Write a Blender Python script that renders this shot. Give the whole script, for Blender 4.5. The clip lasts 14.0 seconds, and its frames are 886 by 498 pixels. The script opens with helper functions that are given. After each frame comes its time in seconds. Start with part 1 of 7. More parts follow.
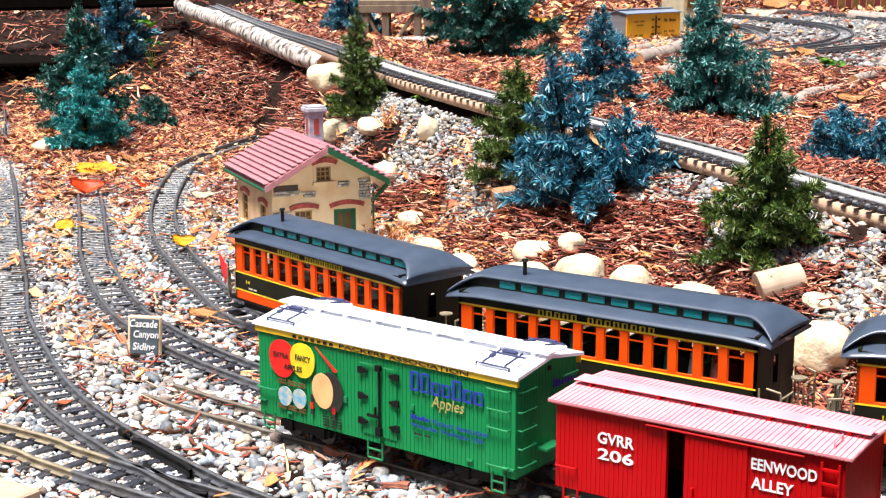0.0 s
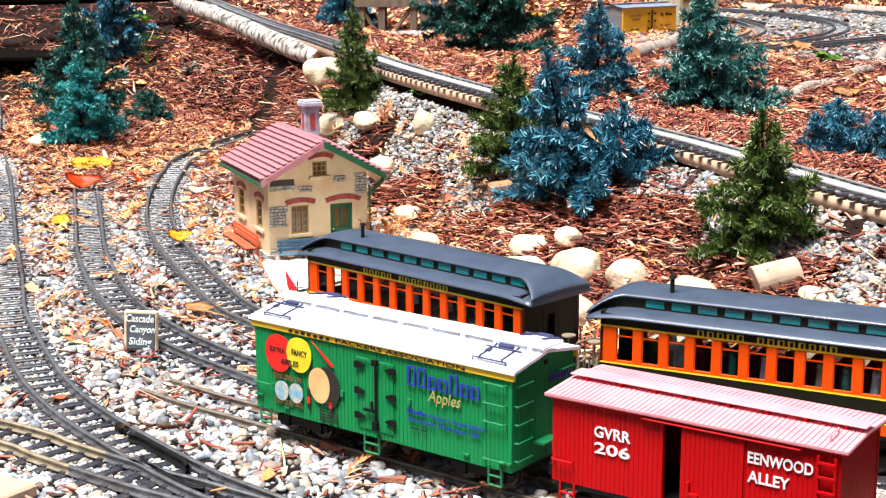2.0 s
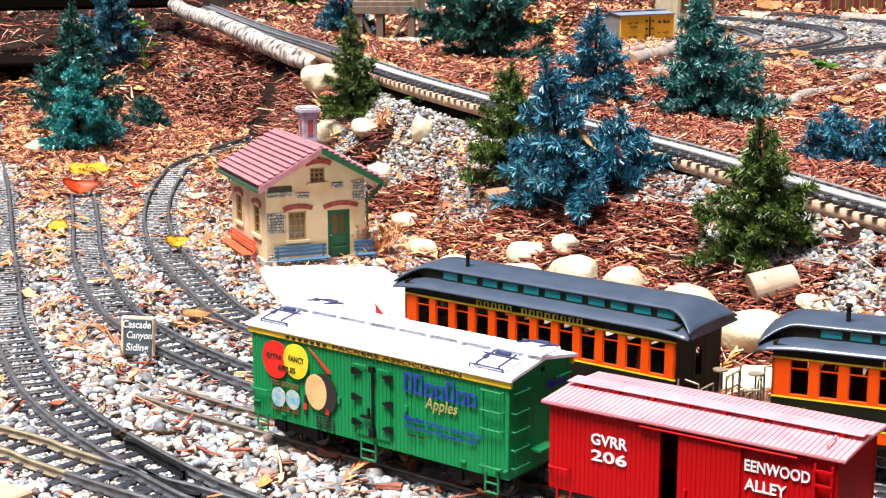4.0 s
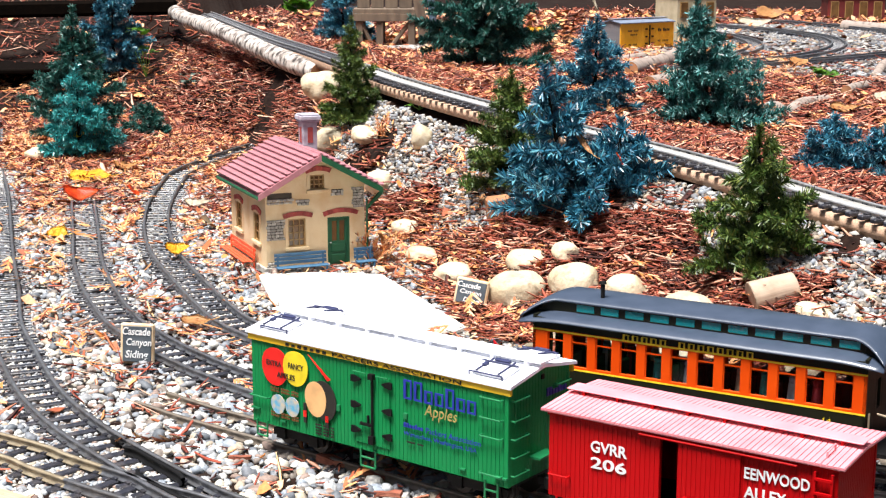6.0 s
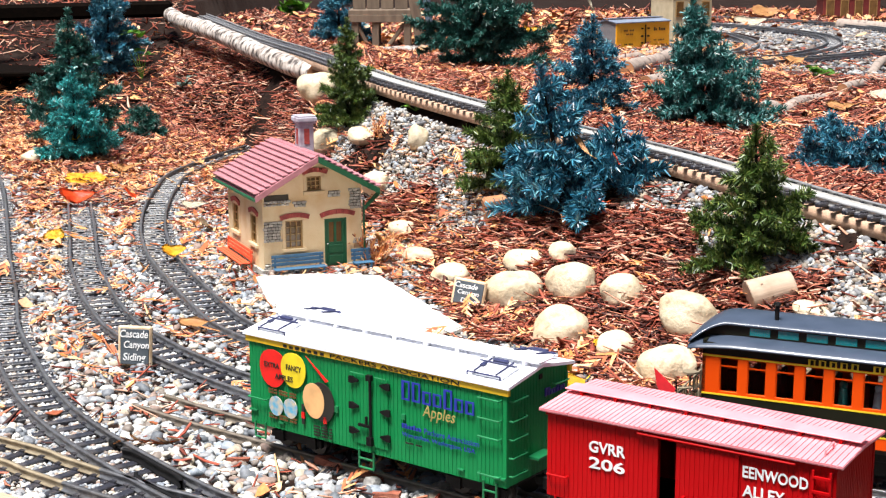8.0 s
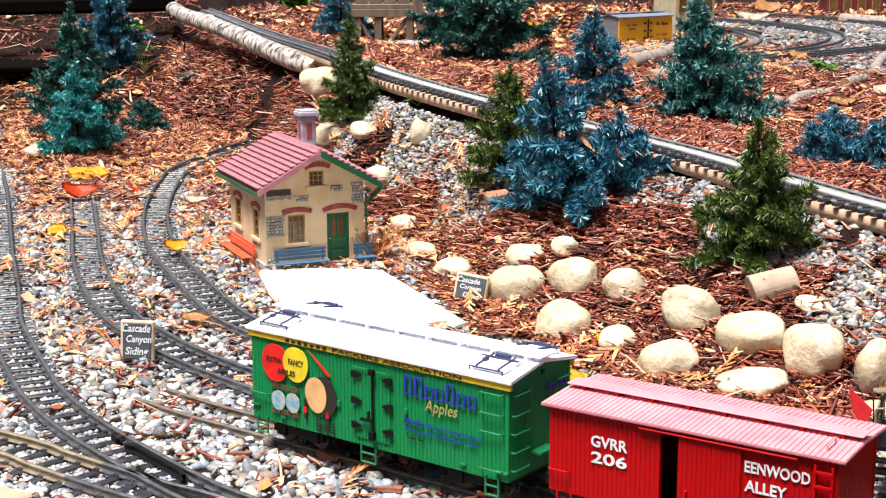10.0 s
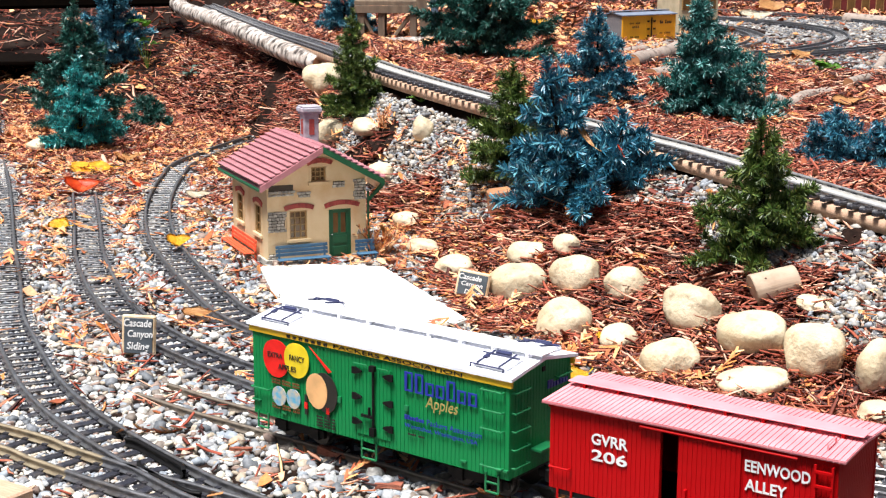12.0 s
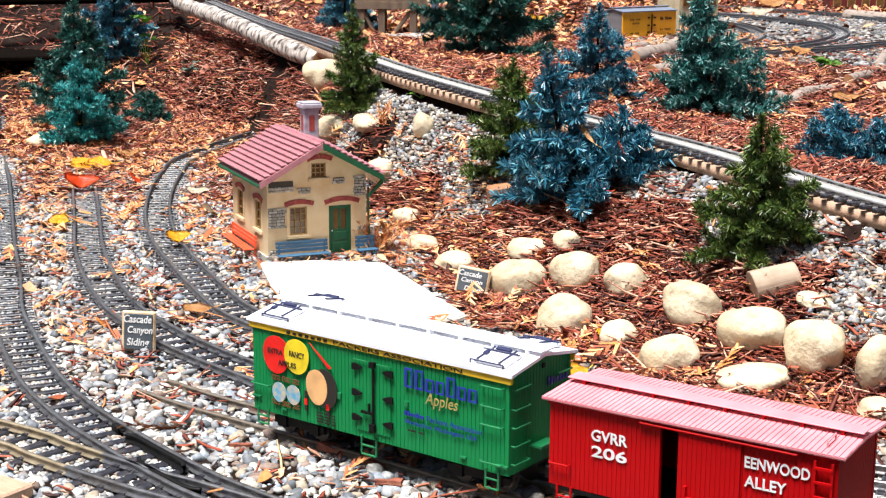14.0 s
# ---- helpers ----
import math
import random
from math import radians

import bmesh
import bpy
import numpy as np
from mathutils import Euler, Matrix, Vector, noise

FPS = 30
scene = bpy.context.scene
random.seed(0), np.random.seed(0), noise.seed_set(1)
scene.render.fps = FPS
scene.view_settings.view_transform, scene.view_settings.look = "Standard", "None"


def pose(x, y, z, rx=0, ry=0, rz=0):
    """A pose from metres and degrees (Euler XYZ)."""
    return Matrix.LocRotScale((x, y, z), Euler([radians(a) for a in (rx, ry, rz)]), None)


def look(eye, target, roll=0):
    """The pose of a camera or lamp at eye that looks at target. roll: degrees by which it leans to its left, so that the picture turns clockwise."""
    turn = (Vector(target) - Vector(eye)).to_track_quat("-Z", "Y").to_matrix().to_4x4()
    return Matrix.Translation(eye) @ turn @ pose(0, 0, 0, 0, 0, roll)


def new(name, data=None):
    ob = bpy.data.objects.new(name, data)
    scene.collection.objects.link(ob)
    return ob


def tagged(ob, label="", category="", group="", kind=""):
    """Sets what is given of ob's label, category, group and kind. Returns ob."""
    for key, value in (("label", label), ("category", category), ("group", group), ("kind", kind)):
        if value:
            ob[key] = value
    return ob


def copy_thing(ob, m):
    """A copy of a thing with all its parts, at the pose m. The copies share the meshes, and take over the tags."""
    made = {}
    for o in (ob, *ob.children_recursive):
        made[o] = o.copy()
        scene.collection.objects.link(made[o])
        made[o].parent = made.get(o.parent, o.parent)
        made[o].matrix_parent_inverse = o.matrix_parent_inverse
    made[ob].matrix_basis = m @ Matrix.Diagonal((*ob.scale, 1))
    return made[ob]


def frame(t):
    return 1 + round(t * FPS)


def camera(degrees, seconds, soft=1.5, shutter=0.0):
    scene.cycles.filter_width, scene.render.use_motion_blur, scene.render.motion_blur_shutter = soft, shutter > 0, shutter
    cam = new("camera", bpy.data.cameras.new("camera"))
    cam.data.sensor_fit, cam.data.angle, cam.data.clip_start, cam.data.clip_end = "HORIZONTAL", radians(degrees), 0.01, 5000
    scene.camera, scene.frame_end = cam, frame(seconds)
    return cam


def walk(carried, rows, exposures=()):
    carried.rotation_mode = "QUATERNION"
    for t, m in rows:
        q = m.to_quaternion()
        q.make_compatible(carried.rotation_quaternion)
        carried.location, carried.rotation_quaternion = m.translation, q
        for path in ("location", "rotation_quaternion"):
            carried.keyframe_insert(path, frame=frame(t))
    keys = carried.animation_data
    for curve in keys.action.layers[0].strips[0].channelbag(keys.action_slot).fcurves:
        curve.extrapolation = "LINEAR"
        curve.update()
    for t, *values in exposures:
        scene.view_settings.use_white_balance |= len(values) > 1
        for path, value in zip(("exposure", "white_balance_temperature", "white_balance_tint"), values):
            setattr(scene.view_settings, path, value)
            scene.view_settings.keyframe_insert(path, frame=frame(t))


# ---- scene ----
# ---- camera: a tripod head that drifts by fractions of a degree ----
cam = camera(34.386, 14.0, soft=1.25)
EYE = (0.0, 0.0, 0.4996)
SHAKE = ((0.0, 0.186, -0.101, -0.10), (0.5, 0.164, -0.148, -0.06), (1.0, 0.129, -0.221, -0.06), (1.5, 0.088, -0.293, -0.15),
         (2.0, 0.037, -0.326, -0.15), (2.5, -0.016, -0.308, -0.07), (3.0, -0.065, -0.243, -0.04), (5.5, -0.044, 0.197, 0.13),
         (6.0, -0.081, 0.239, 0.11), (6.5, -0.088, 0.256, 0.01), (7.0, -0.097, 0.256, -0.09), (7.5, -0.151, 0.267, -0.20),
         (8.0, -0.197, 0.266, -0.21), (10.5, -0.037, 0.012, -0.12), (11.0, 0.0, 0.0, 0.0), (11.5, -0.011, -0.024, 0.10),
         (12.0, -0.030, -0.072, 0.20), (12.5, -0.043, -0.143, 0.22), (13.0, -0.023, -0.200, 0.31), (13.5, -0.025, -0.216, 0.32),
         (14.0, -0.030, -0.221, 0.25))
walk(cam, [(t, pose(*EYE, 90 - 11.660 + tilt, 0, pan) @ pose(0, 0, 0, 0, 0, 0.02 + roll)) for t, pan, tilt, roll in SHAKE],
     exposures=((0.0, 1.04), (3.0, 1.02), (5.5, 0.90), (8.0, 0.86), (10.5, 0.72), (14.0, 0.72)))

# ---- light: a bright overcast autumn day ----
world = bpy.data.worlds.new("world")
scene.world = world
world.use_nodes = True
wn = world.node_tree
sky = wn.nodes.new("ShaderNodeTexSky")
sky.sky_type, sky.sun_disc = "NISHITA", False
sky.sun_elevation, sky.sun_rotation, sky.dust_density = radians(71), radians(217), 4.0
wn.links.new(sky.outputs[0], wn.nodes["Background"].inputs[0])
wn.nodes["Background"].inputs[1].default_value = 0.038
sun = new("sun", bpy.data.lights.new("sun", "SUN"))
sun.data.energy, sun.data.angle, sun.data.color = 5.6, radians(22), (1.0, 0.985, 0.965)
sun.matrix_world = look((-0.62, 0.20, 3.0), (0, 1, 0))


# ---- materials ----
def material(name, c1, c2=None, scale=60.0, rough=0.6, metal=0.0, bump=0.0, bump_scale=None, island=0.0, coat=0.0, stretch=(1, 1, 1), spec=0.5, dirt=None, dirt_scale=9.0, dirt_amount=0.5, dirt_from=0.5):
    """Two colours mixed by noise, a larger stain noise, value varied by piece, and fine relief."""
    m = bpy.data.materials.new(name)
    m.use_nodes = True
    n, l = m.node_tree.nodes, m.node_tree.links
    b = n["Principled BSDF"]
    b.inputs["Roughness"].default_value, b.inputs["Metallic"].default_value = rough, metal
    b.inputs["Coat Weight"].default_value = coat
    b.inputs["Specular IOR Level"].default_value = spec
    c2 = c2 or tuple(v * 0.75 for v in c1)
    co = n.new("ShaderNodeTexCoord")
    mp = n.new("ShaderNodeMapping")
    mp.inputs["Scale"].default_value = stretch
    l.new(co.outputs["Object"], mp.inputs[0])
    t = n.new("ShaderNodeTexNoise")
    t.inputs["Scale"].default_value, t.inputs["Detail"].default_value = scale, 6
    l.new(mp.outputs[0], t.inputs["Vector"])
    r = n.new("ShaderNodeValToRGB")
    r.color_ramp.elements[0].position, r.color_ramp.elements[1].position = 0.35, 0.65
    r.color_ramp.elements[0].color, r.color_ramp.elements[1].color = (*c2, 1), (*c1, 1)
    l.new(t.outputs[0], r.inputs[0])
    out = r.outputs[0]
    if dirt:
        t2 = n.new("ShaderNodeTexNoise")
        t2.inputs["Scale"].default_value, t2.inputs["Detail"].default_value = dirt_scale, 8
        l.new(co.outputs["Object"], t2.inputs["Vector"])
        r2 = n.new("ShaderNodeValToRGB")
        r2.color_ramp.elements[0].position, r2.color_ramp.elements[1].position = dirt_from, dirt_from + 0.2
        r2.color_ramp.elements[1].color = (dirt_amount,) * 3 + (1,)
        r2.color_ramp.elements[0].color = (0, 0, 0, 1)
        l.new(t2.outputs[0], r2.inputs[0])
        mx = n.new("ShaderNodeMix")
        mx.data_type = "RGBA"
        l.new(r2.outputs[0], mx.inputs["Factor"])
        l.new(out, mx.inputs["A"])
        mx.inputs["B"].default_value = (*dirt, 1)
        out = mx.outputs["Result"]
    if island:
        g = n.new("ShaderNodeNewGeometry")
        o = n.new("ShaderNodeObjectInfo")
        ad = n.new("ShaderNodeMath")
        ad.operation = "ADD"
        l.new(g.outputs["Random Per Island"], ad.inputs[0])
        l.new(o.outputs["Random"], ad.inputs[1])
        fr = n.new("ShaderNodeMath")
        fr.operation = "FRACT"
        l.new(ad.outputs[0], fr.inputs[0])
        mr = n.new("ShaderNodeMapRange")
        mr.inputs["To Min"].default_value, mr.inputs["To Max"].default_value = 1 - island, 1 + island
        l.new(fr.outputs[0], mr.inputs[0])
        hs = n.new("ShaderNodeHueSaturation")
        l.new(mr.outputs[0], hs.inputs["Value"])
        l.new(out, hs.inputs["Color"])
        out = hs.outputs[0]
    l.new(out, b.inputs["Base Color"])
    if bump:
        t3 = n.new("ShaderNodeTexNoise")
        t3.inputs["Scale"].default_value, t3.inputs["Detail"].default_value = bump_scale or scale * 2, 5
        l.new(mp.outputs[0], t3.inputs["Vector"])
        bp = n.new("ShaderNodeBump")
        bp.inputs["Strength"].default_value, bp.inputs["Distance"].default_value = bump, 0.002
        l.new(t3.outputs[0], bp.inputs["Height"])
        l.new(bp.outputs[0], b.inputs["Normal"])
    return m


def pieces_material(name, colours, rough=0.7, bump=0.4, scale=300.0, spec=0.4, vary=0.25):
    """A heap of loose pieces: each takes one of several colours, with grain and relief of its own."""
    m = bpy.data.materials.new(name)
    m.use_nodes = True
    n, l = m.node_tree.nodes, m.node_tree.links
    b = n["Principled BSDF"]
    b.inputs["Roughness"].default_value = rough
    b.inputs["Specular IOR Level"].default_value = spec
    g = n.new("ShaderNodeNewGeometry")
    r = n.new("ShaderNodeValToRGB")
    r.color_ramp.interpolation = "CONSTANT"
    e = r.color_ramp.elements
    while len(e) < len(colours):
        e.new(0.5)
    for i, c in enumerate(colours):
        e[i].position, e[i].color = i / len(colours), (*c, 1)
    l.new(g.outputs["Random Per Island"], r.inputs[0])
    co = n.new("ShaderNodeTexCoord")
    t = n.new("ShaderNodeTexNoise")
    t.inputs["Scale"].default_value, t.inputs["Detail"].default_value = scale, 6
    l.new(co.outputs["Object"], t.inputs["Vector"])
    mr = n.new("ShaderNodeMapRange")
    mr.inputs["From Min"].default_value, mr.inputs["From Max"].default_value = 0.3, 0.7
    mr.inputs["To Min"].default_value, mr.inputs["To Max"].default_value = 1 - vary, 1 + vary
    l.new(t.outputs[0], mr.inputs[0])
    hs = n.new("ShaderNodeHueSaturation")
    l.new(mr.outputs[0], hs.inputs["Value"])
    l.new(r.outputs[0], hs.inputs["Color"])
    l.new(hs.outputs[0], b.inputs["Base Color"])
    bp = n.new("ShaderNodeBump")
    bp.inputs["Strength"].default_value, bp.inputs["Distance"].default_value = bump, 0.001
    l.new(t.outputs[0], bp.inputs["Height"])
    l.new(bp.outputs[0], b.inputs["Normal"])
    return m


# soil base near black: shade in gaps between pebbles and chips is painted in
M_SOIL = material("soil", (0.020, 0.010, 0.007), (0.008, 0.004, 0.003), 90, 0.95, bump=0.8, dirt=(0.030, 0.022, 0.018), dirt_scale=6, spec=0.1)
M_GRAVEL = pieces_material("gravel", [(0.25, 0.25, 0.26), (0.39, 0.38, 0.36), (0.11, 0.12, 0.135), (0.58, 0.56, 0.52), (0.25, 0.28, 0.32), (0.17, 0.14, 0.12),
                                      (0.46, 0.46, 0.45), (0.36, 0.30, 0.23), (0.24, 0.17, 0.14), (0.17, 0.18, 0.20), (0.50, 0.46, 0.39), (0.31, 0.32, 0.33)], 0.6, 0.35, 260)
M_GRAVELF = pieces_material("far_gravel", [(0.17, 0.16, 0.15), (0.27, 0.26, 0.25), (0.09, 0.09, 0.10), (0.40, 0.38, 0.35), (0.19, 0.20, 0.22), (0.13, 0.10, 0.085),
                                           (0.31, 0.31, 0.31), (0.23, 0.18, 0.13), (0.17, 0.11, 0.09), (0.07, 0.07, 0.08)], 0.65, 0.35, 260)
M_MULCH = pieces_material("bark_mulch", [(0.26, 0.050, 0.026), (0.15, 0.030, 0.017), (0.36, 0.10, 0.055), (0.065, 0.016, 0.011), (0.52, 0.25, 0.16), (0.22, 0.044, 0.024),
                                         (0.32, 0.075, 0.042), (0.09, 0.021, 0.014), (0.62, 0.37, 0.26), (0.20, 0.040, 0.022), (0.42, 0.15, 0.085), (0.04, 0.011, 0.009)], 0.65, 0.6, 220)
M_LITTER = pieces_material("dry_litter", [(0.54, 0.19, 0.050), (0.68, 0.33, 0.13), (0.38, 0.11, 0.04), (0.74, 0.44, 0.22), (0.56, 0.23, 0.085),
                                          (0.28, 0.075, 0.032), (0.62, 0.36, 0.20)], 0.6, 0.4, 240)
M_RAIL = material("rail_brass", (0.33, 0.33, 0.345), (0.20, 0.20, 0.21), 120, 0.36, 0.75, 0.15, dirt=(0.16, 0.12, 0.08), dirt_scale=14)
M_RAILB = material("rail_bright", (0.46, 0.38, 0.26), (0.30, 0.24, 0.16), 90, 0.5, 0.5, 0.15, dirt=(0.25, 0.19, 0.12), dirt_scale=12)
M_RAILT = material("rail_tarnished", (0.25, 0.21, 0.17), (0.16, 0.13, 0.10), 90, 0.5, 0.4, 0.15, dirt=(0.20, 0.14, 0.09), dirt_scale=14)
M_SLEEPER = material("sleeper", (0.030, 0.031, 0.042), (0.014, 0.014, 0.020), 160, 0.38, 0, 0.3, spec=0.75, island=0.3, dirt=(0.13, 0.11, 0.10), dirt_scale=30)
M_RAILS = material("rail_silver", (0.56, 0.55, 0.55), (0.34, 0.34, 0.35), 90, 0.38, 0.7, 0.1, dirt=(0.35, 0.33, 0.30), dirt_scale=14)
M_PLANK = material("plank", (0.54, 0.36, 0.25), (0.42, 0.26, 0.17), 60, 0.7, bump=0.3, stretch=(1, 8, 8), dirt=(0.30, 0.18, 0.11), dirt_scale=12)
M_ROCK = material("river_rock", (0.66, 0.57, 0.41), (0.47, 0.37, 0.23), 20, 0.7, bump=0.9, bump_scale=160, island=0.14, dirt=(0.26, 0.18, 0.10), dirt_scale=75, dirt_amount=0.8, dirt_from=0.55)
M_SLAB = material("concrete_slab", (0.80, 0.78, 0.72), (0.70, 0.67, 0.60), 50, 0.8, bump=0.2, dirt=(0.62, 0.53, 0.36), dirt_scale=8, dirt_amount=0.4)
M_GRAVELS = pieces_material("slope_gravel", [(0.26, 0.25, 0.24), (0.38, 0.36, 0.33), (0.13, 0.13, 0.14), (0.50, 0.47, 0.42), (0.25, 0.27, 0.30), (0.18, 0.15, 0.12),
                                               (0.40, 0.39, 0.37), (0.34, 0.27, 0.20), (0.24, 0.17, 0.13), (0.17, 0.17, 0.18)], 0.65, 0.35, 260)
M_GREEN = material("green_paint", (0.006, 0.215, 0.060), (0.005, 0.19, 0.052), 30, 0.5, spec=0.2, bump=0.04, dirt=(0.03, 0.20, 0.08), dirt_scale=20, dirt_amount=0.3)
M_GREEND = material("green_grab_iron", (0.010, 0.19, 0.065), None, 60, 0.45)
M_YELLOW = material("yellow_paint", (0.85, 0.55, 0.02), (0.78, 0.48, 0.02), 40, 0.45)
M_WHITEROOF = material("pale_roof", (0.86, 0.87, 0.91), (0.78, 0.79, 0.84), 40, 0.5, bump=0.05, dirt=(0.6, 0.6, 0.62), dirt_scale=16, dirt_amount=0.3)
M_BLUEIRON = material("dark_blue_iron", (0.03, 0.035, 0.10), None, 60, 0.5)
M_BLACK = material("black_plastic", (0.004, 0.004, 0.004), (0.008, 0.007, 0.007), 60, 0.55, bump=0.1, spec=0.2)
M_RED = material("red_paint", (0.44, 0.002, 0.004), (0.38, 0.002, 0.003), 30, 0.5, spec=0.16, bump=0.04)
# red roof lightened to pink: the highlight from overhead is put into the colour
M_REDROOF = material("highlit_red_roof", (0.77, 0.29, 0.32), (0.71, 0.22, 0.25), 26, 0.5, bump=0.05)
M_ORANGE = material("orange_paint", (0.74, 0.075, 0.003), (0.68, 0.062, 0.002), 30, 0.45, spec=0.2)
M_COACHGREEN = material("dark_olive_paint", (0.012, 0.012, 0.006), (0.008, 0.008, 0.004), 30, 0.5, spec=0.2)
# slate paint made lighter and bluer, with sky sheen put into its base colour
M_COACHROOF = material("slate_roof_sky_sheen", (0.050, 0.066, 0.100), (0.036, 0.050, 0.078), 40, 0.38, coat=0.35, bump=0.05, spec=0.6)
M_GOLD = material("gold_lettering", (0.83, 0.62, 0.03), None, 60, 0.45)
M_TEAL = material("teal_glazing", (0.008, 0.19, 0.21), (0.006, 0.15, 0.17), 30, 0.22, spec=0.6)
M_STUCCO = material("cream_stucco", (0.76, 0.60, 0.38), (0.70, 0.52, 0.30), 26, 0.8, bump=0.25, bump_scale=300, dirt=(0.60, 0.36, 0.16), dirt_scale=22, dirt_amount=0.7)
M_TILE = material("rosy_roof_tile", (0.40, 0.17, 0.19), (0.30, 0.11, 0.13), 60, 0.55, bump=0.1, island=0.12)
M_DGREEN = material("dark_green_trim", (0.006, 0.10, 0.04), None, 40, 0.5, bump=0.1)


# ---- building helpers ----
def box(bm, x0, x1, y0, y1, z0, z1, bevel=0.0):
    r = bmesh.ops.create_cube(bm, size=1.0, matrix=Matrix.Translation(((x0 + x1) / 2, (y0 + y1) / 2, (z0 + z1) / 2)) @ Matrix.Diagonal((x1 - x0, y1 - y0, z1 - z0, 1)))
    if bevel:
        es = list({e for v in r["verts"] for e in v.link_edges})
        bmesh.ops.bevel(bm, geom=es, offset=bevel, segments=1, affect="EDGES")


def rod(bm, p, q, r, r2=None, n=8):
    p, q = Vector(p), Vector(q)
    d = q - p
    m = Matrix.Translation((p + q) / 2) @ d.to_track_quat("Z", "Y").to_matrix().to_4x4()
    bmesh.ops.create_cone(bm, cap_ends=True, segments=n, radius1=r, radius2=r if r2 is None else r2, depth=d.length, matrix=m)


def prism(bm, outline, y0, y1, axis="y"):
    """An outline in the x-z plane (or y-z for axis x), drawn out between two depths."""
    def at(a, b, d):
        return (a, d, b) if axis == "y" else (d, a, b)
    f0 = [bm.verts.new(at(a, b, y0)) for a, b in outline]
    f1 = [bm.verts.new(at(a, b, y1)) for a, b in outline]
    n = len(outline)
    bm.faces.new(f0)
    bm.faces.new(f1[::-1])
    for i in range(n):
        bm.faces.new((f0[i], f1[i], f1[(i + 1) % n], f0[(i + 1) % n]))
    bmesh.ops.recalc_face_normals(bm, faces=bm.faces[:])


def part(name, bm, mat, parent=None, label="", smooth=False):
    me = bpy.data.meshes.new(name)
    bm.to_mesh(me)
    bm.free()
    if smooth:
        me.polygons.foreach_set("use_smooth", [True] * len(me.polygons))
    me.materials.append(mat)
    ob = new(name, me)
    if parent:
        ob.parent = parent
    if label:
        tagged(ob, label)
    return ob


def boxes(name, mat, parent, *dims, bevel=0.0, label=""):
    bm = bmesh.new()
    for d in dims:
        box(bm, *d, bevel=bevel)
    return part(name, bm, mat, parent, label)


def rods(name, mat, parent, *pq, r=0.001, label=""):
    bm = bmesh.new()
    for p, q in pq:
        rod(bm, p, q, r, n=6)
    return part(name, bm, mat, parent, label)


def thing(name, m, label, category, group="", kind=""):
    ob = new(name)
    ob.matrix_world = m
    ob.empty_display_size = 0.02
    return tagged(ob, label, category, group, kind)


def raw_mesh(name, verts, faces, mat, smooth=False):
    """A mesh from arrays of triangles or quads that the code has worked out."""
    me = bpy.data.meshes.new(name)
    k = faces.shape[1]
    me.vertices.add(len(verts))
    me.vertices.foreach_set("co", np.ascontiguousarray(verts, np.float32).ravel())
    me.loops.add(faces.size)
    me.loops.foreach_set("vertex_index", np.ascontiguousarray(faces, np.int32).ravel())
    me.polygons.add(len(faces))
    me.polygons.foreach_set("loop_start", np.arange(0, faces.size, k, dtype=np.int32))
    me.update(calc_edges=True)
    me.validate()
    if smooth:
        me.polygons.foreach_set("use_smooth", [True] * len(faces))
    me.materials.append(mat)
    return new(name, me)


def rotations(rng, n, tilt=0.3):
    """n random turns about z, with a small random tilt."""
    a, b, c = rng.uniform(0, 2 * np.pi, n), rng.normal(0, tilt, n), rng.normal(0, tilt, n)
    ca, sa, cb, sb, cc, sc = np.cos(a), np.sin(a), np.cos(b), np.sin(b), np.cos(c), np.sin(c)
    z0, o1 = np.zeros(n), np.ones(n)
    rz = np.stack([np.stack([ca, -sa, z0], 1), np.stack([sa, ca, z0], 1), np.stack([z0, z0, o1], 1)], 1)
    ry = np.stack([np.stack([cb, z0, sb], 1), np.stack([z0, o1, z0], 1), np.stack([-sb, z0, cb], 1)], 1)
    rx = np.stack([np.stack([o1, z0, z0], 1), np.stack([z0, cc, -sc], 1), np.stack([z0, sc, cc], 1)], 1)
    return rz @ ry @ rx


def scatter(name, templates, at, size, turn, mat, rng, smooth=False):
    """Many small pieces joined into one mesh: templates are (verts, faces), size is (n, 3)."""
    vs, fs, base = [], [], 0
    pick = rng.integers(0, len(templates), len(at))
    for k, (tv, tf) in enumerate(templates):
        sel = np.where(pick == k)[0]
        if not len(sel):
            continue
        v = np.einsum("nij,nkj->nki", turn[sel], tv[None] * size[sel][:, None, :]) + at[sel][:, None, :]
        f = tf[None] + (np.arange(len(sel)) * len(tv))[:, None, None] + base
        vs.append(v.reshape(-1, 3))
        fs.append(f.reshape(-1, tf.shape[1]))
        base += v.shape[0] * v.shape[1]
    return raw_mesh(name, np.concatenate(vs), np.concatenate(fs), mat, smooth)


def spline(pts, step=0.01):
    """A smooth line through points, in even steps."""
    p = np.array(pts, float)
    p = np.vstack([2 * p[0] - p[1], p, 2 * p[-1] - p[-2]])
    out = []
    for i in range(1, len(p) - 2):
        t = np.linspace(0, 1, 40, endpoint=False)[:, None]
        a, b, c, d = p[i - 1], p[i], p[i + 1], p[i + 2]
        out.append(0.5 * (2 * b + (c - a) * t + (2 * a - 5 * b + 4 * c - d) * t ** 2 + (3 * b - a - 3 * c + d) * t ** 3))
    q = np.vstack(out + [p[-2][None]])
    s = np.concatenate([[0], np.cumsum(np.linalg.norm(np.diff(q, axis=0), axis=1))])
    n = max(2, int(s[-1] / step))
    u = np.linspace(0, s[-1], n + 1)
    return np.stack([np.interp(u, s, q[:, k]) for k in range(q.shape[1])], 1)


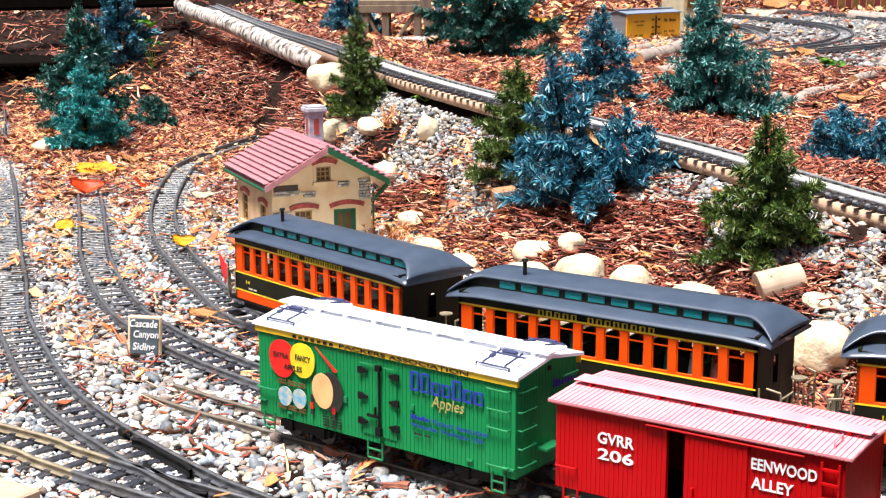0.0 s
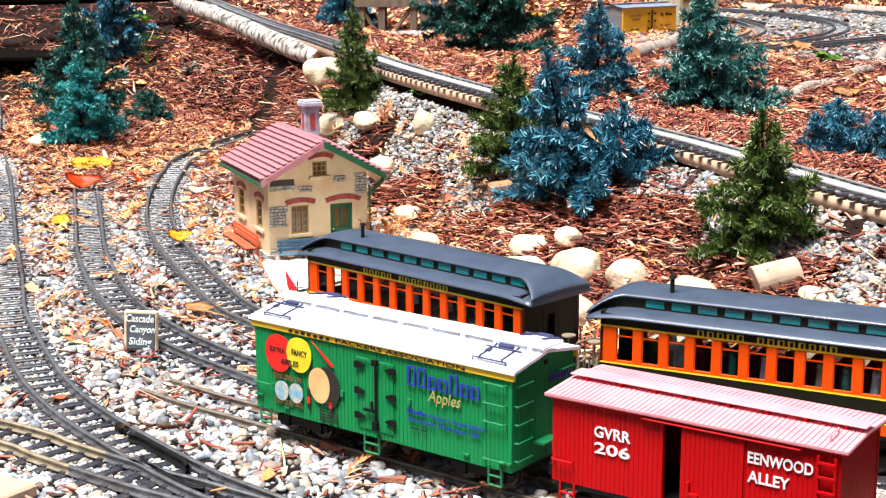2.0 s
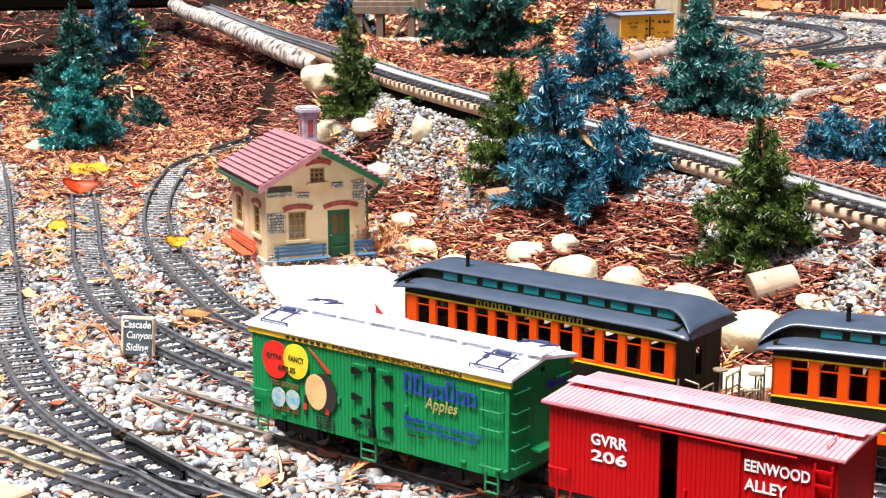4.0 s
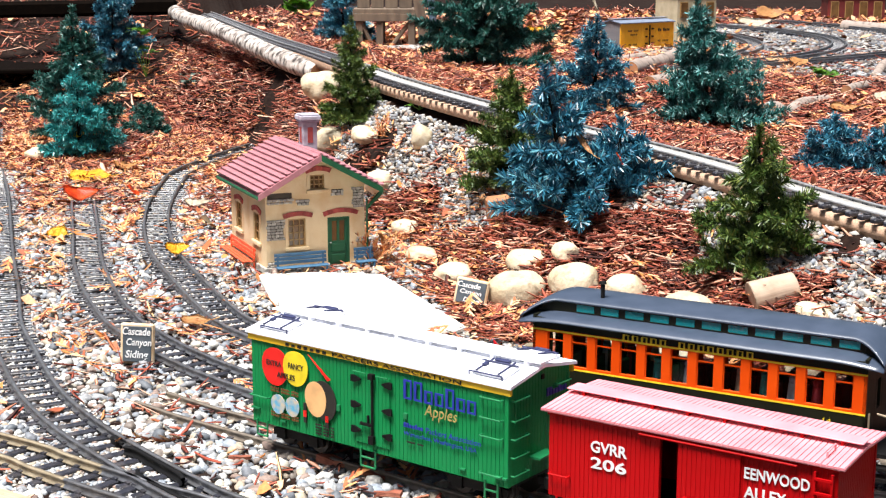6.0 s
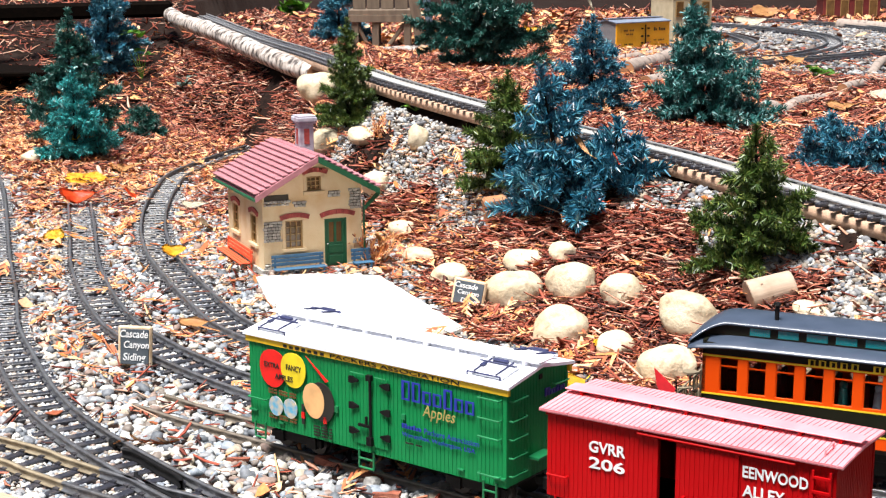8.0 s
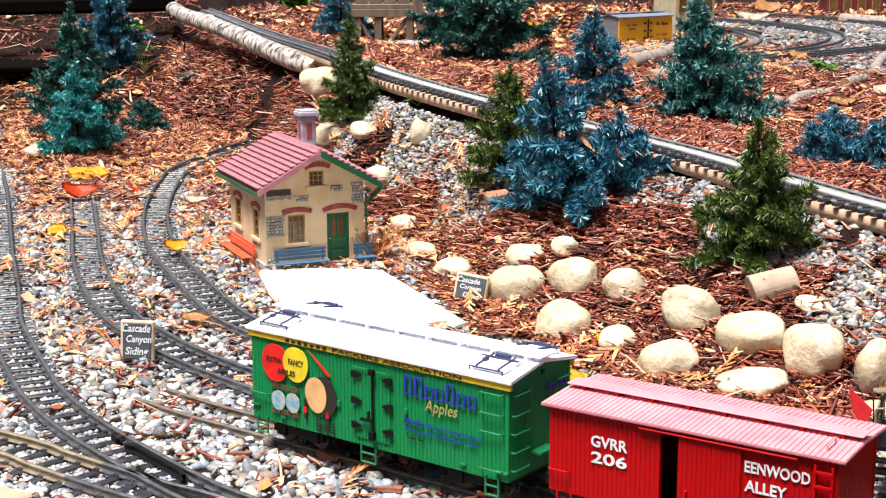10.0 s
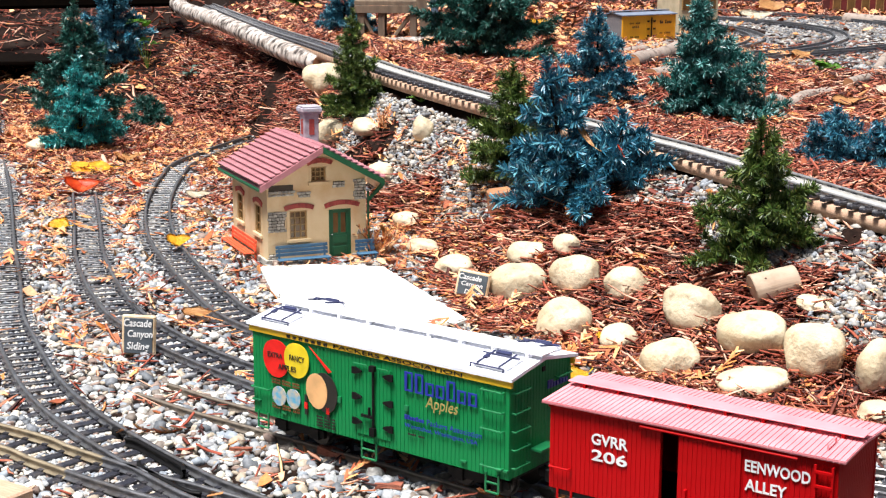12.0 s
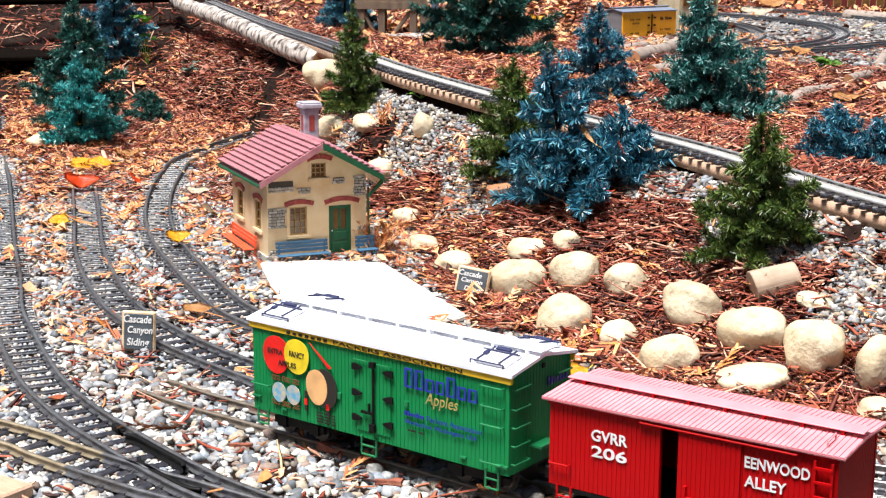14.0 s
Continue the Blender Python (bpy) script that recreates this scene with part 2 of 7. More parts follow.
def far_from(x, y, line):
    """Distance to a polyline, which side of it, and the index of the nearest vertex."""
    shp = np.shape(x)
    P = np.stack([np.ravel(x), np.ravel(y)], 1)
    best, side, idx = np.full(len(P), 1e9), np.zeros(len(P)), np.zeros(len(P), int)
    for i in range(len(line) - 1):
        a, b = line[i, :2], line[i + 1, :2]
        ab = b - a
        t = np.clip(((P - a) @ ab) / (ab @ ab), 0, 1)
        dv = P - (a + t[:, None] * ab)
        d = np.hypot(dv[:, 0], dv[:, 1])
        w = d < best
        best[w], idx[w] = d[w], i
        side[w] = (ab[0] * (P[:, 1] - a[1]) - ab[1] * (P[:, 0] - a[0]))[w]
    return best.reshape(shp), np.sign(side).reshape(shp), idx.reshape(shp)


# ---- lines of the plan ----
RAIL_Z = 0.0135
UPPER = spline([(-1.9, 9.5, 0.28), (-1.13, 6.69, 0.27), (-0.59, 4.65, 0.262), (-0.335, 3.83, 0.255), (-0.225, 3.48, 0.25), (-0.070, 3.02, 0.24),
                (0.150, 2.63, 0.215), (0.395, 2.27, 0.187), (0.535, 1.99, 0.170), (0.615, 1.86, 0.160), (0.95, 1.25, 0.13)], 0.03)
FOOT = spline([(1.6, 0.7), (0.70, 1.36), (0.42, 1.55), (0.27, 1.65), (0.12, 1.99), (0.03, 2.22), (-0.04, 2.45), (-0.14, 2.68), (-0.30, 2.86),
               (-0.43, 3.3), (-0.50, 3.75), (-0.66, 4.15), (-0.95, 4.5), (-1.5, 5.3), (-3.0, 7.5)], 0.05)
MAIN = spline([(-0.36, 4.25), (-0.53, 3.72), (-0.605, 3.36), (-0.600, 3.14), (-0.578, 2.91), (-0.548, 2.715), (-0.516, 2.56), (-0.474, 2.40), (-0.412, 2.222),
               (-0.341, 2.04), (-0.2847, 1.914), (-0.2092, 1.8092), (-0.128, 1.7056), (0.0356, 1.5392), (0.1831, 1.4181), (0.3167, 1.3381),
               (0.466, 1.2658), (0.7467, 1.1506), (1.297, 0.9705), (2.397, 0.631)], 0.008)
SIDING = spline([(-0.735, 2.90), (-0.649, 2.571), (-0.586, 2.326), (-0.518, 2.112), (-0.445, 1.929), (-0.392, 1.836), (-0.320, 1.732), (-0.224, 1.622),
                 (0.0, 1.40), (0.35, 1.12)], 0.01)
SPUR = spline([(-0.33, 1.568), (-0.265, 1.510), (-0.190, 1.453), (-0.0352, 1.3355), (0.107, 1.227), (0.222, 1.1435), (0.42, 1.015), (0.8, 0.80)], 0.01)
LEFT = spline([(-1.60, 5.1), (-1.18, 3.72), (-0.948, 3.02), (-0.745, 2.366), (-0.662, 2.112), (-0.597, 1.90), (-0.542, 1.765), (-0.503, 1.673),
               (-0.453, 1.567), (-0.389, 1.462), (-0.313, 1.362), (-0.247, 1.283), (-0.20, 1.235), (-0.05, 1.10)], 0.01)
CROSS = spline([(-0.75, 1.58), (-0.454, 1.400), (-0.388, 1.348), (-0.328, 1.302), (-0.268, 1.259), (-0.230, 1.235), (-0.08, 1.13)], 0.01)
TRACKS = [MAIN, SIDING, SPUR, LEFT, CROSS]


def ground_z(x, y):
    x, y = np.asarray(x, float), np.asarray(y, float)
    df, sf, _ = far_from(x, y, FOOT[::2])
    du, su, iu = far_from(x, y, UPPER[::2])
    top = UPPER[::2][iu, 2] - 0.020
    up = np.where(sf < 0, df / (df + du + 1e-6), 0.0)
    up = np.where(su < 0, up, np.where(sf < 0, 1.0, 0.0))
    up = up * up * (3 - 2 * up) * 0.35 + up * 0.65
    z = top * up
    z = np.where((su > 0) & (sf < 0), top - 0.02 * np.clip(du / 0.4, 0, 1), z)
    v = np.clip((y + 0.5 * (x + 1.2) - 4.35) / 2.2, 0, 1)
    z = np.where((sf > 0) | (x < -1.0), np.maximum(z, 0.34 * v * v * (3 - 2 * v) * (x < 0)), z)
    z = z + 0.05 * np.exp(-((x + 0.95) ** 2 / 0.03 + (y - 3.75) ** 2 / 0.10))
    return z


def ground_at(x, y):
    return float(ground_z(np.array([x]), np.array([y]))[0])


# ---- the ground, one sheet out to the horizon ----
def build_ground():
    gx = np.concatenate([-np.geomspace(40, 1.6, 14), np.arange(-1.5, 1.5, 0.03), np.geomspace(1.6, 40, 14)])
    gy = np.concatenate([-np.geomspace(30, 0.3, 8), np.arange(0.0, 0.9, 0.15), np.arange(0.9, 5.0, 0.03), np.geomspace(5.1, 60, 26)])
    X, Y = np.meshgrid(gx, gy)
    Z = ground_z(X, Y)
    near = (np.abs(X) < 1.6) & (Y < 6)
    rng = np.random.default_rng(3)
    Z = Z + np.where(near & (Z > 0.012), rng.normal(0, 0.004, Z.shape), 0)
    n, m = X.shape
    idx = np.arange(n * m).reshape(n, m)
    f = np.stack([idx[:-1, :-1], idx[:-1, 1:], idx[1:, 1:], idx[1:, :-1]], -1).reshape(-1, 4)
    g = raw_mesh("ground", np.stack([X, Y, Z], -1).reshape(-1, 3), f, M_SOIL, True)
    tagged(g, "reddish soil under gravel and bark mulch, darkened for the shade in the gaps", "ground", kind="structure")


build_ground()


# ---- railway track ----
def make_sleeper_mesh():
    bm = bmesh.new()
    box(bm, -0.0050, 0.0050, -0.037, 0.037, -0.006, 0.0, bevel=0.0010)
    for y in (-0.0225, 0.0225):
        box(bm, -0.0035, 0.0035, y - 0.005, y + 0.005, 0.0, 0.0022)
    me = bpy.data.meshes.new("sleeper")
    bm.to_mesh(me)
    bm.free()
    me.materials.append(M_SLEEPER)
    return me


SLEEPER = make_sleeper_mesh()


def along(line, s):
    """Place, heading and slope on a line at the distance s from its start."""
    d = np.concatenate([[0], np.cumsum(np.linalg.norm(np.diff(line[:, :2], axis=0), axis=1))])
    e = 0.012
    p = [np.interp(s, d, line[:, k]) for k in range(line.shape[1])]
    a = [np.interp(s - e, d, line[:, k]) for k in range(line.shape[1])]
    b = [np.interp(s + e, d, line[:, k]) for k in range(line.shape[1])]
    return p, math.atan2(b[1] - a[1], b[0] - a[0]), d[-1]


def rail_part(line, off, z, mat, parent):
    """A rail with foot, web and head, drawn along the line."""
    prof = [(-0.0032, 0), (0.0032, 0), (0.0032, 0.001), (0.0009, 0.002), (0.0009, 0.0062), (0.0021, 0.0066), (0.0021, 0.0090), (-0.0021, 0.0090), (-0.0021, 0.0066),
            (-0.0009, 0.0062), (-0.0009, 0.002), (-0.0032, 0.001)]
    t = np.gradient(line[:, :2], axis=0)
    t /= np.linalg.norm(t, axis=1)[:, None]
    nrm = np.stack([-t[:, 1], t[:, 0]], 1)
    zz = line[:, 2] if line.shape[1] > 2 else np.zeros(len(line))
    k = len(prof)
    v = np.array([[*(line[i, :2] + nrm[i] * (off + a)), zz[i] + z + b] for i in range(len(line)) for a, b in prof])
    i, j = np.meshgrid(np.arange(len(line) - 1), np.arange(k), indexing="ij")
    f = np.stack([i * k + j, i * k + (j + 1) % k, (i + 1) * k + (j + 1) % k, (i + 1) * k + j], -1).reshape(-1, 4)
    ob = raw_mesh("rail", v, f, mat)
    ob.parent = parent
    return ob


def railway_track(line, label, pitch=0.0290, mat=None, z=0.0, span=None, length=1.0, wide=1.0, sink=0.0, dull_from=None):
    tr = thing("railway_track", pose(0, 0, 0), label, "railway track", "garden railway tracks")
    for off in (-0.0225, 0.0225):
        n = dull_from or len(line)
        rail_part(line[:n], off, z + RAIL_Z - 0.009 - sink, mat or M_RAIL, tr)
        if dull_from:
            rail_part(line[n - 1:], off, z + RAIL_Z - 0.009, M_RAIL, tr)
    total = along(line, 0)[2]
    lo, hi = span or (0, total)
    s = lo + pitch / 2
    rng = random.Random(len(line))
    while s < hi:
        p, h, _ = along(line, s)
        ob = new("sleeper", SLEEPER)
        ob.parent = tr
        ob.matrix_local = pose(p[0], p[1], (p[2] if len(p) > 2 else 0) + z + RAIL_Z - 0.009, 0, 0, math.degrees(h) + rng.uniform(-1.5, 1.5)) @ Matrix.Diagonal((wide, length, 1, 1))
        s += pitch
    return tr


railway_track(MAIN, "black-sleepered model railway main line curving past the station")
railway_track(SIDING, "model railway siding ending under fallen leaves")
railway_track(SPUR, "tarnished model siding half buried in ballast", mat=M_RAILT, z=-0.0025)
railway_track(LEFT, "long curving model railway track on grey ballast")
railway_track(CROSS, "bright-railed model track joining a turnout", mat=M_RAILB, dull_from=int(np.argmax(CROSS[:, 0] > -0.345)))
railway_track(UPPER, "raised model railway track on a wooden plank", span=(3.0, 9.7), length=1.12, wide=1.0, mat=M_RAILS, pitch=0.0235, sink=0.0042)


# ---- the plank bed under the upper track ----
def plank_bed():
    bed = thing("plank_bed", pose(0, 0, 0), "pale wooden plank bed carrying the upper track", "track bed", kind="structure")
    t = np.gradient(UPPER[:, :2], axis=0)
    t /= np.linalg.norm(t, axis=1)[:, None]
    nr = np.stack([-t[:, 1], t[:, 0]], 1)
    n0 = 40
    for i in range(n0, len(UPPER) - 20, 20):
        j = min(i + 20, len(UPPER) - 1)
        vs, fs = [], []
        for k in range(i, j + 1):
            for off, dz in ((-0.0355, -0.001), (-0.0355, -0.019), (0.041, -0.019), (0.041, -0.001)):
                vs.append((*(UPPER[k, :2] + nr[k] * off), UPPER[k, 2] + dz - 0.004))
        m = j - i + 1
        for k in range(m - 1):
            for e in range(4):
                fs.append((k * 4 + e, k * 4 + (e + 1) % 4, (k + 1) * 4 + (e + 1) % 4, (k + 1) * 4 + e))
        ob = raw_mesh("plank", np.array(vs), np.array(fs), M_PLANK)
        ob.parent = bed


M_INFILL = material("pale_infill", (0.54, 0.52, 0.48), (0.34, 0.33, 0.31), 120, 0.7, bump=0.4, dirt=(0.34, 0.31, 0.28), dirt_scale=20)


def pale_infill():
    """Pale strips laid between and behind the rails of the upper track."""
    t = np.gradient(UPPER[:, :2], axis=0)
    t /= np.linalg.norm(t, axis=1)[:, None]
    nr = np.stack([-t[:, 1], t[:, 0]], 1)
    bed = bpy.data.objects["plank_bed"]
    for o0, o1 in ((-0.0185, 0.0185), (0.0265, 0.0400)):
        vs, fs = [], []
        for k in range(int(np.argmax(UPPER[:, 1] < 3.5)), len(UPPER) - 10):
            for off, dz in ((o0, 0.0049), (o0, -0.004), (o1, -0.004), (o1, 0.0049)):
                vs.append((*(UPPER[k, :2] + nr[k] * off), UPPER[k, 2] + dz))
        for k in range(len(vs) // 4 - 1):
            for e in range(4):
                fs.append((k * 4 + e, k * 4 + (e + 1) % 4, (k + 1) * 4 + (e + 1) % 4, (k + 1) * 4 + e))
        ob = raw_mesh("infill_strip", np.array(vs), np.array(fs), M_INFILL)
        ob.parent = bed


plank_bed()
pale_infill()


# ---- lettering and flat shapes ----
M_TEXTW = material("white_lettering", (0.85, 0.85, 0.85), None, 60, 0.5)
M_TEXTBLUE = material("blue_lettering", (0.015, 0.03, 0.33), None, 60, 0.5)
M_TEXTDARK = material("dark_lettering", (0.02, 0.016, 0.012), None, 60, 0.6)
M_TEXTBROWN = material("brown_lettering", (0.16, 0.075, 0.02), None, 60, 0.6)
M_TEXTTAN = material("tan_lettering", (0.42, 0.33, 0.10), None, 60, 0.6)
M_APPLE = material("red_print", (0.80, 0.012, 0.008), None, 60, 0.45)
M_LEMON = material("yellow_print", (0.88, 0.66, 0.02), None, 60, 0.45)
M_PEACH = material("peach_print", (0.85, 0.47, 0.20), None, 60, 0.5)
M_SKYPRINT = material("pale_blue_print", (0.10, 0.36, 0.54), (0.58, 0.46, 0.30), 160, 0.5)
M_GLASS = bpy.data.materials.new("window_glass")
M_GLASS.use_nodes = True
gb = M_GLASS.node_tree.nodes["Principled BSDF"]
gb.inputs["Transmission Weight"].default_value, gb.inputs["Roughness"].default_value, gb.inputs["IOR"].default_value = 1.0, 0.03, 1.3
gb.inputs["Base Color"].default_value = (0.75, 0.77, 0.78, 1)


def words(text, m, height, mat, parent, width=None, lean=0.0, name="lettering", thick=0.0003, bold=0.0):
    """Lettering of the built-in font, lying in the x-y plane of the pose m, its left foot at the origin."""
    cu = bpy.data.curves.new(name, "FONT")
    cu.body, cu.size, cu.extrude, cu.shear = text, 1.0, 0.02, lean
    cu.resolution_u, cu.offset = 3, bold
    tmp = new(name, cu)
    bpy.context.view_layer.update()
    me = bpy.data.meshes.new_from_object(tmp.evaluated_get(bpy.context.evaluated_depsgraph_get()))
    bpy.data.objects.remove(tmp)
    co = np.empty(len(me.vertices) * 3)
    me.vertices.foreach_get("co", co)
    co = co.reshape(-1, 3)
    lo, hi = co.min(0), co.max(0)
    sy = height / (hi[1] - lo[1])
    sx = width / (hi[0] - lo[0]) if width else sy
    co = (co - [lo[0], lo[1], 0]) * [sx, sy, thick / 0.02]
    me.vertices.foreach_set("co", co.ravel())
    me.materials.clear()
    me.materials.append(mat)
    ob = new(name, me)
    ob.parent = parent
    ob.matrix_local = m
    return ob


def letter_bars(name, mat, parent, m, width, height, heights, gap=0.25, thick=0.0004, single=False):
    """A line of writing as plain bars, one for each letter, with the given relative heights."""
    w = width / len(heights)
    if single:
        row = new(name)
        row.parent = parent
        row.matrix_local = m
        for i, h in enumerate(heights):
            if h > 0:
                bm = bmesh.new()
                box(bm, i * w, (i + 1 - gap) * w, 0, height * h, -thick, thick)
                part("letter", bm, mat, row)
        return row
    bm = bmesh.new()
    for i, h in enumerate(heights):
        if h > 0:
            box(bm, i * w, (i + 1 - gap) * w, 0, height * h, -thick, thick)
    ob = part(name, bm, mat, parent)
    ob.matrix_local = m
    return ob


def letter_frames(name, mat, parent, m, width, height, heights, gap=0.2, thick=0.0004):
    """A line of brand writing as plain shapes: an upright box frame for each letter."""
    w = width / len(heights)
    row = new(name)
    row.parent = parent
    row.matrix_local = m
    for i, h in enumerate(heights):
        if h > 0:
            a, b, t = i * w, (i + 1 - gap) * w, height * h
            bm = bmesh.new()
            box(bm, a, a + 0.30 * (b - a), 0, t, -thick, thick)
            box(bm, b - 0.20 * (b - a), b, 0, t, -thick, thick)
            for z in (0.0, t - 0.09 * height):
                box(bm, a + 0.30 * (b - a), b - 0.20 * (b - a), z, z + 0.09 * height, -thick, thick)
            part("letter", bm, mat, row)
    return row


def disc(name, mat, parent, x, z, rx, rz, y, n=28, tilt=0.0, thick=0.0005, notch=0.0):
    """A flat oval on a wall that faces -y."""
    bm = bmesh.new()
    pts = []
    for i in range(n):
        a = 2 * math.pi * i / n
        k = 1 - notch * max(0, math.cos(2 * (a - math.pi / 2))) * 0.5 * (1 if math.sin(a) > 0 else 0.5)
        u, v = rx * math.cos(a) * (1 + 0.06 * math.sin(a)), rz * math.sin(a) * k
        pts.append((x + u * math.cos(tilt) - v * math.sin(tilt), z + u * math.sin(tilt) + v * math.cos(tilt)))
    prism(bm, pts, y - thick, y + 0.0002)
    return part(name, bm, mat, parent)


def front(x, z, y):
    """Pose of lettering on a wall that faces -y."""
    return pose(x, y, z, 90)


# ---- freight car running gear ----
M_WHEEL = material("wheel_steel", (0.06, 0.055, 0.05), None, 80, 0.4, 0.6)


def truck(car, x):
    """A four-wheeled truck: side frames, bolster, axles and flanged wheels."""
    t = new("truck")
    t.parent = car
    t.matrix_local = pose(x, 0, 0)
    for y in (-0.031, 0.031):
        bm = bmesh.new()
        prism(bm, [(-0.034, 0.010), (0.034, 0.010), (0.034, 0.017), (0.014, 0.022), (-0.014, 0.022), (-0.034, 0.017)], y - 0.002, y + 0.002)
        for ax in (-0.022, 0.022):
            box(bm, ax - 0.006, ax + 0.006, y - 0.004, y + 0.004, 0.008, 0.019)
        part("side_frame", bm, M_BLACK, t)
    boxes("bolster", M_BLACK, t, (-0.008, 0.008, -0.03, 0.03, 0.014, 0.024))
    for ax in (-0.022, 0.022):
        for y in (-0.0225, 0.0225):
            bm = bmesh.new()
            rod(bm, (0, -0.0028, 0), (0, 0.0028, 0), 0.0125, n=20)
            s = 1 if y < 0 else -1
            rod(bm, (0, s * 0.0028, 0), (0, s * 0.0042, 0), 0.0145, n=20)
            w = part("wheel", bm, M_WHEEL, t)
            w.matrix_local = pose(ax, y, 0.0125)
        rods("axle", M_WHEEL, t, ((ax, -0.024, 0.0125), (ax, 0.024, 0.0125)), r=0.002)
    return t


def grab(car, mat, x0, x1, z, y, out=0.004, name="grab_iron"):
    s = -1 if y < 0 else 1
    return rods(name, mat, car, ((x0, y + s * out, z), (x1, y + s * out, z)), ((x0, y, z), (x0, y + s * out, z)), ((x1, y, z), (x1, y + s * out, z)), r=0.0009)


def stirrup(car, mat, x0, x1, y, z0, z1):
    return rods("stirrup_step", mat, car, ((x0, y, z0), (x0, y, z1)), ((x1, y, z0), (x1, y, z1)), ((x0, y, z0), (x1, y, z0)), ((x0, y, (z0 + z1) / 2), (x1, y, (z0 + z1) / 2)), r=0.0011)


def board_row(mat, parent, spans, z_of, depth0, depth1, axis):
    """Upright boards side by side, each an object of its own."""
    cache = {}
    for a, b in spans:
        z0, z1 = z_of((a + b) / 2)
        key = (round(b - a, 5), round(z0, 4), round(z1, 4))
        if key not in cache:
            bm = bmesh.new()
            w = (b - a) / 2
            if axis == "x":
                box(bm, -w, w, min(depth0, depth1), max(depth0, depth1), z0, z1)
            else:
                box(bm, min(depth0, depth1), max(depth0, depth1), -w, w, z0, z1)
            me = bpy.data.meshes.new("board")
            bm.to_mesh(me)
            bm.free()
            me.materials.append(mat)
            cache[key] = me
        o = new("board", cache[key])
        o.parent = parent
        o.location = ((a + b) / 2, 0, 0) if axis == "x" else (0, (a + b) / 2, 0)


def clad_wall(name, mat, car, x0, x1, y, z0, z1, pitch, face=-1):
    """A wall of upright boards with open joints, on a backing."""
    bm = bmesh.new()
    box(bm, x0, x1, min(y, y - face * 0.004), max(y, y - face * 0.004), z0, z1)
    wall = part(name, bm, mat, car)
    n = max(1, round((x1 - x0) / pitch))
    w = (x1 - x0) / n
    board_row(mat, wall, [(x0 + i * w + 0.0002, x0 + (i + 1) * w - 0.0002) for i in range(n)], lambda v: (z0, z1), y + face * 0.0006, y, "x")
    return wall


def clad_end(name, mat, car, x, y0, y1, z0, z1, zpeak, face, pitch):
    bm = bmesh.new()
    ym = (y0 + y1) / 2
    prism(bm, [(y0, z0), (y1, z0), (y1, z1), (ym, zpeak), (y0, z1)], x, x - face * 0.004, axis="x")
    wall = part(name, bm, mat, car)
    n = round((y1 - y0) / pitch)
    w = (y1 - y0) / n
    board_row(mat, wall, [(y0 + i * w + 0.0002, y0 + (i + 1) * w - 0.0002) for i in range(n)],
              lambda v: (z0, z1 + (zpeak - z1) * (1 - abs(v - ym) / (y1 - ym)) - 0.001), x, x + face * 0.0006, "y")
    return wall


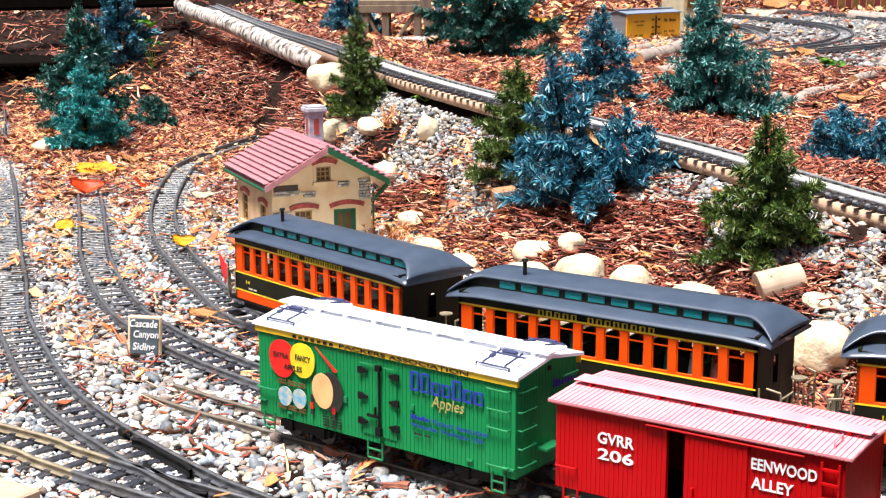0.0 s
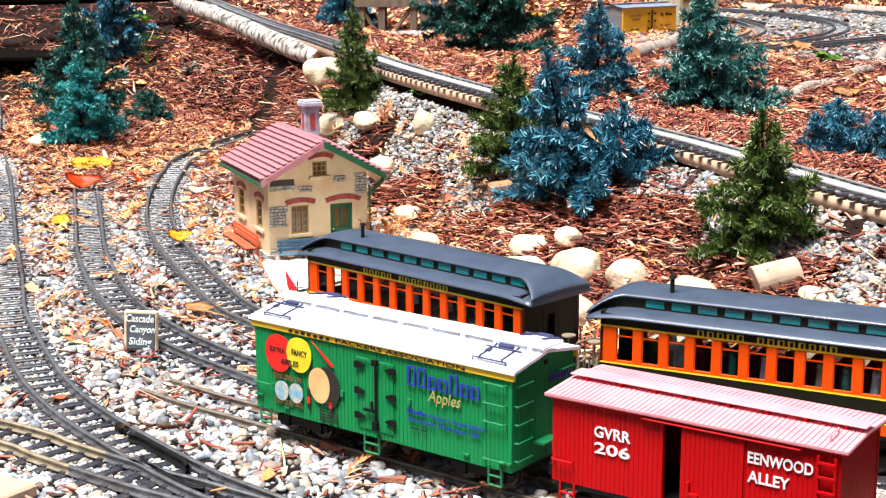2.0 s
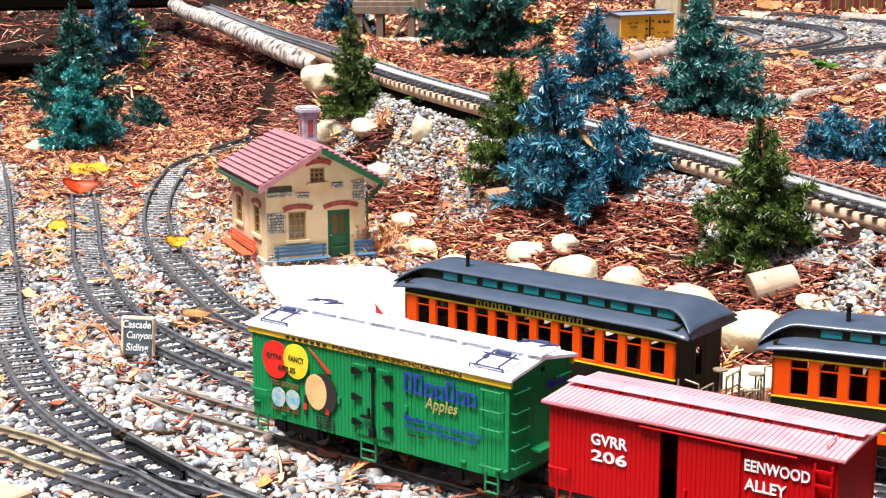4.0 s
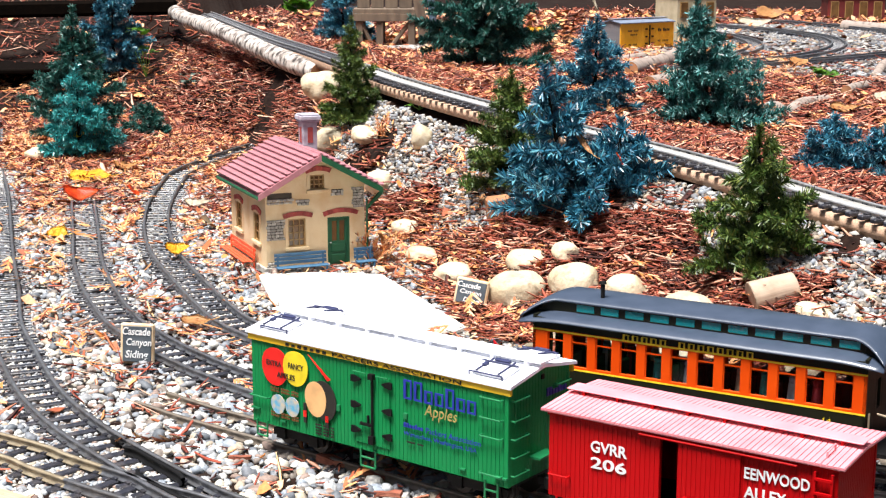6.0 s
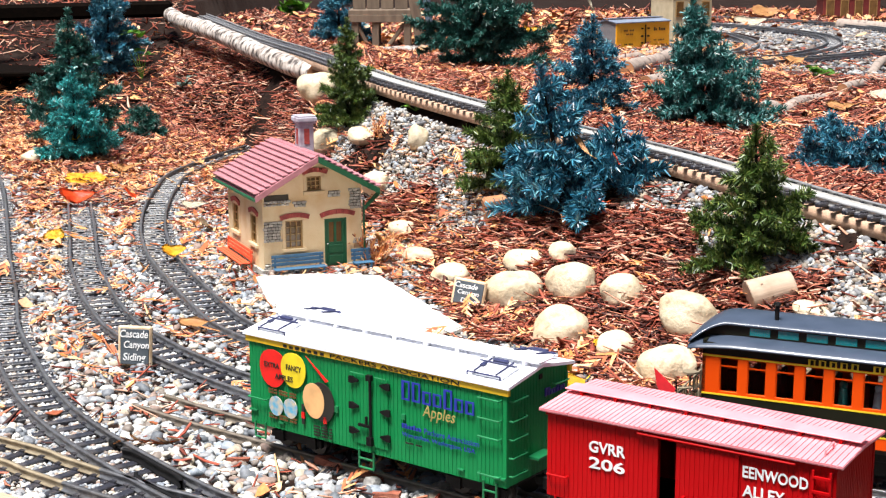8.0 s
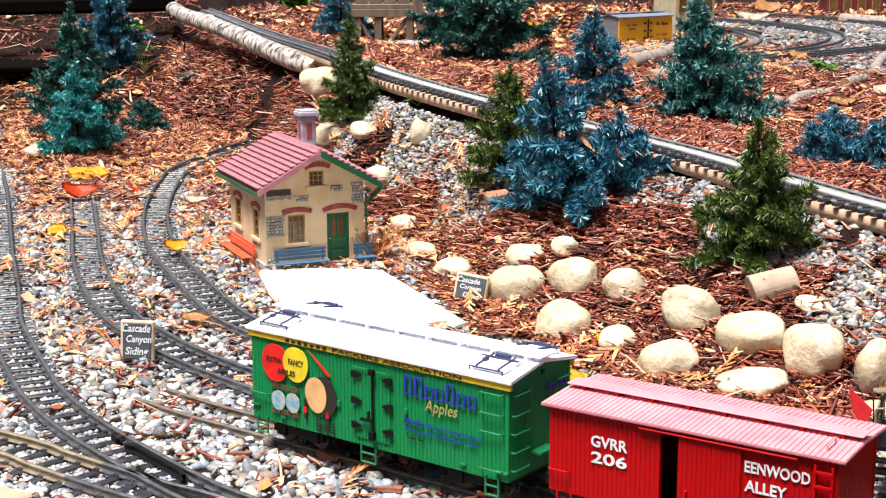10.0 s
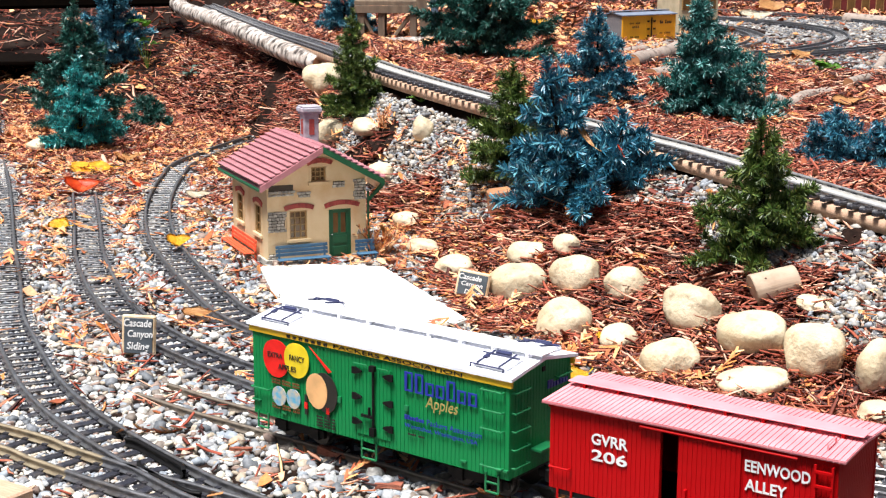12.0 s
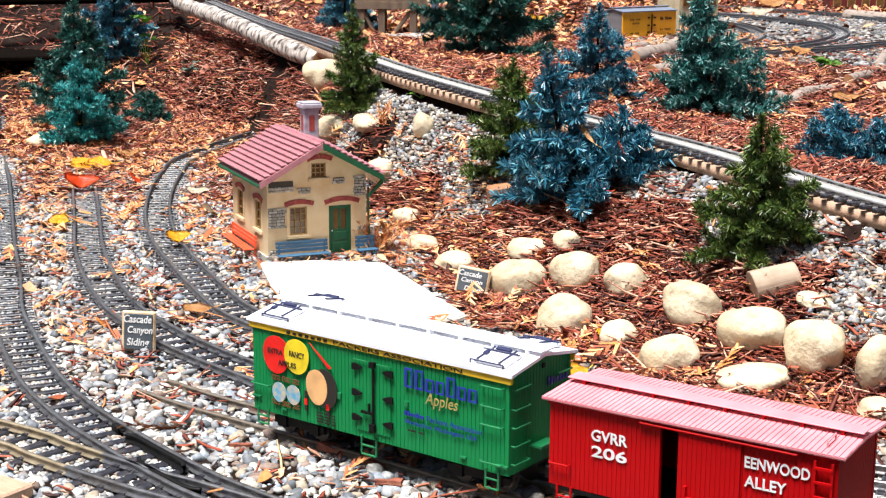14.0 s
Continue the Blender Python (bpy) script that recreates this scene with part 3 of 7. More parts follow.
def green_reefer():
    c = thing("boxcar", pose(-0.0352, 1.3368, RAIL_Z, 0, 0, math.degrees(-0.6574)),
              "bright green refrigerator boxcar with a white roof and fruit artwork", "boxcar", "model railway cars")
    L, W, z0, z1 = 0.1579, 0.0501, 0.0270, 0.1125
    clad_wall("side_wall", M_GREEN, c, -L, L, -W + 0.0011, z0, z1, 0.0046, -1)
    clad_wall("side_wall", M_GREEN, c, -L, L, W - 0.0011, z0, z1, 0.0046, 1)
    clad_end("end_wall", M_GREEN, c, L - 0.0011, -W + 0.001, W - 0.001, z0, 0.119, 0.1275, 1, 0.0046)
    clad_end("end_wall", M_GREEN, c, -L + 0.0011, -W + 0.001, W - 0.001, z0, 0.119, 0.1275, -1, 0.0046)
    boxes("floor_frame", M_BLACK, c, (-L + 0.004, L - 0.004, -0.035, 0.035, 0.0225, z0 + 0.001), (-0.10, 0.10, -0.004, 0.004, 0.012, 0.0225))
    for s in (-1, 1):
        boxes("fascia", M_YELLOW, c, (-L - 0.003, L + 0.003, s * W - 0.0015, s * W + 0.0015, z1 + 0.0002, 0.1192), label="yellow fascia board with dark lettering")
    # roof: two pitched sheets with an edge
    bm = bmesh.new()
    prism(bm, [(-W - 0.0035, 0.1192), (-W - 0.0035, 0.1222), (0, 0.1312), (W + 0.0035, 0.1222), (W + 0.0035, 0.1192), (0, 0.1282)], -L - 0.005, L + 0.005, axis="x")
    part("roof", bm, M_WHITEROOF, c, "white pitched roof")
    for i in range(4):
        x = -0.118 + i * 0.0787
        for s in (-1, 1):
            bm = bmesh.new()
            prism(bm, [(s * (W + 0.003), 0.1225), (s * (W + 0.003), 0.1232), (s * 0.012, 0.1308), (s * 0.012, 0.1299)], x - 0.0006, x + 0.0006, axis="x")
            part("roof_seam", bm, M_WHITEROOF, c)
    for a, b in ((-0.0115, -0.004), (-0.0035, 0.0035), (0.004, 0.0115)):
        boxes("running_board", M_WHITEROOF, c, (-L - 0.008, L + 0.008, a, b, 0.1338, 0.1352))
    for i in range(9):
        x = -0.15 + i * 0.0375
        boxes("saddle", M_WHITEROOF, c, (x - 0.0012, x + 0.0012, -0.013, 0.013, 0.1292, 0.1339))
    # four ice hatches with dark ironwork
    for sx in (-1, 1):
        for sy in (-1, 1):
            h = new("ice_hatch")
            h.parent = c
            h.matrix_local = pose(sx * 0.132, sy * 0.031, 0.1262, -sy * 9.6)
            boxes("hatch_lid", M_WHITEROOF, h, (-0.018, 0.018, -0.014, 0.014, 0, 0.0042), bevel=0.001)
            rods("hatch_bar", M_BLUEIRON, h, ((-0.020, 0.006, 0.0055), (0.020, 0.006, 0.0055)), ((-0.012, -0.015, 0.0052), (-0.012, 0.013, 0.0052)), ((0.012, -0.015, 0.0052), (0.012, 0.013, 0.0052)), r=0.0009)
            boxes("latch", M_BLUEIRON, h, (-0.008, 0.008, 0.008, 0.0125, 0.0042, 0.0072), (-0.014, -0.009, -0.004, 0.002, 0.0042, 0.0066), bevel=0.0006)
        rods("roof_grab_iron", M_BLUEIRON, c, ((sx * 0.148, -0.046, 0.1270), (sx * 0.112, -0.046, 0.1270)), ((sx * 0.148, -0.046, 0.1215), (sx * 0.148, -0.046, 0.1270)), ((sx * 0.112, -0.046, 0.1215), (sx * 0.112, -0.046, 0.1270)), r=0.0008)
    y = -W - 0.0002
    # plug doors with bar, hinges and lever
    for side in (-1, 1):
        yy = side * (W + 0.0002)
        for x0, x1 in ((-0.0190, 0.0025), (0.0055, 0.0235)):
            d = clad_wall("door", M_GREEN, c, x0, x1, yy, 0.0345, 0.1030, 0.0046, side)
            hx = x0 if x0 < 0 else x1
            sg = 1 if x0 < 0 else -1
            for hz in (0.0970, 0.0715, 0.0468):
                bm = bmesh.new()
                prism(bm, [(hx - sg * 0.004, hz + 0.0032), (hx, hz + 0.0035), (hx + sg * 0.008, hz + 0.0008), (hx + sg * 0.008, hz - 0.0008), (hx, hz - 0.0035), (hx - sg * 0.004, hz - 0.0032)], yy + side * 0.0013, yy + side * 0.0030)
                part("hinge", bm, M_BLACK, d)
        bm = bmesh.new()
        rod(bm, (0.0040, yy + side * 0.003, 0.036), (0.0040, yy + side * 0.003, 0.1045), 0.0014)
        box(bm, 0.001, 0.007, yy + side * 0.004 - 0.002, yy + side * 0.004 + 0.002, 0.100, 0.1055)
        box(bm, 0.001, 0.007, yy + side * 0.004 - 0.002, yy + side * 0.004 + 0.002, 0.0365, 0.0445)
        box(bm, -0.010, 0.004, yy + side * 0.004 - 0.001, yy + side * 0.004 + 0.001, 0.0535, 0.0562)
        box(bm, -0.0012, 0.0008, yy + side * 0.004 - 0.001, yy + side * 0.004 + 0.001, 0.0562, 0.064)
        part("door_bar", bm, M_BLACK, c)
        rods("door_track", M_GREEND, c, ((-0.020, yy + side * 0.003, 0.1045), (-0.003, yy + side * 0.003, 0.1045)), ((0.010, yy + side * 0.003, 0.1040), (0.023, yy + side * 0.003, 0.1040)), r=0.0006)
        for z in (0.1075, 0.0890, 0.0718, 0.0370):
            grab(c, M_GREEND, 0.1297, 0.1526, z, yy)
        grab(c, M_GREEND, -0.1570, -0.1326, 0.0555, yy)
        stirrup(c, M_GREEND, 0.1335, 0.1475, yy, 0.0120, 0.0300)
        stirrup(c, M_GREEND, -0.1515, -0.1375, yy, 0.0135, 0.0300)
        stirrup(c, M_GREEND, -0.0130, 0.0050, yy, 0.0110, 0.0290)
        for d6 in ((0.145, 0.158, yy - 0.002, yy + 0.002, 0.0345, 0.0365), (-0.158, -0.147, yy - 0.002, yy + 0.002, 0.0405, 0.0420), (-0.118, -0.111, yy - 0.0015, yy + 0.0015, 0.0335, 0.0352), (0.105, 0.112, yy - 0.0015, yy + 0.0015, 0.0335, 0.0352), (-0.0425, -0.0385, yy - 0.0015, yy + 0.0015, 0.060, 0.066), (0.0405, 0.0445, yy - 0.0015, yy + 0.0015, 0.069, 0.074)):
            boxes("step_bracket", M_GREEND, c, d6)
    for z in (0.1065, 0.0880, 0.0710, 0.0540, 0.0370):
        for ya in (-0.045, 0.022):
            rods("end_grab_iron", M_GREEND, c, ((L + 0.004, ya, z), (L + 0.004, ya + 0.023, z)), ((L, ya, z), (L + 0.004, ya, z)), ((L, ya + 0.023, z), (L + 0.004, ya + 0.023, z)), r=0.0009)
    boxes("brake_step", M_GREEND, c, (L, L + 0.012, -0.016, 0.010, 0.046, 0.048))
    boxes("end_vent", M_BLACK, c, (L, L + 0.0012, 0.0005, 0.0050, 0.116, 0.1205))
    # artwork on the near side
    yd = y - 0.0014
    disc("apple_print", M_APPLE, c, -0.1235, 0.0898, 0.0178, 0.0202, yd, notch=0.12)
    disc("apple_print", M_LEMON, c, -0.0955, 0.0925, 0.0165, 0.0185, yd - 0.0003, notch=0.12)
    disc("oval_print", M_TEXTDARK, c, -0.0590, 0.0665, 0.0165, 0.0200, yd, tilt=0.25)
    disc("oval_print", M_PEACH, c, -0.0690, 0.0662, 0.0138, 0.0178, yd - 0.0004, tilt=0.12)
    bm = bmesh.new()
    prism(bm, [(-0.0790, 0.1098), (-0.0762, 0.1078), (-0.0500, 0.0890), (-0.0535, 0.0872)], yd - 0.0004, yd + 0.0004)
    part("feather_print", bm, M_APPLE, c)
    for x in (-0.0840, -0.0550):
        boxes("ribbon_print", M_APPLE, c, (x - 0.002, x + 0.002, yd - 0.0005, yd + 0.0004, 0.0455, 0.0520))
        boxes("braid_print", M_TEXTDARK, c, (x - 0.0018, x + 0.0018, yd - 0.0003, yd + 0.0004, 0.0395, 0.0600))
    disc("round_print", M_SKYPRINT, c, -0.1203, 0.0513, 0.0094, 0.0101, yd)
    disc("round_print", M_SKYPRINT, c, -0.1008, 0.0520, 0.0094, 0.0101, yd)
    for z, h in ((0.0665, 5), (0.0635, 5), (0.0410, 4), (0.0380, 4)):
        letter_bars("small_print", M_TEXTBROWN, c, front(-0.1302, z, yd), 0.038, 0.0020, [1, .8, 1, .7, .9, 0, 1, 1, .8, 1, .7, 0, .9, 1, 1, .8][:16])
    words("EXTRA", front(-0.1345, 0.0905, yd - 0.0008), 0.0052, M_TEXTDARK, c, 0.0200)
    words("FANCY", front(-0.1045, 0.0915, yd - 0.0011), 0.0060, M_TEXTDARK, c, 0.0200)
    words("APPLES", front(-0.1200, 0.0800, yd - 0.0011), 0.0054, M_TEXTDARK, c, 0.0240)
    # brand and company lines, as bars
    letter_frames("brand_print", M_TEXTBLUE, c, front(0.0410, 0.0885, yd), 0.0855, 0.0185, [1, 1, .66, .66, 1, .66, .66])
    words("Apples", front(0.0655, 0.0735, yd), 0.0145, M_TEXTTAN, c, 0.0375, lean=0.2)
    letter_bars("company_print", M_TEXTBLUE, c, front(0.0411, 0.0612, yd), 0.0235, 0.0042, [1, 1, .7, .7, 1, .7, .7])
    words("Packers Association", front(0.0673, 0.0602, yd), 0.0052, M_TEXTBLUE, c, 0.0623)
    words("Wenatchee, Washington, USA", front(0.0411, 0.0520, yd), 0.0052, M_TEXTBLUE, c, 0.0840)
    letter_bars("company_print", M_TEXTDARK, c, front(-0.1085, 0.1138, -W - 0.0018), 0.0570, 0.0040, [.75, .6, .75, .75, .6, .75, .7], 0.45)
    words("PACKERS ASSOCIATION", front(-0.0470, 0.1137, -W - 0.0018), 0.0036, M_TEXTDARK, c, 0.1545)
    for i in range(4):
        letter_bars("data_print", M_TEXTDARK, c, front(-0.0700, 0.0360 - i * 0.0030 + 0.004, yd), 0.024, 0.0016, [1, .8, 1, 1, 0, .9, 1, .8, 1, 0, 1, 1])
    letter_bars("data_print", M_TEXTDARK, c, front(0.045, 0.0465, yd), 0.020, 0.0016, [1, .8, 1, 1, 0, .9, 1, .8])
    e = letter_bars("brand_print", M_TEXTBLUE, c, pose(L + 0.0006, 0.0100, 0.0975, 90, 0, 90), 0.034, 0.0078, [1, 0.95, .6, .6, .95, .6, .62], 0.25)
    truck(c, -0.112)
    truck(c, 0.112)
    for s in (-1, 1):
        boxes("coupler", M_BLACK, c, (min(s * L, s * (L + 0.016)), max(s * L, s * (L + 0.016)), -0.004, 0.004, 0.018, 0.026), (min(s * (L + 0.010), s * (L + 0.018)), max(s * (L + 0.010), s * (L + 0.018)), -0.007, 0.007, 0.016, 0.028), bevel=0.001)
    return c


green_reefer()


def red_boxcar():
    c = thing("boxcar", pose(0.2238, 1.1397, RAIL_Z, 0, 0, math.degrees(-0.600)),
              "glossy red wooden-sided boxcar with a half-open door", "boxcar", "model railway cars")
    L, W, z0, z1 = 0.1265, 0.0470, 0.0330, 0.1085
    for side in (-1, 1):
        y = side * (W - 0.0011)
        if side < 0:
            clad_wall("side_wall", M_RED, c, -L, -0.0224, y, z0, z1, 0.0043, side)
            clad_wall("side_wall", M_RED, c, -0.0054, L, y, z0, z1, 0.0043, side)
            boxes("lintel", M_RED, c, (-0.0224, -0.0054, -W, -W + 0.004, 0.1048, z1), (-0.0224, -0.0054, -W, -W + 0.004, z0, 0.036))
        else:
            clad_wall("side_wall", M_RED, c, -L, L, y, z0, z1, 0.0043, side)
        boxes("fascia", M_RED, c, (-L - 0.001, L + 0.001, side * W - 0.001, side * W + 0.0016, 0.1055, 0.1090))
    d = clad_wall("door", M_RED, c, -0.0054, 0.0485, -W - 0.0012, 0.0345, 0.1045, 0.0043, -1)
    boxes("door_rail", M_RED, c, (-0.0400, 0.0950, -W - 0.0040, -W - 0.0012, 0.1046, 0.1062), bevel=0.0004)
    boxes("handle", M_RED, d, (0.002, 0.004, -W - 0.006, -W - 0.002, 0.050, 0.060), (0.004, 0.012, -W - 0.006, -W - 0.003, 0.048, 0.051))
    clad_end("end_wall", M_RED, c, L - 0.0011, -W + 0.001, W - 0.001, z0, 0.109, 0.1115, 1, 0.0043)
    clad_end("end_wall", M_RED, c, -L + 0.0011, -W + 0.001, W - 0.001, z0, 0.109, 0.1115, -1, 0.0043)
    boxes("floor_frame", M_BLACK, c, (-L + 0.003, L - 0.003, -0.046, 0.046, 0.0285, z0 + 0.002), (-0.09, 0.09, -0.004, 0.004, 0.014, 0.0285))
    # roof of narrow boards
    n = 56
    w = (2 * L + 0.012) / n
    for s in (-1, 1):
        bm = bmesh.new()
        prism(bm, [(s * (W + 0.004), 0.1086), (s * (W + 0.004), 0.1106), (0, 0.1136), (0, 0.1114)], -L - 0.006, L + 0.006, axis="x")
        roof = part("roof", bm, M_REDROOF, c, "red boarded roof with the sky's highlight painted in as pink")
        for i in range(n):
            a = -L - 0.006 + i * w
            bm = bmesh.new()
            prism(bm, [(s * (W + 0.0045), 0.1096), (s * (W + 0.0045), 0.1115), (s * 0.002, 0.1143), (s * 0.002, 0.1125)], a + 0.0004, a + w - 0.0004, axis="x")
            part("roof_board", bm, M_REDROOF, roof)
    boxes("running_board", M_REDROOF, c, (-L - 0.004, L + 0.006, -0.0098, 0.0098, 0.1178, 0.1190), bevel=0.0004)
    for i in range(8):
        x = -0.115 + i * 0.0329
        boxes("saddle", M_RED, c, (x - 0.0012, x + 0.0012, -0.0085, 0.0085, 0.1115, 0.1178))
    rods("roof_grab_iron", M_REDROOF, c, ((0.114, -0.038, 0.1165), (0.114, -0.020, 0.1185)), ((0.114, -0.038, 0.111), (0.114, -0.038, 0.1165)), ((0.114, -0.020, 0.113), (0.114, -0.020, 0.1185)), r=0.0008)
    y = -W - 0.0002
    words("GVRR", front(-0.0855, 0.0802, y - 0.0003), 0.0100, M_TEXTW, c, 0.0340, bold=0.018)
    words("206", front(-0.0852, 0.0660, y - 0.0003), 0.0100, M_TEXTW, c, 0.0336, bold=0.018)
    words("EENWOOD", front(0.0515, 0.0856, y - 0.0003), 0.0096, M_TEXTW, c, 0.0535, bold=0.018)
    words("ALLEY", front(0.0520, 0.0700, y - 0.0003), 0.0094, M_TEXTW, c, 0.0346, bold=0.018)
    for z in (0.0985, 0.0870, 0.0750, 0.0630, 0.0500):
        boxes("ladder_rung", M_RED, c, (0.1090, 0.1235, y - 0.0045, y - 0.0025, z - 0.001, z + 0.001))
    for x in (0.1085, 0.1222):
        boxes("ladder_rail", M_RED, c, (x, x + 0.0018, y - 0.0040, y - 0.0005, 0.036, 0.1040))
    grab(c, M_RED, -0.1240, -0.1055, 0.0535, y)
    for x0, x1 in ((-0.1175, -0.1040), (0.1040, 0.1175)):
        stirrup(c, M_RED, x0, x1, -W - 0.0005, 0.0140, 0.0340)
    truck(c, -0.080)
    truck(c, 0.080)
    for s in (-1, 1):
        boxes("coupler", M_BLACK, c, (min(s * L, s * (L + 0.014)), max(s * L, s * (L + 0.014)), -0.004, 0.004, 0.018, 0.026), bevel=0.001)


red_boxcar()
M_REARBLUE = material("navy_plastic", (0.02, 0.03, 0.08), None, 60, 0.45)
M_CREAM = material("cream_plastic", (0.7, 0.66, 0.55), None, 60, 0.5)
M_FLAG = material("red_flag", (0.75, 0.02, 0.03), None, 60, 0.6)
M_FIGS = [material("figurine_teal", (0.02, 0.22, 0.20), None, 60, 0.6), material("figurine_grey", (0.45, 0.48, 0.52), None, 60, 0.6),
          material("figurine_red", (0.45, 0.03, 0.04), None, 60, 0.6), material("figurine_tan", (0.55, 0.38, 0.26), None, 60, 0.6)]
M_INTERIOR = material("dark_brown_interior", (0.035, 0.022, 0.016), None, 60, 0.7)


def coach_roof_strip(section, xs, drop, mat, name, parent, flare=lambda x: 1.0):
    """A roof drawn along x: section is a list of (y, z); drop says how far it sinks at x, flare how far it widens."""
    bm = bmesh.new()
    rings = []
    for x in xs:
        rings.append([bm.verts.new((x, y * flare(x), z - drop(x, y, z))) for y, z in section])
    k = len(section)
    for a, b in zip(rings, rings[1:]):
        for i in range(k):
            bm.faces.new((a[i], a[(i + 1) % k], b[(i + 1) % k], b[i]))
    bm.faces.new(rings[0])
    bm.faces.new(rings[-1][::-1])
    bmesh.ops.recalc_face_normals(bm, faces=bm.faces[:])
    for e in bm.edges:
        e.smooth = True
    ob = part(name, bm, mat, parent, smooth=False)
    for p in ob.data.polygons:
        p.use_smooth = abs(p.normal.x) < 0.95
    return ob


def passenger_coach(first):
    c = thing("passenger_coach", pose(0, 0, 0), "orange and black passenger coach with a clerestory roof", "passenger coach", "passenger train")
    X0, X1, W = -0.181, 0.158, 0.047
    zb, zw0, zw1, zt = 0.0455, 0.0830, 0.1160, 0.1175
    pitch, first_w, ww = 0.02658, -0.1644, 0.0176
    for side in (-1, 1):
        y0, y1 = sorted((side * W, side * (W - 0.003)))
        yo = side * (W + 0.0004)
        boxes("lower_panel", M_ORANGE, c, (X0, X1, y0, y1, zb, 0.0572), label="orange lower side panel")
        boxes("number_board", M_COACHGREEN, c, (X0, X1, y0, y1, 0.0572, 0.0795), label="dark olive side band")
        boxes("letter_board", M_COACHGREEN, c, (X0, X1, y0, y1, 0.1188, 0.1300), label="dark olive letter board")
        for z in (0.0572, 0.0800, 0.1176):
            boxes("gold_stripe", M_GOLD, c, (X0, X1, min(yo, yo - side * 0.002), max(yo, yo - side * 0.002), z - 0.0008, z + 0.0008))
        boxes("window_rail", M_ORANGE, c, (X0, X1, y0, y1, 0.0795, zw0))
        boxes("window_rail", M_ORANGE, c, (X0, X1, y0, y1, zw1, 0.1188))
        edges = [X0] + [v for i in range(12) for v in (first_w + i * pitch, first_w + i * pitch + ww)] + [X1]
        for i in range(0, len(edges), 2):
            boxes("window_post", M_ORANGE, c, (edges[i], edges[i + 1], y0, y1, zw0, zw1))
        for i in range(12):
            a = first_w + i * pitch
            s = boxes("sash", M_ORANGE, c, (a, a + ww, side * (W - 0.0022) - 0.0006, side * (W - 0.0022) + 0.0006, 0.1072, 0.1084),
                      (a, a + 0.0009, side * (W - 0.0022) - 0.0006, side * (W - 0.0022) + 0.0006, zw0, zw1), (a + ww - 0.0009, a + ww, side * (W - 0.0022) - 0.0006, side * (W - 0.0022) + 0.0006, zw0, zw1))
            p = boxes("pane", M_GLASS, s, (a, a + ww, side * (W - 0.0034) - 0.0003, side * (W - 0.0034) + 0.0003, zw0, zw1))
            p.visible_shadow = False
        # railway name as bars, and the number
        m = front(-0.0817, 0.1180, -W - 0.0008) if side < 0 else pose(0.0537, W + 0.0008, 0.1180, 90, 0, 180)
        letter_frames("railway_name", M_GOLD, c, m, 0.136, 0.0062, [1] * 5 + [0] + [1] * 8, 0.34)
        for x in (0.1195, -0.1560):
            m = front(x, 0.0672, -W - 0.0003) if side < 0 else pose(x, W + 0.0003, 0.0672, 90, 0, 180)
            words("14", m, 0.0045, M_GOLD, c, 0.0075, name="car_number")
        for i in range(2):
            letter_bars("small_print", M_CREAM, c, front(-0.1500 + 0.08 * i, 0.0610, -W - 0.0003) if side < 0 else pose(0.1, W + 0.0003, 0.0610, 90, 0, 180), 0.018, 0.0016, [1, .8, 1, 1, 0, .9, 1, .8])
    for x, s in ((X0, -1), (X1, 1)):
        a, b = sorted((x, x - s * 0.003))
        boxes("end_wall", M_COACHGREEN, c, (a, b, -W, -0.013, zb, 0.132), (a, b, 0.013, W, zb, 0.132), (a, b, -0.013, 0.013, 0.112, 0.132))
        boxes("end_door", M_COACHGREEN, c, (a, b, -0.0125, -0.006, zb, 0.112), (a, b, 0.006, 0.0125, zb, 0.112), (a, b, -0.006, 0.006, zb, 0.075), (a, b, -0.006, 0.006, 0.104, 0.112))
        xp = x + s * 0.024
        boxes("platform", M_BLACK, c, (min(x, xp), max(x, xp), -0.042, 0.042, 0.0400, 0.0440), (min(x, xp), max(x, xp), -0.045, -0.032, 0.018, 0.0215), (min(x, xp), max(x, xp), 0.032, 0.045, 0.018, 0.0215), (min(x, xp), max(x, xp), -0.045, -0.034, 0.029, 0.0315))
        for sy in (-1, 1):
            rods("platform_railing", M_RAILB, c, ((xp, sy * 0.014, 0.044), (xp, sy * 0.014, 0.074)), ((xp, sy * 0.042, 0.044), (xp, sy * 0.042, 0.074)), ((xp, sy * 0.014, 0.074), (xp, sy * 0.042, 0.074)), ((xp, sy * 0.014, 0.060), (xp, sy * 0.042, 0.060)),
                 ((xp, sy * 0.028, 0.044), (xp, sy * 0.028, 0.074)), r=0.0010)
            rods("hand_rail", M_RAILB, c, ((x + s * 0.003, sy * 0.046, 0.050), (x + s * 0.003, sy * 0.046, 0.082)), ((xp, sy * 0.044, 0.044), (xp, sy * 0.044, 0.080)), ((xp, sy * 0.044, 0.080), (x + s * 0.010, sy * 0.046, 0.083)), r=0.0010)
        bm = bmesh.new()
        rod(bm, (xp, 0.0, 0.044), (xp, 0.0, 0.084), 0.0010)
        rod(bm, (xp, 0.0, 0.084), (xp, 0.0, 0.0855), 0.0075, n=16)
        part("brake_wheel", bm, M_RAILB, c)
        boxes("coupler", M_BLACK, c, (min(xp, xp + s * 0.012), max(xp, xp + s * 0.012), -0.004, 0.004, 0.026, 0.034), bevel=0.001)
    boxes("floor", M_INTERIOR, c, (X0, X1, -0.043, 0.043, 0.0400, 0.0470))
    boxes("ceiling_board", M_INTERIOR, c, (X0 + 0.002, X1 - 0.002, -W + 0.003, W - 0.003, 0.1255, 0.1290))
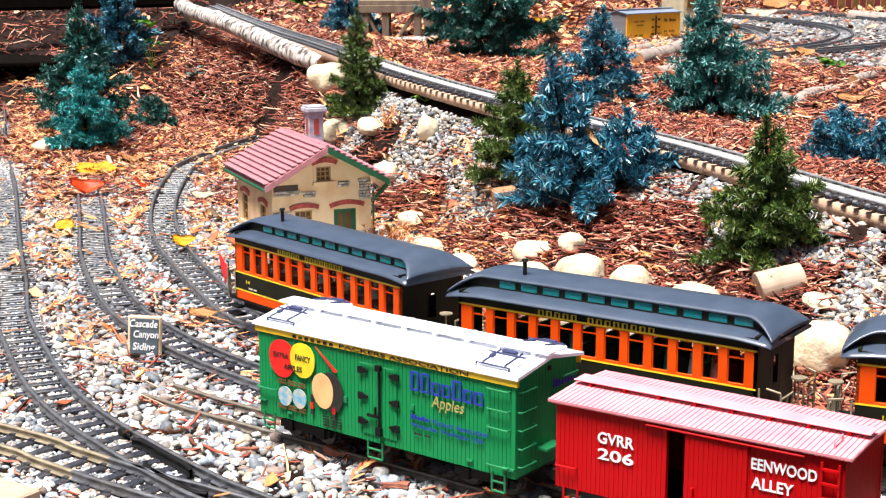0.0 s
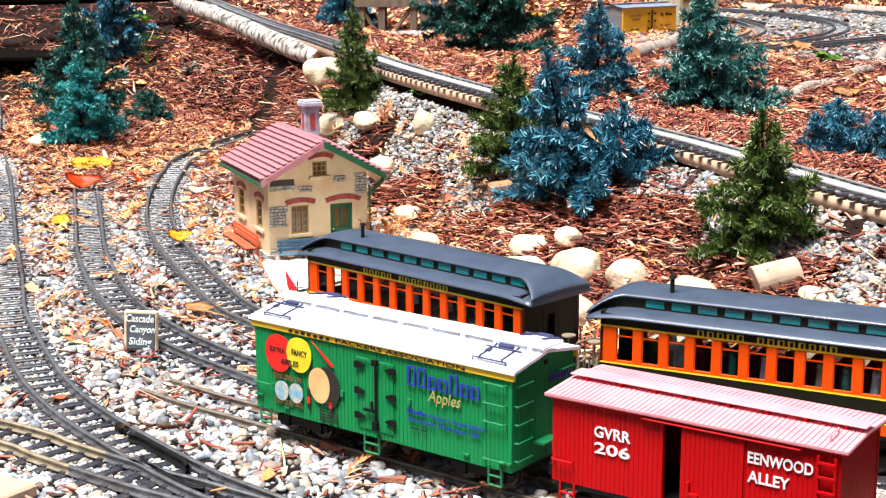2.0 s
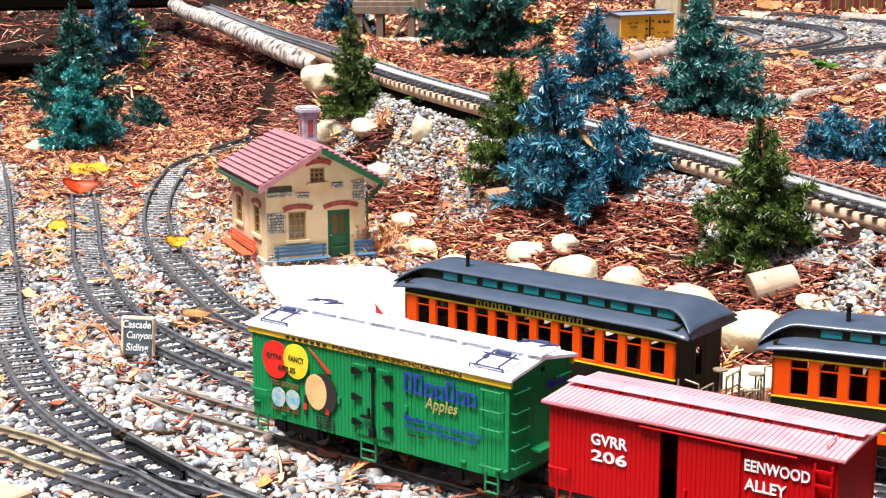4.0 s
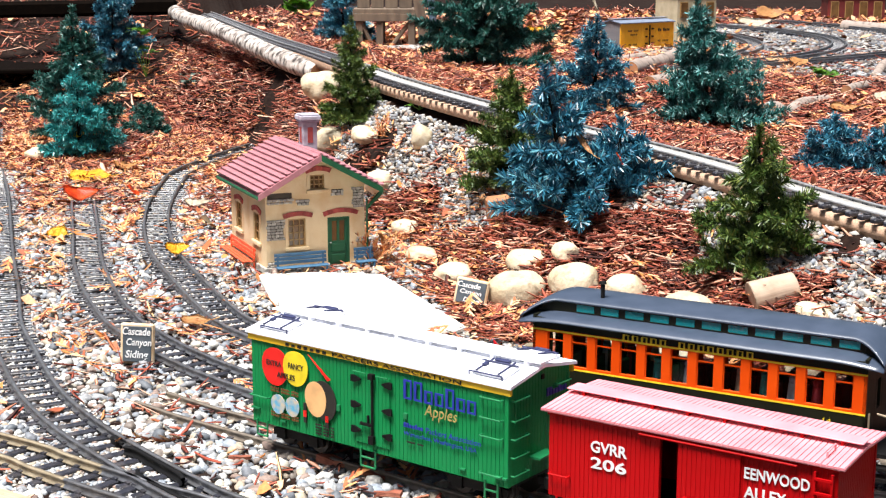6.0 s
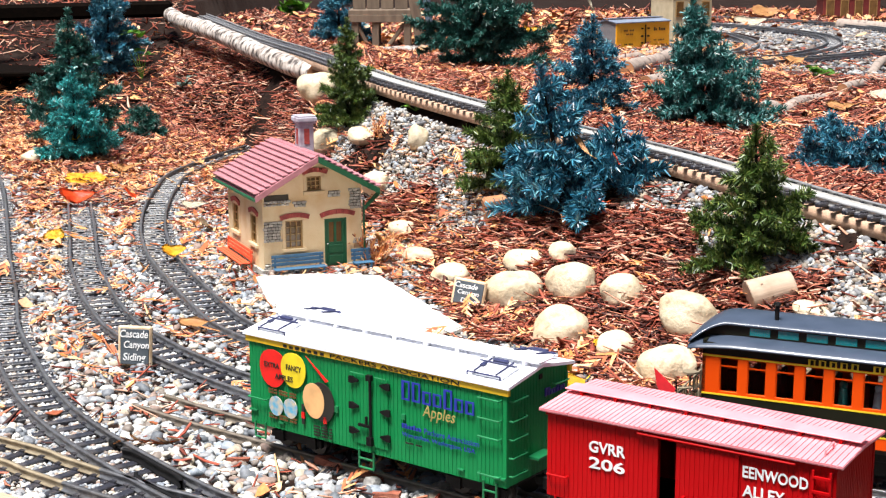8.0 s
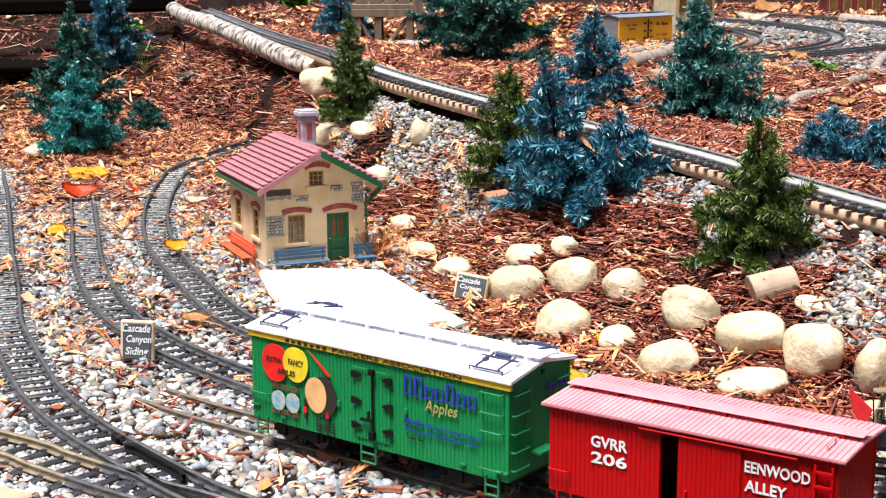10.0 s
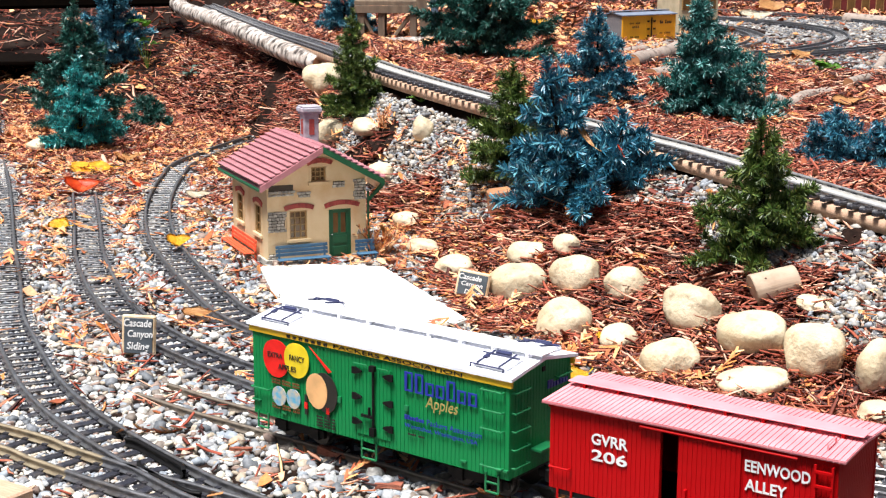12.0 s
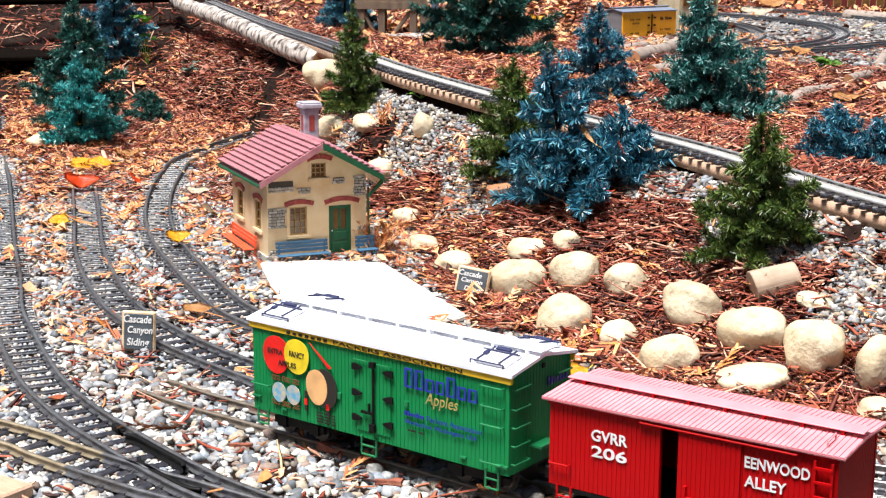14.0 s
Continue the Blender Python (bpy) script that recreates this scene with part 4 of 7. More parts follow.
    for i in range(11):
        x = first_w + ww + (i + 0.12) * pitch - 0.004
        boxes("seat_bench", M_INTERIOR, c, (x, x + 0.004, -0.040, -0.008, 0.047, 0.090), (x, x + 0.004, 0.008, 0.040, 0.047, 0.090))
    rr = random.Random(5)
    for i in (1, 2, 3, 4, 5, 7, 8, 9, 10):
        x = first_w + ww / 2 + i * pitch + rr.uniform(-0.003, 0.003)
        yy = -0.026 if rr.random() < 0.7 else 0.022
        bm = bmesh.new()
        rod(bm, (x, yy, 0.060), (x, yy, 0.094), 0.0068, 0.0040, n=10)
        bmesh.ops.create_icosphere(bm, subdivisions=2, radius=0.0042, matrix=Matrix.Translation((x, yy, 0.0975)))
        part("figurine", bm, M_FIGS[i % 4], c, "plain rounded seated figurine", smooth=True)
    boxes("underframe", M_BLACK, c, (X0, X1, -0.036, 0.036, 0.030, 0.0400), (-0.07, 0.05, -0.028, 0.028, 0.014, 0.030), bevel=0.001)

    # lower roof deck, clerestory with teal lights, upper roof bending down at both ends
    xa, xb = -0.195, 0.173
    xs = [xa + (xb - xa) * i / 40 for i in range(41)]
    low = [(-0.0520, 0.1268), (-0.0520, 0.1280), (-0.0485, 0.1302), (-0.043, 0.1320), (-0.036, 0.1333), (-0.029, 0.1342), (0.029, 0.1342), (0.036, 0.1333), (0.043, 0.1320), (0.0485, 0.1302), (0.0520, 0.1280), (0.0520, 0.1268)]
    coach_roof_strip(low, xs, lambda x, y, z: 0.0042 * max(0.0, 1 - min(x - xa, xb - x) / 0.05) ** 2, M_COACHROOF, "lower_roof", c)
    boxes("clerestory_wall", M_COACHGREEN, c, (-0.172, 0.150, -0.0280, 0.0280, 0.1335, 0.1452))

    def bend(x, y, z):
        d = min(x - xa, xb - x)
        u = max(0.0, 1 - d / 0.034)
        return 0.0168 * u ** 1.9

    def widen(x):
        return 1 + 0.60 * max(0.0, 1 - min(x - xa, xb - x) / 0.034) ** 1.6
    up = [(-0.0310, 0.1445)] + [(-0.0315 * math.cos(math.pi * i / 12), 0.1456 + 0.0050 * math.sin(math.pi * i / 12)) for i in range(13)] + [(0.0310, 0.1445)]
    xs2 = [xa + 0.036 * i / 10 for i in range(10)] + [xa + 0.036 + (xb - xa - 0.072) * i / 20 for i in range(20)] + [xb - 0.036 + 0.036 * i / 10 for i in range(11)]
    coach_roof_strip(up, xs2, bend, M_COACHROOF, "upper_roof", c, widen)
    for x, s in ((-0.172, -1), (0.150, 1)):
        bm = bmesh.new()
        xe = x + s * 0.013
        prism(bm, [(x, 0.1325), (xe, 0.1315), (xe, 0.1345), (x + s * 0.006, 0.1395), (x, 0.1420)], -0.0275, 0.0275)
        part("clerestory_end", bm, M_COACHGREEN, c)
    for side in (-1, 1):
        for i in range(11):
            a = -0.1409 + i * 0.0267
            y = side * 0.0283
            lt = boxes("clerestory_light", M_TEAL, c, (a, a + 0.0192, min(y, y + side * 0.0006), max(y, y + side * 0.0006), 0.1358, 0.1432), label="teal clerestory light")
            boxes("light_frame", M_COACHGREEN, lt, (a - 0.001, a + 0.0202, min(y, y + side * 0.0012), max(y, y + side * 0.0012), 0.1432, 0.1442), (a - 0.001, a + 0.0202, min(y, y + side * 0.0012), max(y, y + side * 0.0012), 0.1348, 0.1358))
    bm = bmesh.new()
    rod(bm, (-0.119, -0.014, 0.150), (-0.119, -0.014, 0.1645), 0.0022, n=12)
    rod(bm, (-0.119, -0.014, 0.1645), (-0.119, -0.014, 0.1670), 0.0040, 0.0030, n=12)
    part("stove_pipe", bm, M_BLACK, c)
    for x in (-0.130, 0.107):
        truck(c, x)
    if first:
        # marker flag and gold gate at the rear of the last coach
        bm = bmesh.new()
        prism(bm, [(-0.2080, 0.078), (-0.2300, 0.097), (-0.2270, 0.080), (-0.2160, 0.055)], -0.0415, -0.0405)
        part("marker_flag", bm, M_FLAG, c, "small red cloth marker flag")
        rods("flag_staff", M_BLACK, c, ((-0.205, -0.041, 0.044), (-0.208, -0.041, 0.088)), r=0.0008)
        for i in range(5):
            rods("gate_bar", M_RAILB, c, ((-0.205, -0.040 + i * 0.02, 0.044), (-0.205, -0.040 + i * 0.02, 0.076)), r=0.0009)
        rods("gate_rail", M_RAILB, c, ((-0.205, -0.042, 0.076), (-0.205, 0.042, 0.076)), ((-0.205, -0.042, 0.062), (-0.205, 0.042, 0.062)), ((-0.205, -0.042, 0.050), (-0.205, 0.042, 0.050)), r=0.0010)
    return c


COACHES = [passenger_coach(True), passenger_coach(False)]
COACHES.append(copy_thing(COACHES[1], pose(3, 0, 0)))


# ---- the station house ----
M_BRICK = material("red_brick", (0.42, 0.075, 0.06), (0.33, 0.05, 0.045), 120, 0.7, bump=0.3, island=0.2)
M_STONE = material("grey_stone", (0.50, 0.47, 0.42), (0.36, 0.33, 0.29), 120, 0.75, bump=0.4, island=0.25)
M_JOINT = material("dark_mortar", (0.07, 0.055, 0.04), None, 120, 0.8)
M_AMBER = material("amber_window_pane", (0.16, 0.085, 0.03), (0.10, 0.05, 0.02), 40, 0.15, spec=0.6)
M_CHIM = material("chimney_stone", (0.46, 0.44, 0.50), (0.30, 0.28, 0.34), 90, 0.75, bump=0.3, dirt=(0.35, 0.08, 0.08), dirt_scale=40)
M_SASH = material("ochre_sash", (0.42, 0.25, 0.09), None, 60, 0.6)
M_BENCHR = material("red_bench_paint", (0.78, 0.11, 0.04), (0.66, 0.08, 0.03), 60, 0.5)
M_BENCHB = material("blue_bench_paint", (0.05, 0.14, 0.24), (0.035, 0.10, 0.18), 60, 0.5)

H_POSE = pose(-0.2816, 2.2634, 0.0, 0, 0, math.degrees(0.4089))
HW, HD, HE = 0.169, 0.208, 0.128


def station_house():
    h = thing("station_house", H_POSE, "cream stucco model railway station with a rosy tiled roof", "model house")
    ax, az, half, sl = 0.0875, 0.187, 0.1045, 0.55
    t = 0.006
    eave = az - half * sl
    # front gable wall with true openings, made of strips round them
    openings = [(0.0371, 0.0666, 0.0414, 0.0876), (0.0748, 0.0997, 0.1337, 0.1575), (0.1043, 0.1425, 0.0060, 0.0860)]

    def gable(y0, y1, holes, name):
        bm = bmesh.new()
        xs = sorted({0.0, HW, ax, *[v for o in holes for v in o[:2]]})
        for a, b in zip(xs, xs[1:]):
            zs = [0.0]
            for o in sorted(holes, key=lambda o: o[2]):
                if o[0] <= a + 1e-6 and o[1] >= b - 1e-6:
                    zs += [o[2], o[3]]
            ta, tb = az - 0.002 - abs(a - ax) * sl, az - 0.002 - abs(b - ax) * sl
            for i in range(0, len(zs), 2):
                z0 = zs[i]
                if i + 1 < len(zs):
                    prism(bm, [(a, z0), (b, z0), (b, zs[i + 1]), (a, zs[i + 1])], y0, y1)
                else:
                    prism(bm, [(a, z0), (b, z0), (b, tb), (a, ta)], y0, y1)
        bmesh.ops.remove_doubles(bm, verts=bm.verts[:], dist=1e-5)
        return part(name, bm, M_STUCCO, h)
    gable(0, t, openings, "front_wall")
    gable(HD - t, HD, [], "back_wall")
    side = [(0.1390, 0.1760, 0.0490, 0.0940), (0.0330, 0.0680, 0.0460, 0.0920)]
    bm = bmesh.new()
    ys = sorted({t, HD - t, *[v for o in side for v in o[:2]]})
    for a, b in zip(ys, ys[1:]):
        o = [o for o in side if o[0] <= a + 1e-6 and o[1] >= b - 1e-6]
        if o:
            box(bm, 0, t, a, b, 0, o[0][2])
            box(bm, 0, t, a, b, o[0][3], HE)
        else:
            box(bm, 0, t, a, b, 0, HE)
    part("side_wall", bm, M_STUCCO, h)
    boxes("side_wall", M_STUCCO, h, (HW - t, HW, t, HD - t, 0, HE))
    # plinth and corner stones
    boxes("plinth", M_STONE, h, (-0.004, 0.103, -0.004, 0.0, 0, 0.010), (0.1440, HW + 0.004, -0.004, 0.0, 0, 0.010), (-0.004, 0.0, 0.0, HD, 0, 0.010), bevel=0.0008)

    def window(x0, x1, z0, z1, depth, nx, nz, rot=None):
        w = new("window")
        w.parent = h
        w.matrix_local = rot or pose(0, 0, 0)
        fr = 0.0022
        boxes("window_frame", M_SASH, w, (x0, x0 + fr, depth - 0.001, depth + 0.002, z0, z1), (x1 - fr, x1, depth - 0.001, depth + 0.002, z0, z1), (x0, x1, depth - 0.001, depth + 0.002, z0, z0 + fr), (x0, x1, depth - 0.001, depth + 0.002, z1 - fr, z1))
        for i in range(1, nx):
            x = x0 + (x1 - x0) * i / nx
            boxes("muntin", M_SASH, w, (x - 0.0007, x + 0.0007, depth - 0.0005, depth + 0.002, z0, z1))
        for i in range(1, nz):
            z = z0 + (z1 - z0) * i / nz
            boxes("muntin", M_SASH, w, (x0, x1, depth - 0.0004, depth + 0.002, z - 0.0007, z + 0.0007))
        boxes("pane", M_AMBER, w, (x0, x1, depth + 0.0021, depth + 0.0031, z0, z1))
        boxes("window_sill", M_STUCCO, w, (x0 - 0.006, x1 + 0.006, -0.004, 0.001, z0 - 0.006, z0), bevel=0.0008)
        # raised surround
        boxes("surround", M_STUCCO, w, (x0 - 0.005, x0, -0.0014, 0.0005, z0, z1))
        boxes("surround", M_STUCCO, w, (x1, x1 + 0.005, -0.0014, 0.0005, z0, z1))
        return w

    def arch(x0, x1, z, rise, n, rot=None):
        """An arch of single bricks over an opening."""
        a = new("brick_arch")
        a.parent = h
        a.matrix_local = rot or pose(0, 0, 0)
        m = (x0 + x1) / 2
        hw = (x1 - x0) / 2
        R = (hw * hw + rise * rise) / (2 * rise)
        ang = math.asin(hw / R)
        for i in range(n):
            u = -ang + 2 * ang * (i + 0.5) / n
            da = ang / n * 0.86
            r0, r1 = R, R + 0.0075
            bm = bmesh.new()
            cz = z + rise - R
            prism(bm, [(m + r0 * math.sin(u - da), cz + r0 * math.cos(u - da)), (m + r0 * math.sin(u + da), cz + r0 * math.cos(u + da)), (m + r1 * math.sin(u + da), cz + r1 * math.cos(u + da)), (m + r1 * math.sin(u - da), cz + r1 * math.cos(u - da))], -0.0022, 0.0003)
            part("brick", bm, M_BRICK, a)
    window(*openings[0], 0.002, 3, 4)
    window(*openings[1], 0.002, 3, 3)
    arch(0.0300, 0.0770, 0.0885, 0.0040, 13)
    arch(0.0985, 0.1555, 0.0880, 0.0055, 15)
    arch(0.0690, 0.1090, 0.1600, 0.0045, 12)
    left_turn = Matrix(((0, 1, 0, 0), (-1, 0, 0, 0), (0, 0, 1, 0), (0, 0, 0, 1)))
    for y0, y1, z0, z1 in side:
        window(-y1, -y0, z0, z1, 0.002, 2, 3, left_turn)
        arch(-y1 - 0.006, -y0 + 0.006, z1 + 0.001, 0.005, 9, left_turn)
    # the door: frame, leaf with two lights, knob and step
    d = new("door")
    d.parent = h
    x0, x1, z0, z1 = openings[2]
    boxes("door_frame", M_DGREEN, d, (x0, x0 + 0.003, 0.0, 0.004, z0, z1), (x1 - 0.003, x1, 0.0, 0.004, z0, z1), (x0, x1, 0.0, 0.004, z1 - 0.003, z1))
    xm = (x0 + x1) / 2
    boxes("leaf", M_DGREEN, d, (x0 + 0.003, x1 - 0.003, 0.002, 0.005, z0, 0.046), (x0 + 0.003, x0 + 0.008, 0.002, 0.005, 0.046, z1 - 0.003), (x1 - 0.008, x1 - 0.003, 0.002, 0.005, 0.046, z1 - 0.003), (xm - 0.002, xm + 0.002, 0.002, 0.005, 0.046, z1 - 0.003), (x0 + 0.003, x1 - 0.003, 0.002, 0.005, 0.0795, z1 - 0.003))
    boxes("door_panel", M_DGREEN, d, (x0 + 0.007, x1 - 0.007, 0.0008, 0.002, 0.028, 0.042), (x0 + 0.007, x1 - 0.007, 0.0008, 0.002, 0.010, 0.024), bevel=0.0006)
    boxes("door_light", M_AMBER, d, (x0 + 0.008, xm - 0.002, 0.004, 0.005, 0.046, 0.0795), (xm + 0.002, x1 - 0.008, 0.004, 0.005, 0.046, 0.0795))
    bm = bmesh.new()
    bmesh.ops.create_icosphere(bm, subdivisions=1, radius=0.0012, matrix=Matrix.Translation((x0 + 0.0055, 0.0005, 0.044)))
    part("knob", bm, M_TEXTW, d)
    boxes("door_step", M_STONE, d, (x0 - 0.004, x1 + 0.004, -0.006, 0.004, 0.0, 0.006), bevel=0.0008)
    # patches where the stucco has fallen from the stonework
    rr = random.Random(9)
    for x0, x1, z0, z1, sk in ((0.001, 0.0300, 0.0545, 0.0880, 0), (0.002, 0.045, 0.1130, 0.1420, 1), (0.1110, 0.1320, 0.1220, 0.1330, 0), (0.052, 0.0735, 0.1090, 0.1190, 0), (0.1480, 0.1680, 0.1000, 0.1340, 0), (0.1540, 0.1685, 0.0420, 0.0500, 0), (0.001, 0.012, 0.004, 0.020, 0)):
        p = new("bare_stonework")
        p.parent = h
        boxes("mortar", M_JOINT, p, (x0 + 0.001, x1 - 0.001, -0.0006, 0.0006, z0 + 0.001 + 0.006 * sk, z1 - 0.001 - 0.01 * sk))
        z = z0
        while z < z1 - 0.002:
            hh = rr.uniform(0.0042, 0.0056)
            x = x0 + rr.uniform(-0.002, 0.002) + (sk * (z - z0) * 0.5)
            while x < x1 - 0.002 and (not sk or z < az - 0.022 - (ax - x) * sl * 0.95):
                w = rr.uniform(0.005, 0.0095)
                bm = bmesh.new()
                box(bm, max(x, 0.0), min(x + w - 0.0008, x1 + 0.002, HW), -0.0022 - rr.uniform(0, 0.0008), 0.0, z, min(z + hh - 0.0008, z1 + 0.001), bevel=0.0007)
                part("stone", bm, M_STONE, p)
                x += w
            z += hh
    # roof: boards, tiles one by one on the near slope, green barge boards
    sb = math.hypot(1, sl)
    for s in (-1, 1):
        bm = bmesh.new()
        e = ax + s * half
        prism(bm, [(ax, az + 0.004), (ax, az - 0.002), (e, eave - 0.002), (e, eave + 0.002)], -0.021, HD + 0.022)
        part("roof_deck", bm, M_DGREEN if s > 0 else M_TILE, h)
    rf = new("tiled_roof")
    rf.parent = h
    tagged(rf, "rosy tiled roof with dark course lines")
    nc, nt = 11, 22
    ln = half * sb
    bm = bmesh.new()
    cl, tw = ln / nc, (HD + 0.044) / nt
    pts = [(-tw / 2, 0.0012), (-tw * 0.25, 0.0036), (tw * 0.1, 0.0036), (tw * 0.34, 0.0018), (tw / 2, 0.0012), (tw / 2, -0.0004), (-tw / 2, -0.0004)]
    va = [bm.verts.new((cl * 0.53, y, z + 0.0044)) for y, z in pts]
    vb = [bm.verts.new((-cl * 0.52, y, z - 0.0006)) for y, z in pts]
    bm.faces.new(va)
    bm.faces.new(vb[::-1])
    for i in range(len(pts)):
        bm.faces.new((va[i], va[(i + 1) % len(pts)], vb[(i + 1) % len(pts)], vb[i]))
    bmesh.ops.recalc_face_normals(bm, faces=bm.faces[:])
    tile = bpy.data.meshes.new("roof_tile")
    bm.to_mesh(tile)
    bm.free()
    tile.materials.append(M_TILE)
    for s in (-1, 1):
        for i in range(nc):
            for j in range(nt):
                d0 = (i + 0.5) * cl
                o = new("roof_tile", tile)
                o.parent = rf
                o.matrix_local = Matrix.Translation((ax + s * d0 / sb, -0.022 + (j + 0.5) * tw, az + 0.0046 - d0 * sl / sb)) @ pose(0, 0, 0, 0, 0, 0 if s > 0 else 180) @ pose(0, 0, 0, 0, math.degrees(math.atan(sl)), 0)
    bm = bmesh.new()
    rod(bm, (ax, -0.024, az + 0.0055), (ax, HD + 0.024, az + 0.0055), 0.0035, n=10)
    part("ridge_cap", bm, M_TILE, rf)
    for s, mat in ((-1, M_TILE), (1, M_DGREEN)):
        bm = bmesh.new()
        e = ax + s * (half + 0.001)
        prism(bm, [(ax, az + 0.006), (ax, az - 0.004), (e, eave - 0.005), (e, eave + 0.005)], -0.0255, -0.0212)
        part("barge_board", bm, mat, h)
    boxes("gutter", M_DGREEN, h, (ax - half - 0.003, ax - half + 0.004, -0.022, HD + 0.022, eave - 0.004, eave + 0.001), bevel=0.001)
    for y in (-0.015, 0.07, 0.15):
        bm = bmesh.new()
        prism(bm, [(HW, 0.098), (HW, 0.104), (HW + 0.024, eave - 0.001), (HW + 0.026, eave - 0.008)], y, y + 0.004)
        part("eave_bracket", bm, M_DGREEN, h)
    rods("down_pipe", M_DGREEN, h, ((HW + 0.003, -0.003, 0.002), (HW + 0.003, -0.003, eave - 0.016)), r=0.0020)
    # chimney
    ch = new("chimney")
    ch.parent = h
    ch.matrix_local = pose(0.108, 0.106, 0)
    boxes("shaft", M_CHIM, ch, (-0.0125, 0.0125, -0.0125, 0.0125, 0.15, 0.232), bevel=0.001)
    boxes("cap", M_CHIM, ch, (-0.0155, 0.0155, -0.0155, 0.0155, 0.232, 0.236), (-0.0175, 0.0175, -0.0175, 0.0175, 0.236, 0.243), (-0.0155, 0.0155, -0.0155, 0.0155, 0.243, 0.246), bevel=0.0008)
    boxes("brick_inset", M_BRICK, ch, (-0.0045, 0.0045, -0.0133, -0.0120, 0.198, 0.224), (-0.0133, -0.0120, -0.0045, 0.0045, 0.198, 0.224))


station_house()


def bench(m, length, mat, label, slats=4):
    b = thing("bench", m, label, "bench", "station benches")
    for i in range(3):
        y = -0.004 - i * 0.006
        boxes("seat_slat", mat, b, (0, length, y - 0.005, y, 0.0125, 0.0142), bevel=0.0004)
    for i in range(3):
        z = 0.0165 + i * 0.0062
        boxes("back_slat", mat, b, (0, length, -0.0018 + 0.0006 * i, 0.0 + 0.0006 * i, z, z + 0.0052), bevel=0.0004)
    for x in (0.004, length - 0.007):
        boxes("leg", mat, b, (x, x + 0.003, -0.021, -0.0185, 0, 0.0125), (x, x + 0.003, -0.002, 0.0006, 0, 0.034))


bench(H_POSE @ pose(0.010, -0.010, 0), 0.088, M_BENCHB, "dull blue slatted bench against the station front")
bench(H_POSE @ pose(0.146, -0.010, 0), 0.034, M_BENCHB, "short dull blue bench beside the green door")
bench(H_POSE @ pose(-0.006, 0.195, 0, 0, 0, -90), 0.150, M_BENCHR, "bright red slatted bench along the station side")

# ---- slab in front of the station ----
bm = bmesh.new()
outline = [(-0.288, 2.214), (-0.20, 2.232), (-0.093, 2.218), (-0.03, 2.06), (0.034, 1.892), (0.02, 1.872), (-0.08, 1.885), (-0.17, 1.872), (-0.25, 2.05)]
vb = [bm.verts.new((x, y, 0.004)) for x, y in outline]
vt = [bm.verts.new((x, y, 0.011)) for x, y in outline]
bm.faces.new(vt)
for i in range(len(outline)):
    bm.faces.new((vb[i], vb[(i + 1) % len(outline)], vt[(i + 1) % len(outline)], vt[i]))
bmesh.ops.recalc_face_normals(bm, faces=bm.faces[:])
bmesh.ops.bevel(bm, geom=[e for e in bm.edges if all(v.co.z > 0.01 for v in e.verts)], offset=0.002, segments=2, affect="EDGES")
tagged(part("stone_slab", bm, M_SLAB), "thin pale stone slab laid before the station", "slab")

# ---- chalkboard signs ----
M_BOARD = material("chalkboard", (0.045, 0.060, 0.075), (0.085, 0.10, 0.115), 50, 0.75)
M_WOODEDGE = material("pale_wood_slice", (0.70, 0.56, 0.38), (0.50, 0.33, 0.18), 80, 0.7, bump=0.3)


def sign(m, w, hgt, lines, label):
    s = thing("sign", m, label, "sign", "chalkboard signs")
    bm = bmesh.new()
    box(bm, -w / 2, w / 2, -0.003, 0.003, 0.0, hgt, bevel=0.002)
    part("wooden_backing", bm, M_WOODEDGE, s)
    boxes("board", M_BOARD, s, (-w / 2 + 0.0034, w / 2 - 0.0034, -0.0042, -0.003, 0.0034, hgt - 0.0034), bevel=0.0006)
    for txt, x, z, ht, ww in lines:
        words(txt, front(x, z, -0.0044), ht, M_TEXTW, s, ww, lean=0.15, bold=0.018)
    rods("stake", M_WOODEDGE, s, ((-w / 4, 0.003, -0.02), (-w / 4, 0.003, 0.01)), ((w / 4, 0.003, -0.02), (w / 4, 0.003, 0.01)), r=0.0014)


sign(pose(-0.381, 1.735, 0.001, -4, 2, -4), 0.0430, 0.0520, [("Cascade", -0.0185, 0.0375, 0.0098, 0.0355), ("Canyon", -0.0135, 0.0215, 0.0118, 0.0320), ("Siding", -0.0145, 0.0055, 0.0125, 0.0290)], "small chalkboard sign on a wood slice beside the siding")
sign(pose(0.041, 2.020, 0.007, -10, 8, -16), 0.0490, 0.0400, [("Cascade", -0.0215, 0.0265, 0.0080, 0.0340), ("Canyon", -0.0165, 0.0155, 0.0085, 0.0320), ("Depot", -0.0100, 0.0040, 0.0085, 0.0290)], "small chalkboard sign leaning by the round stones")


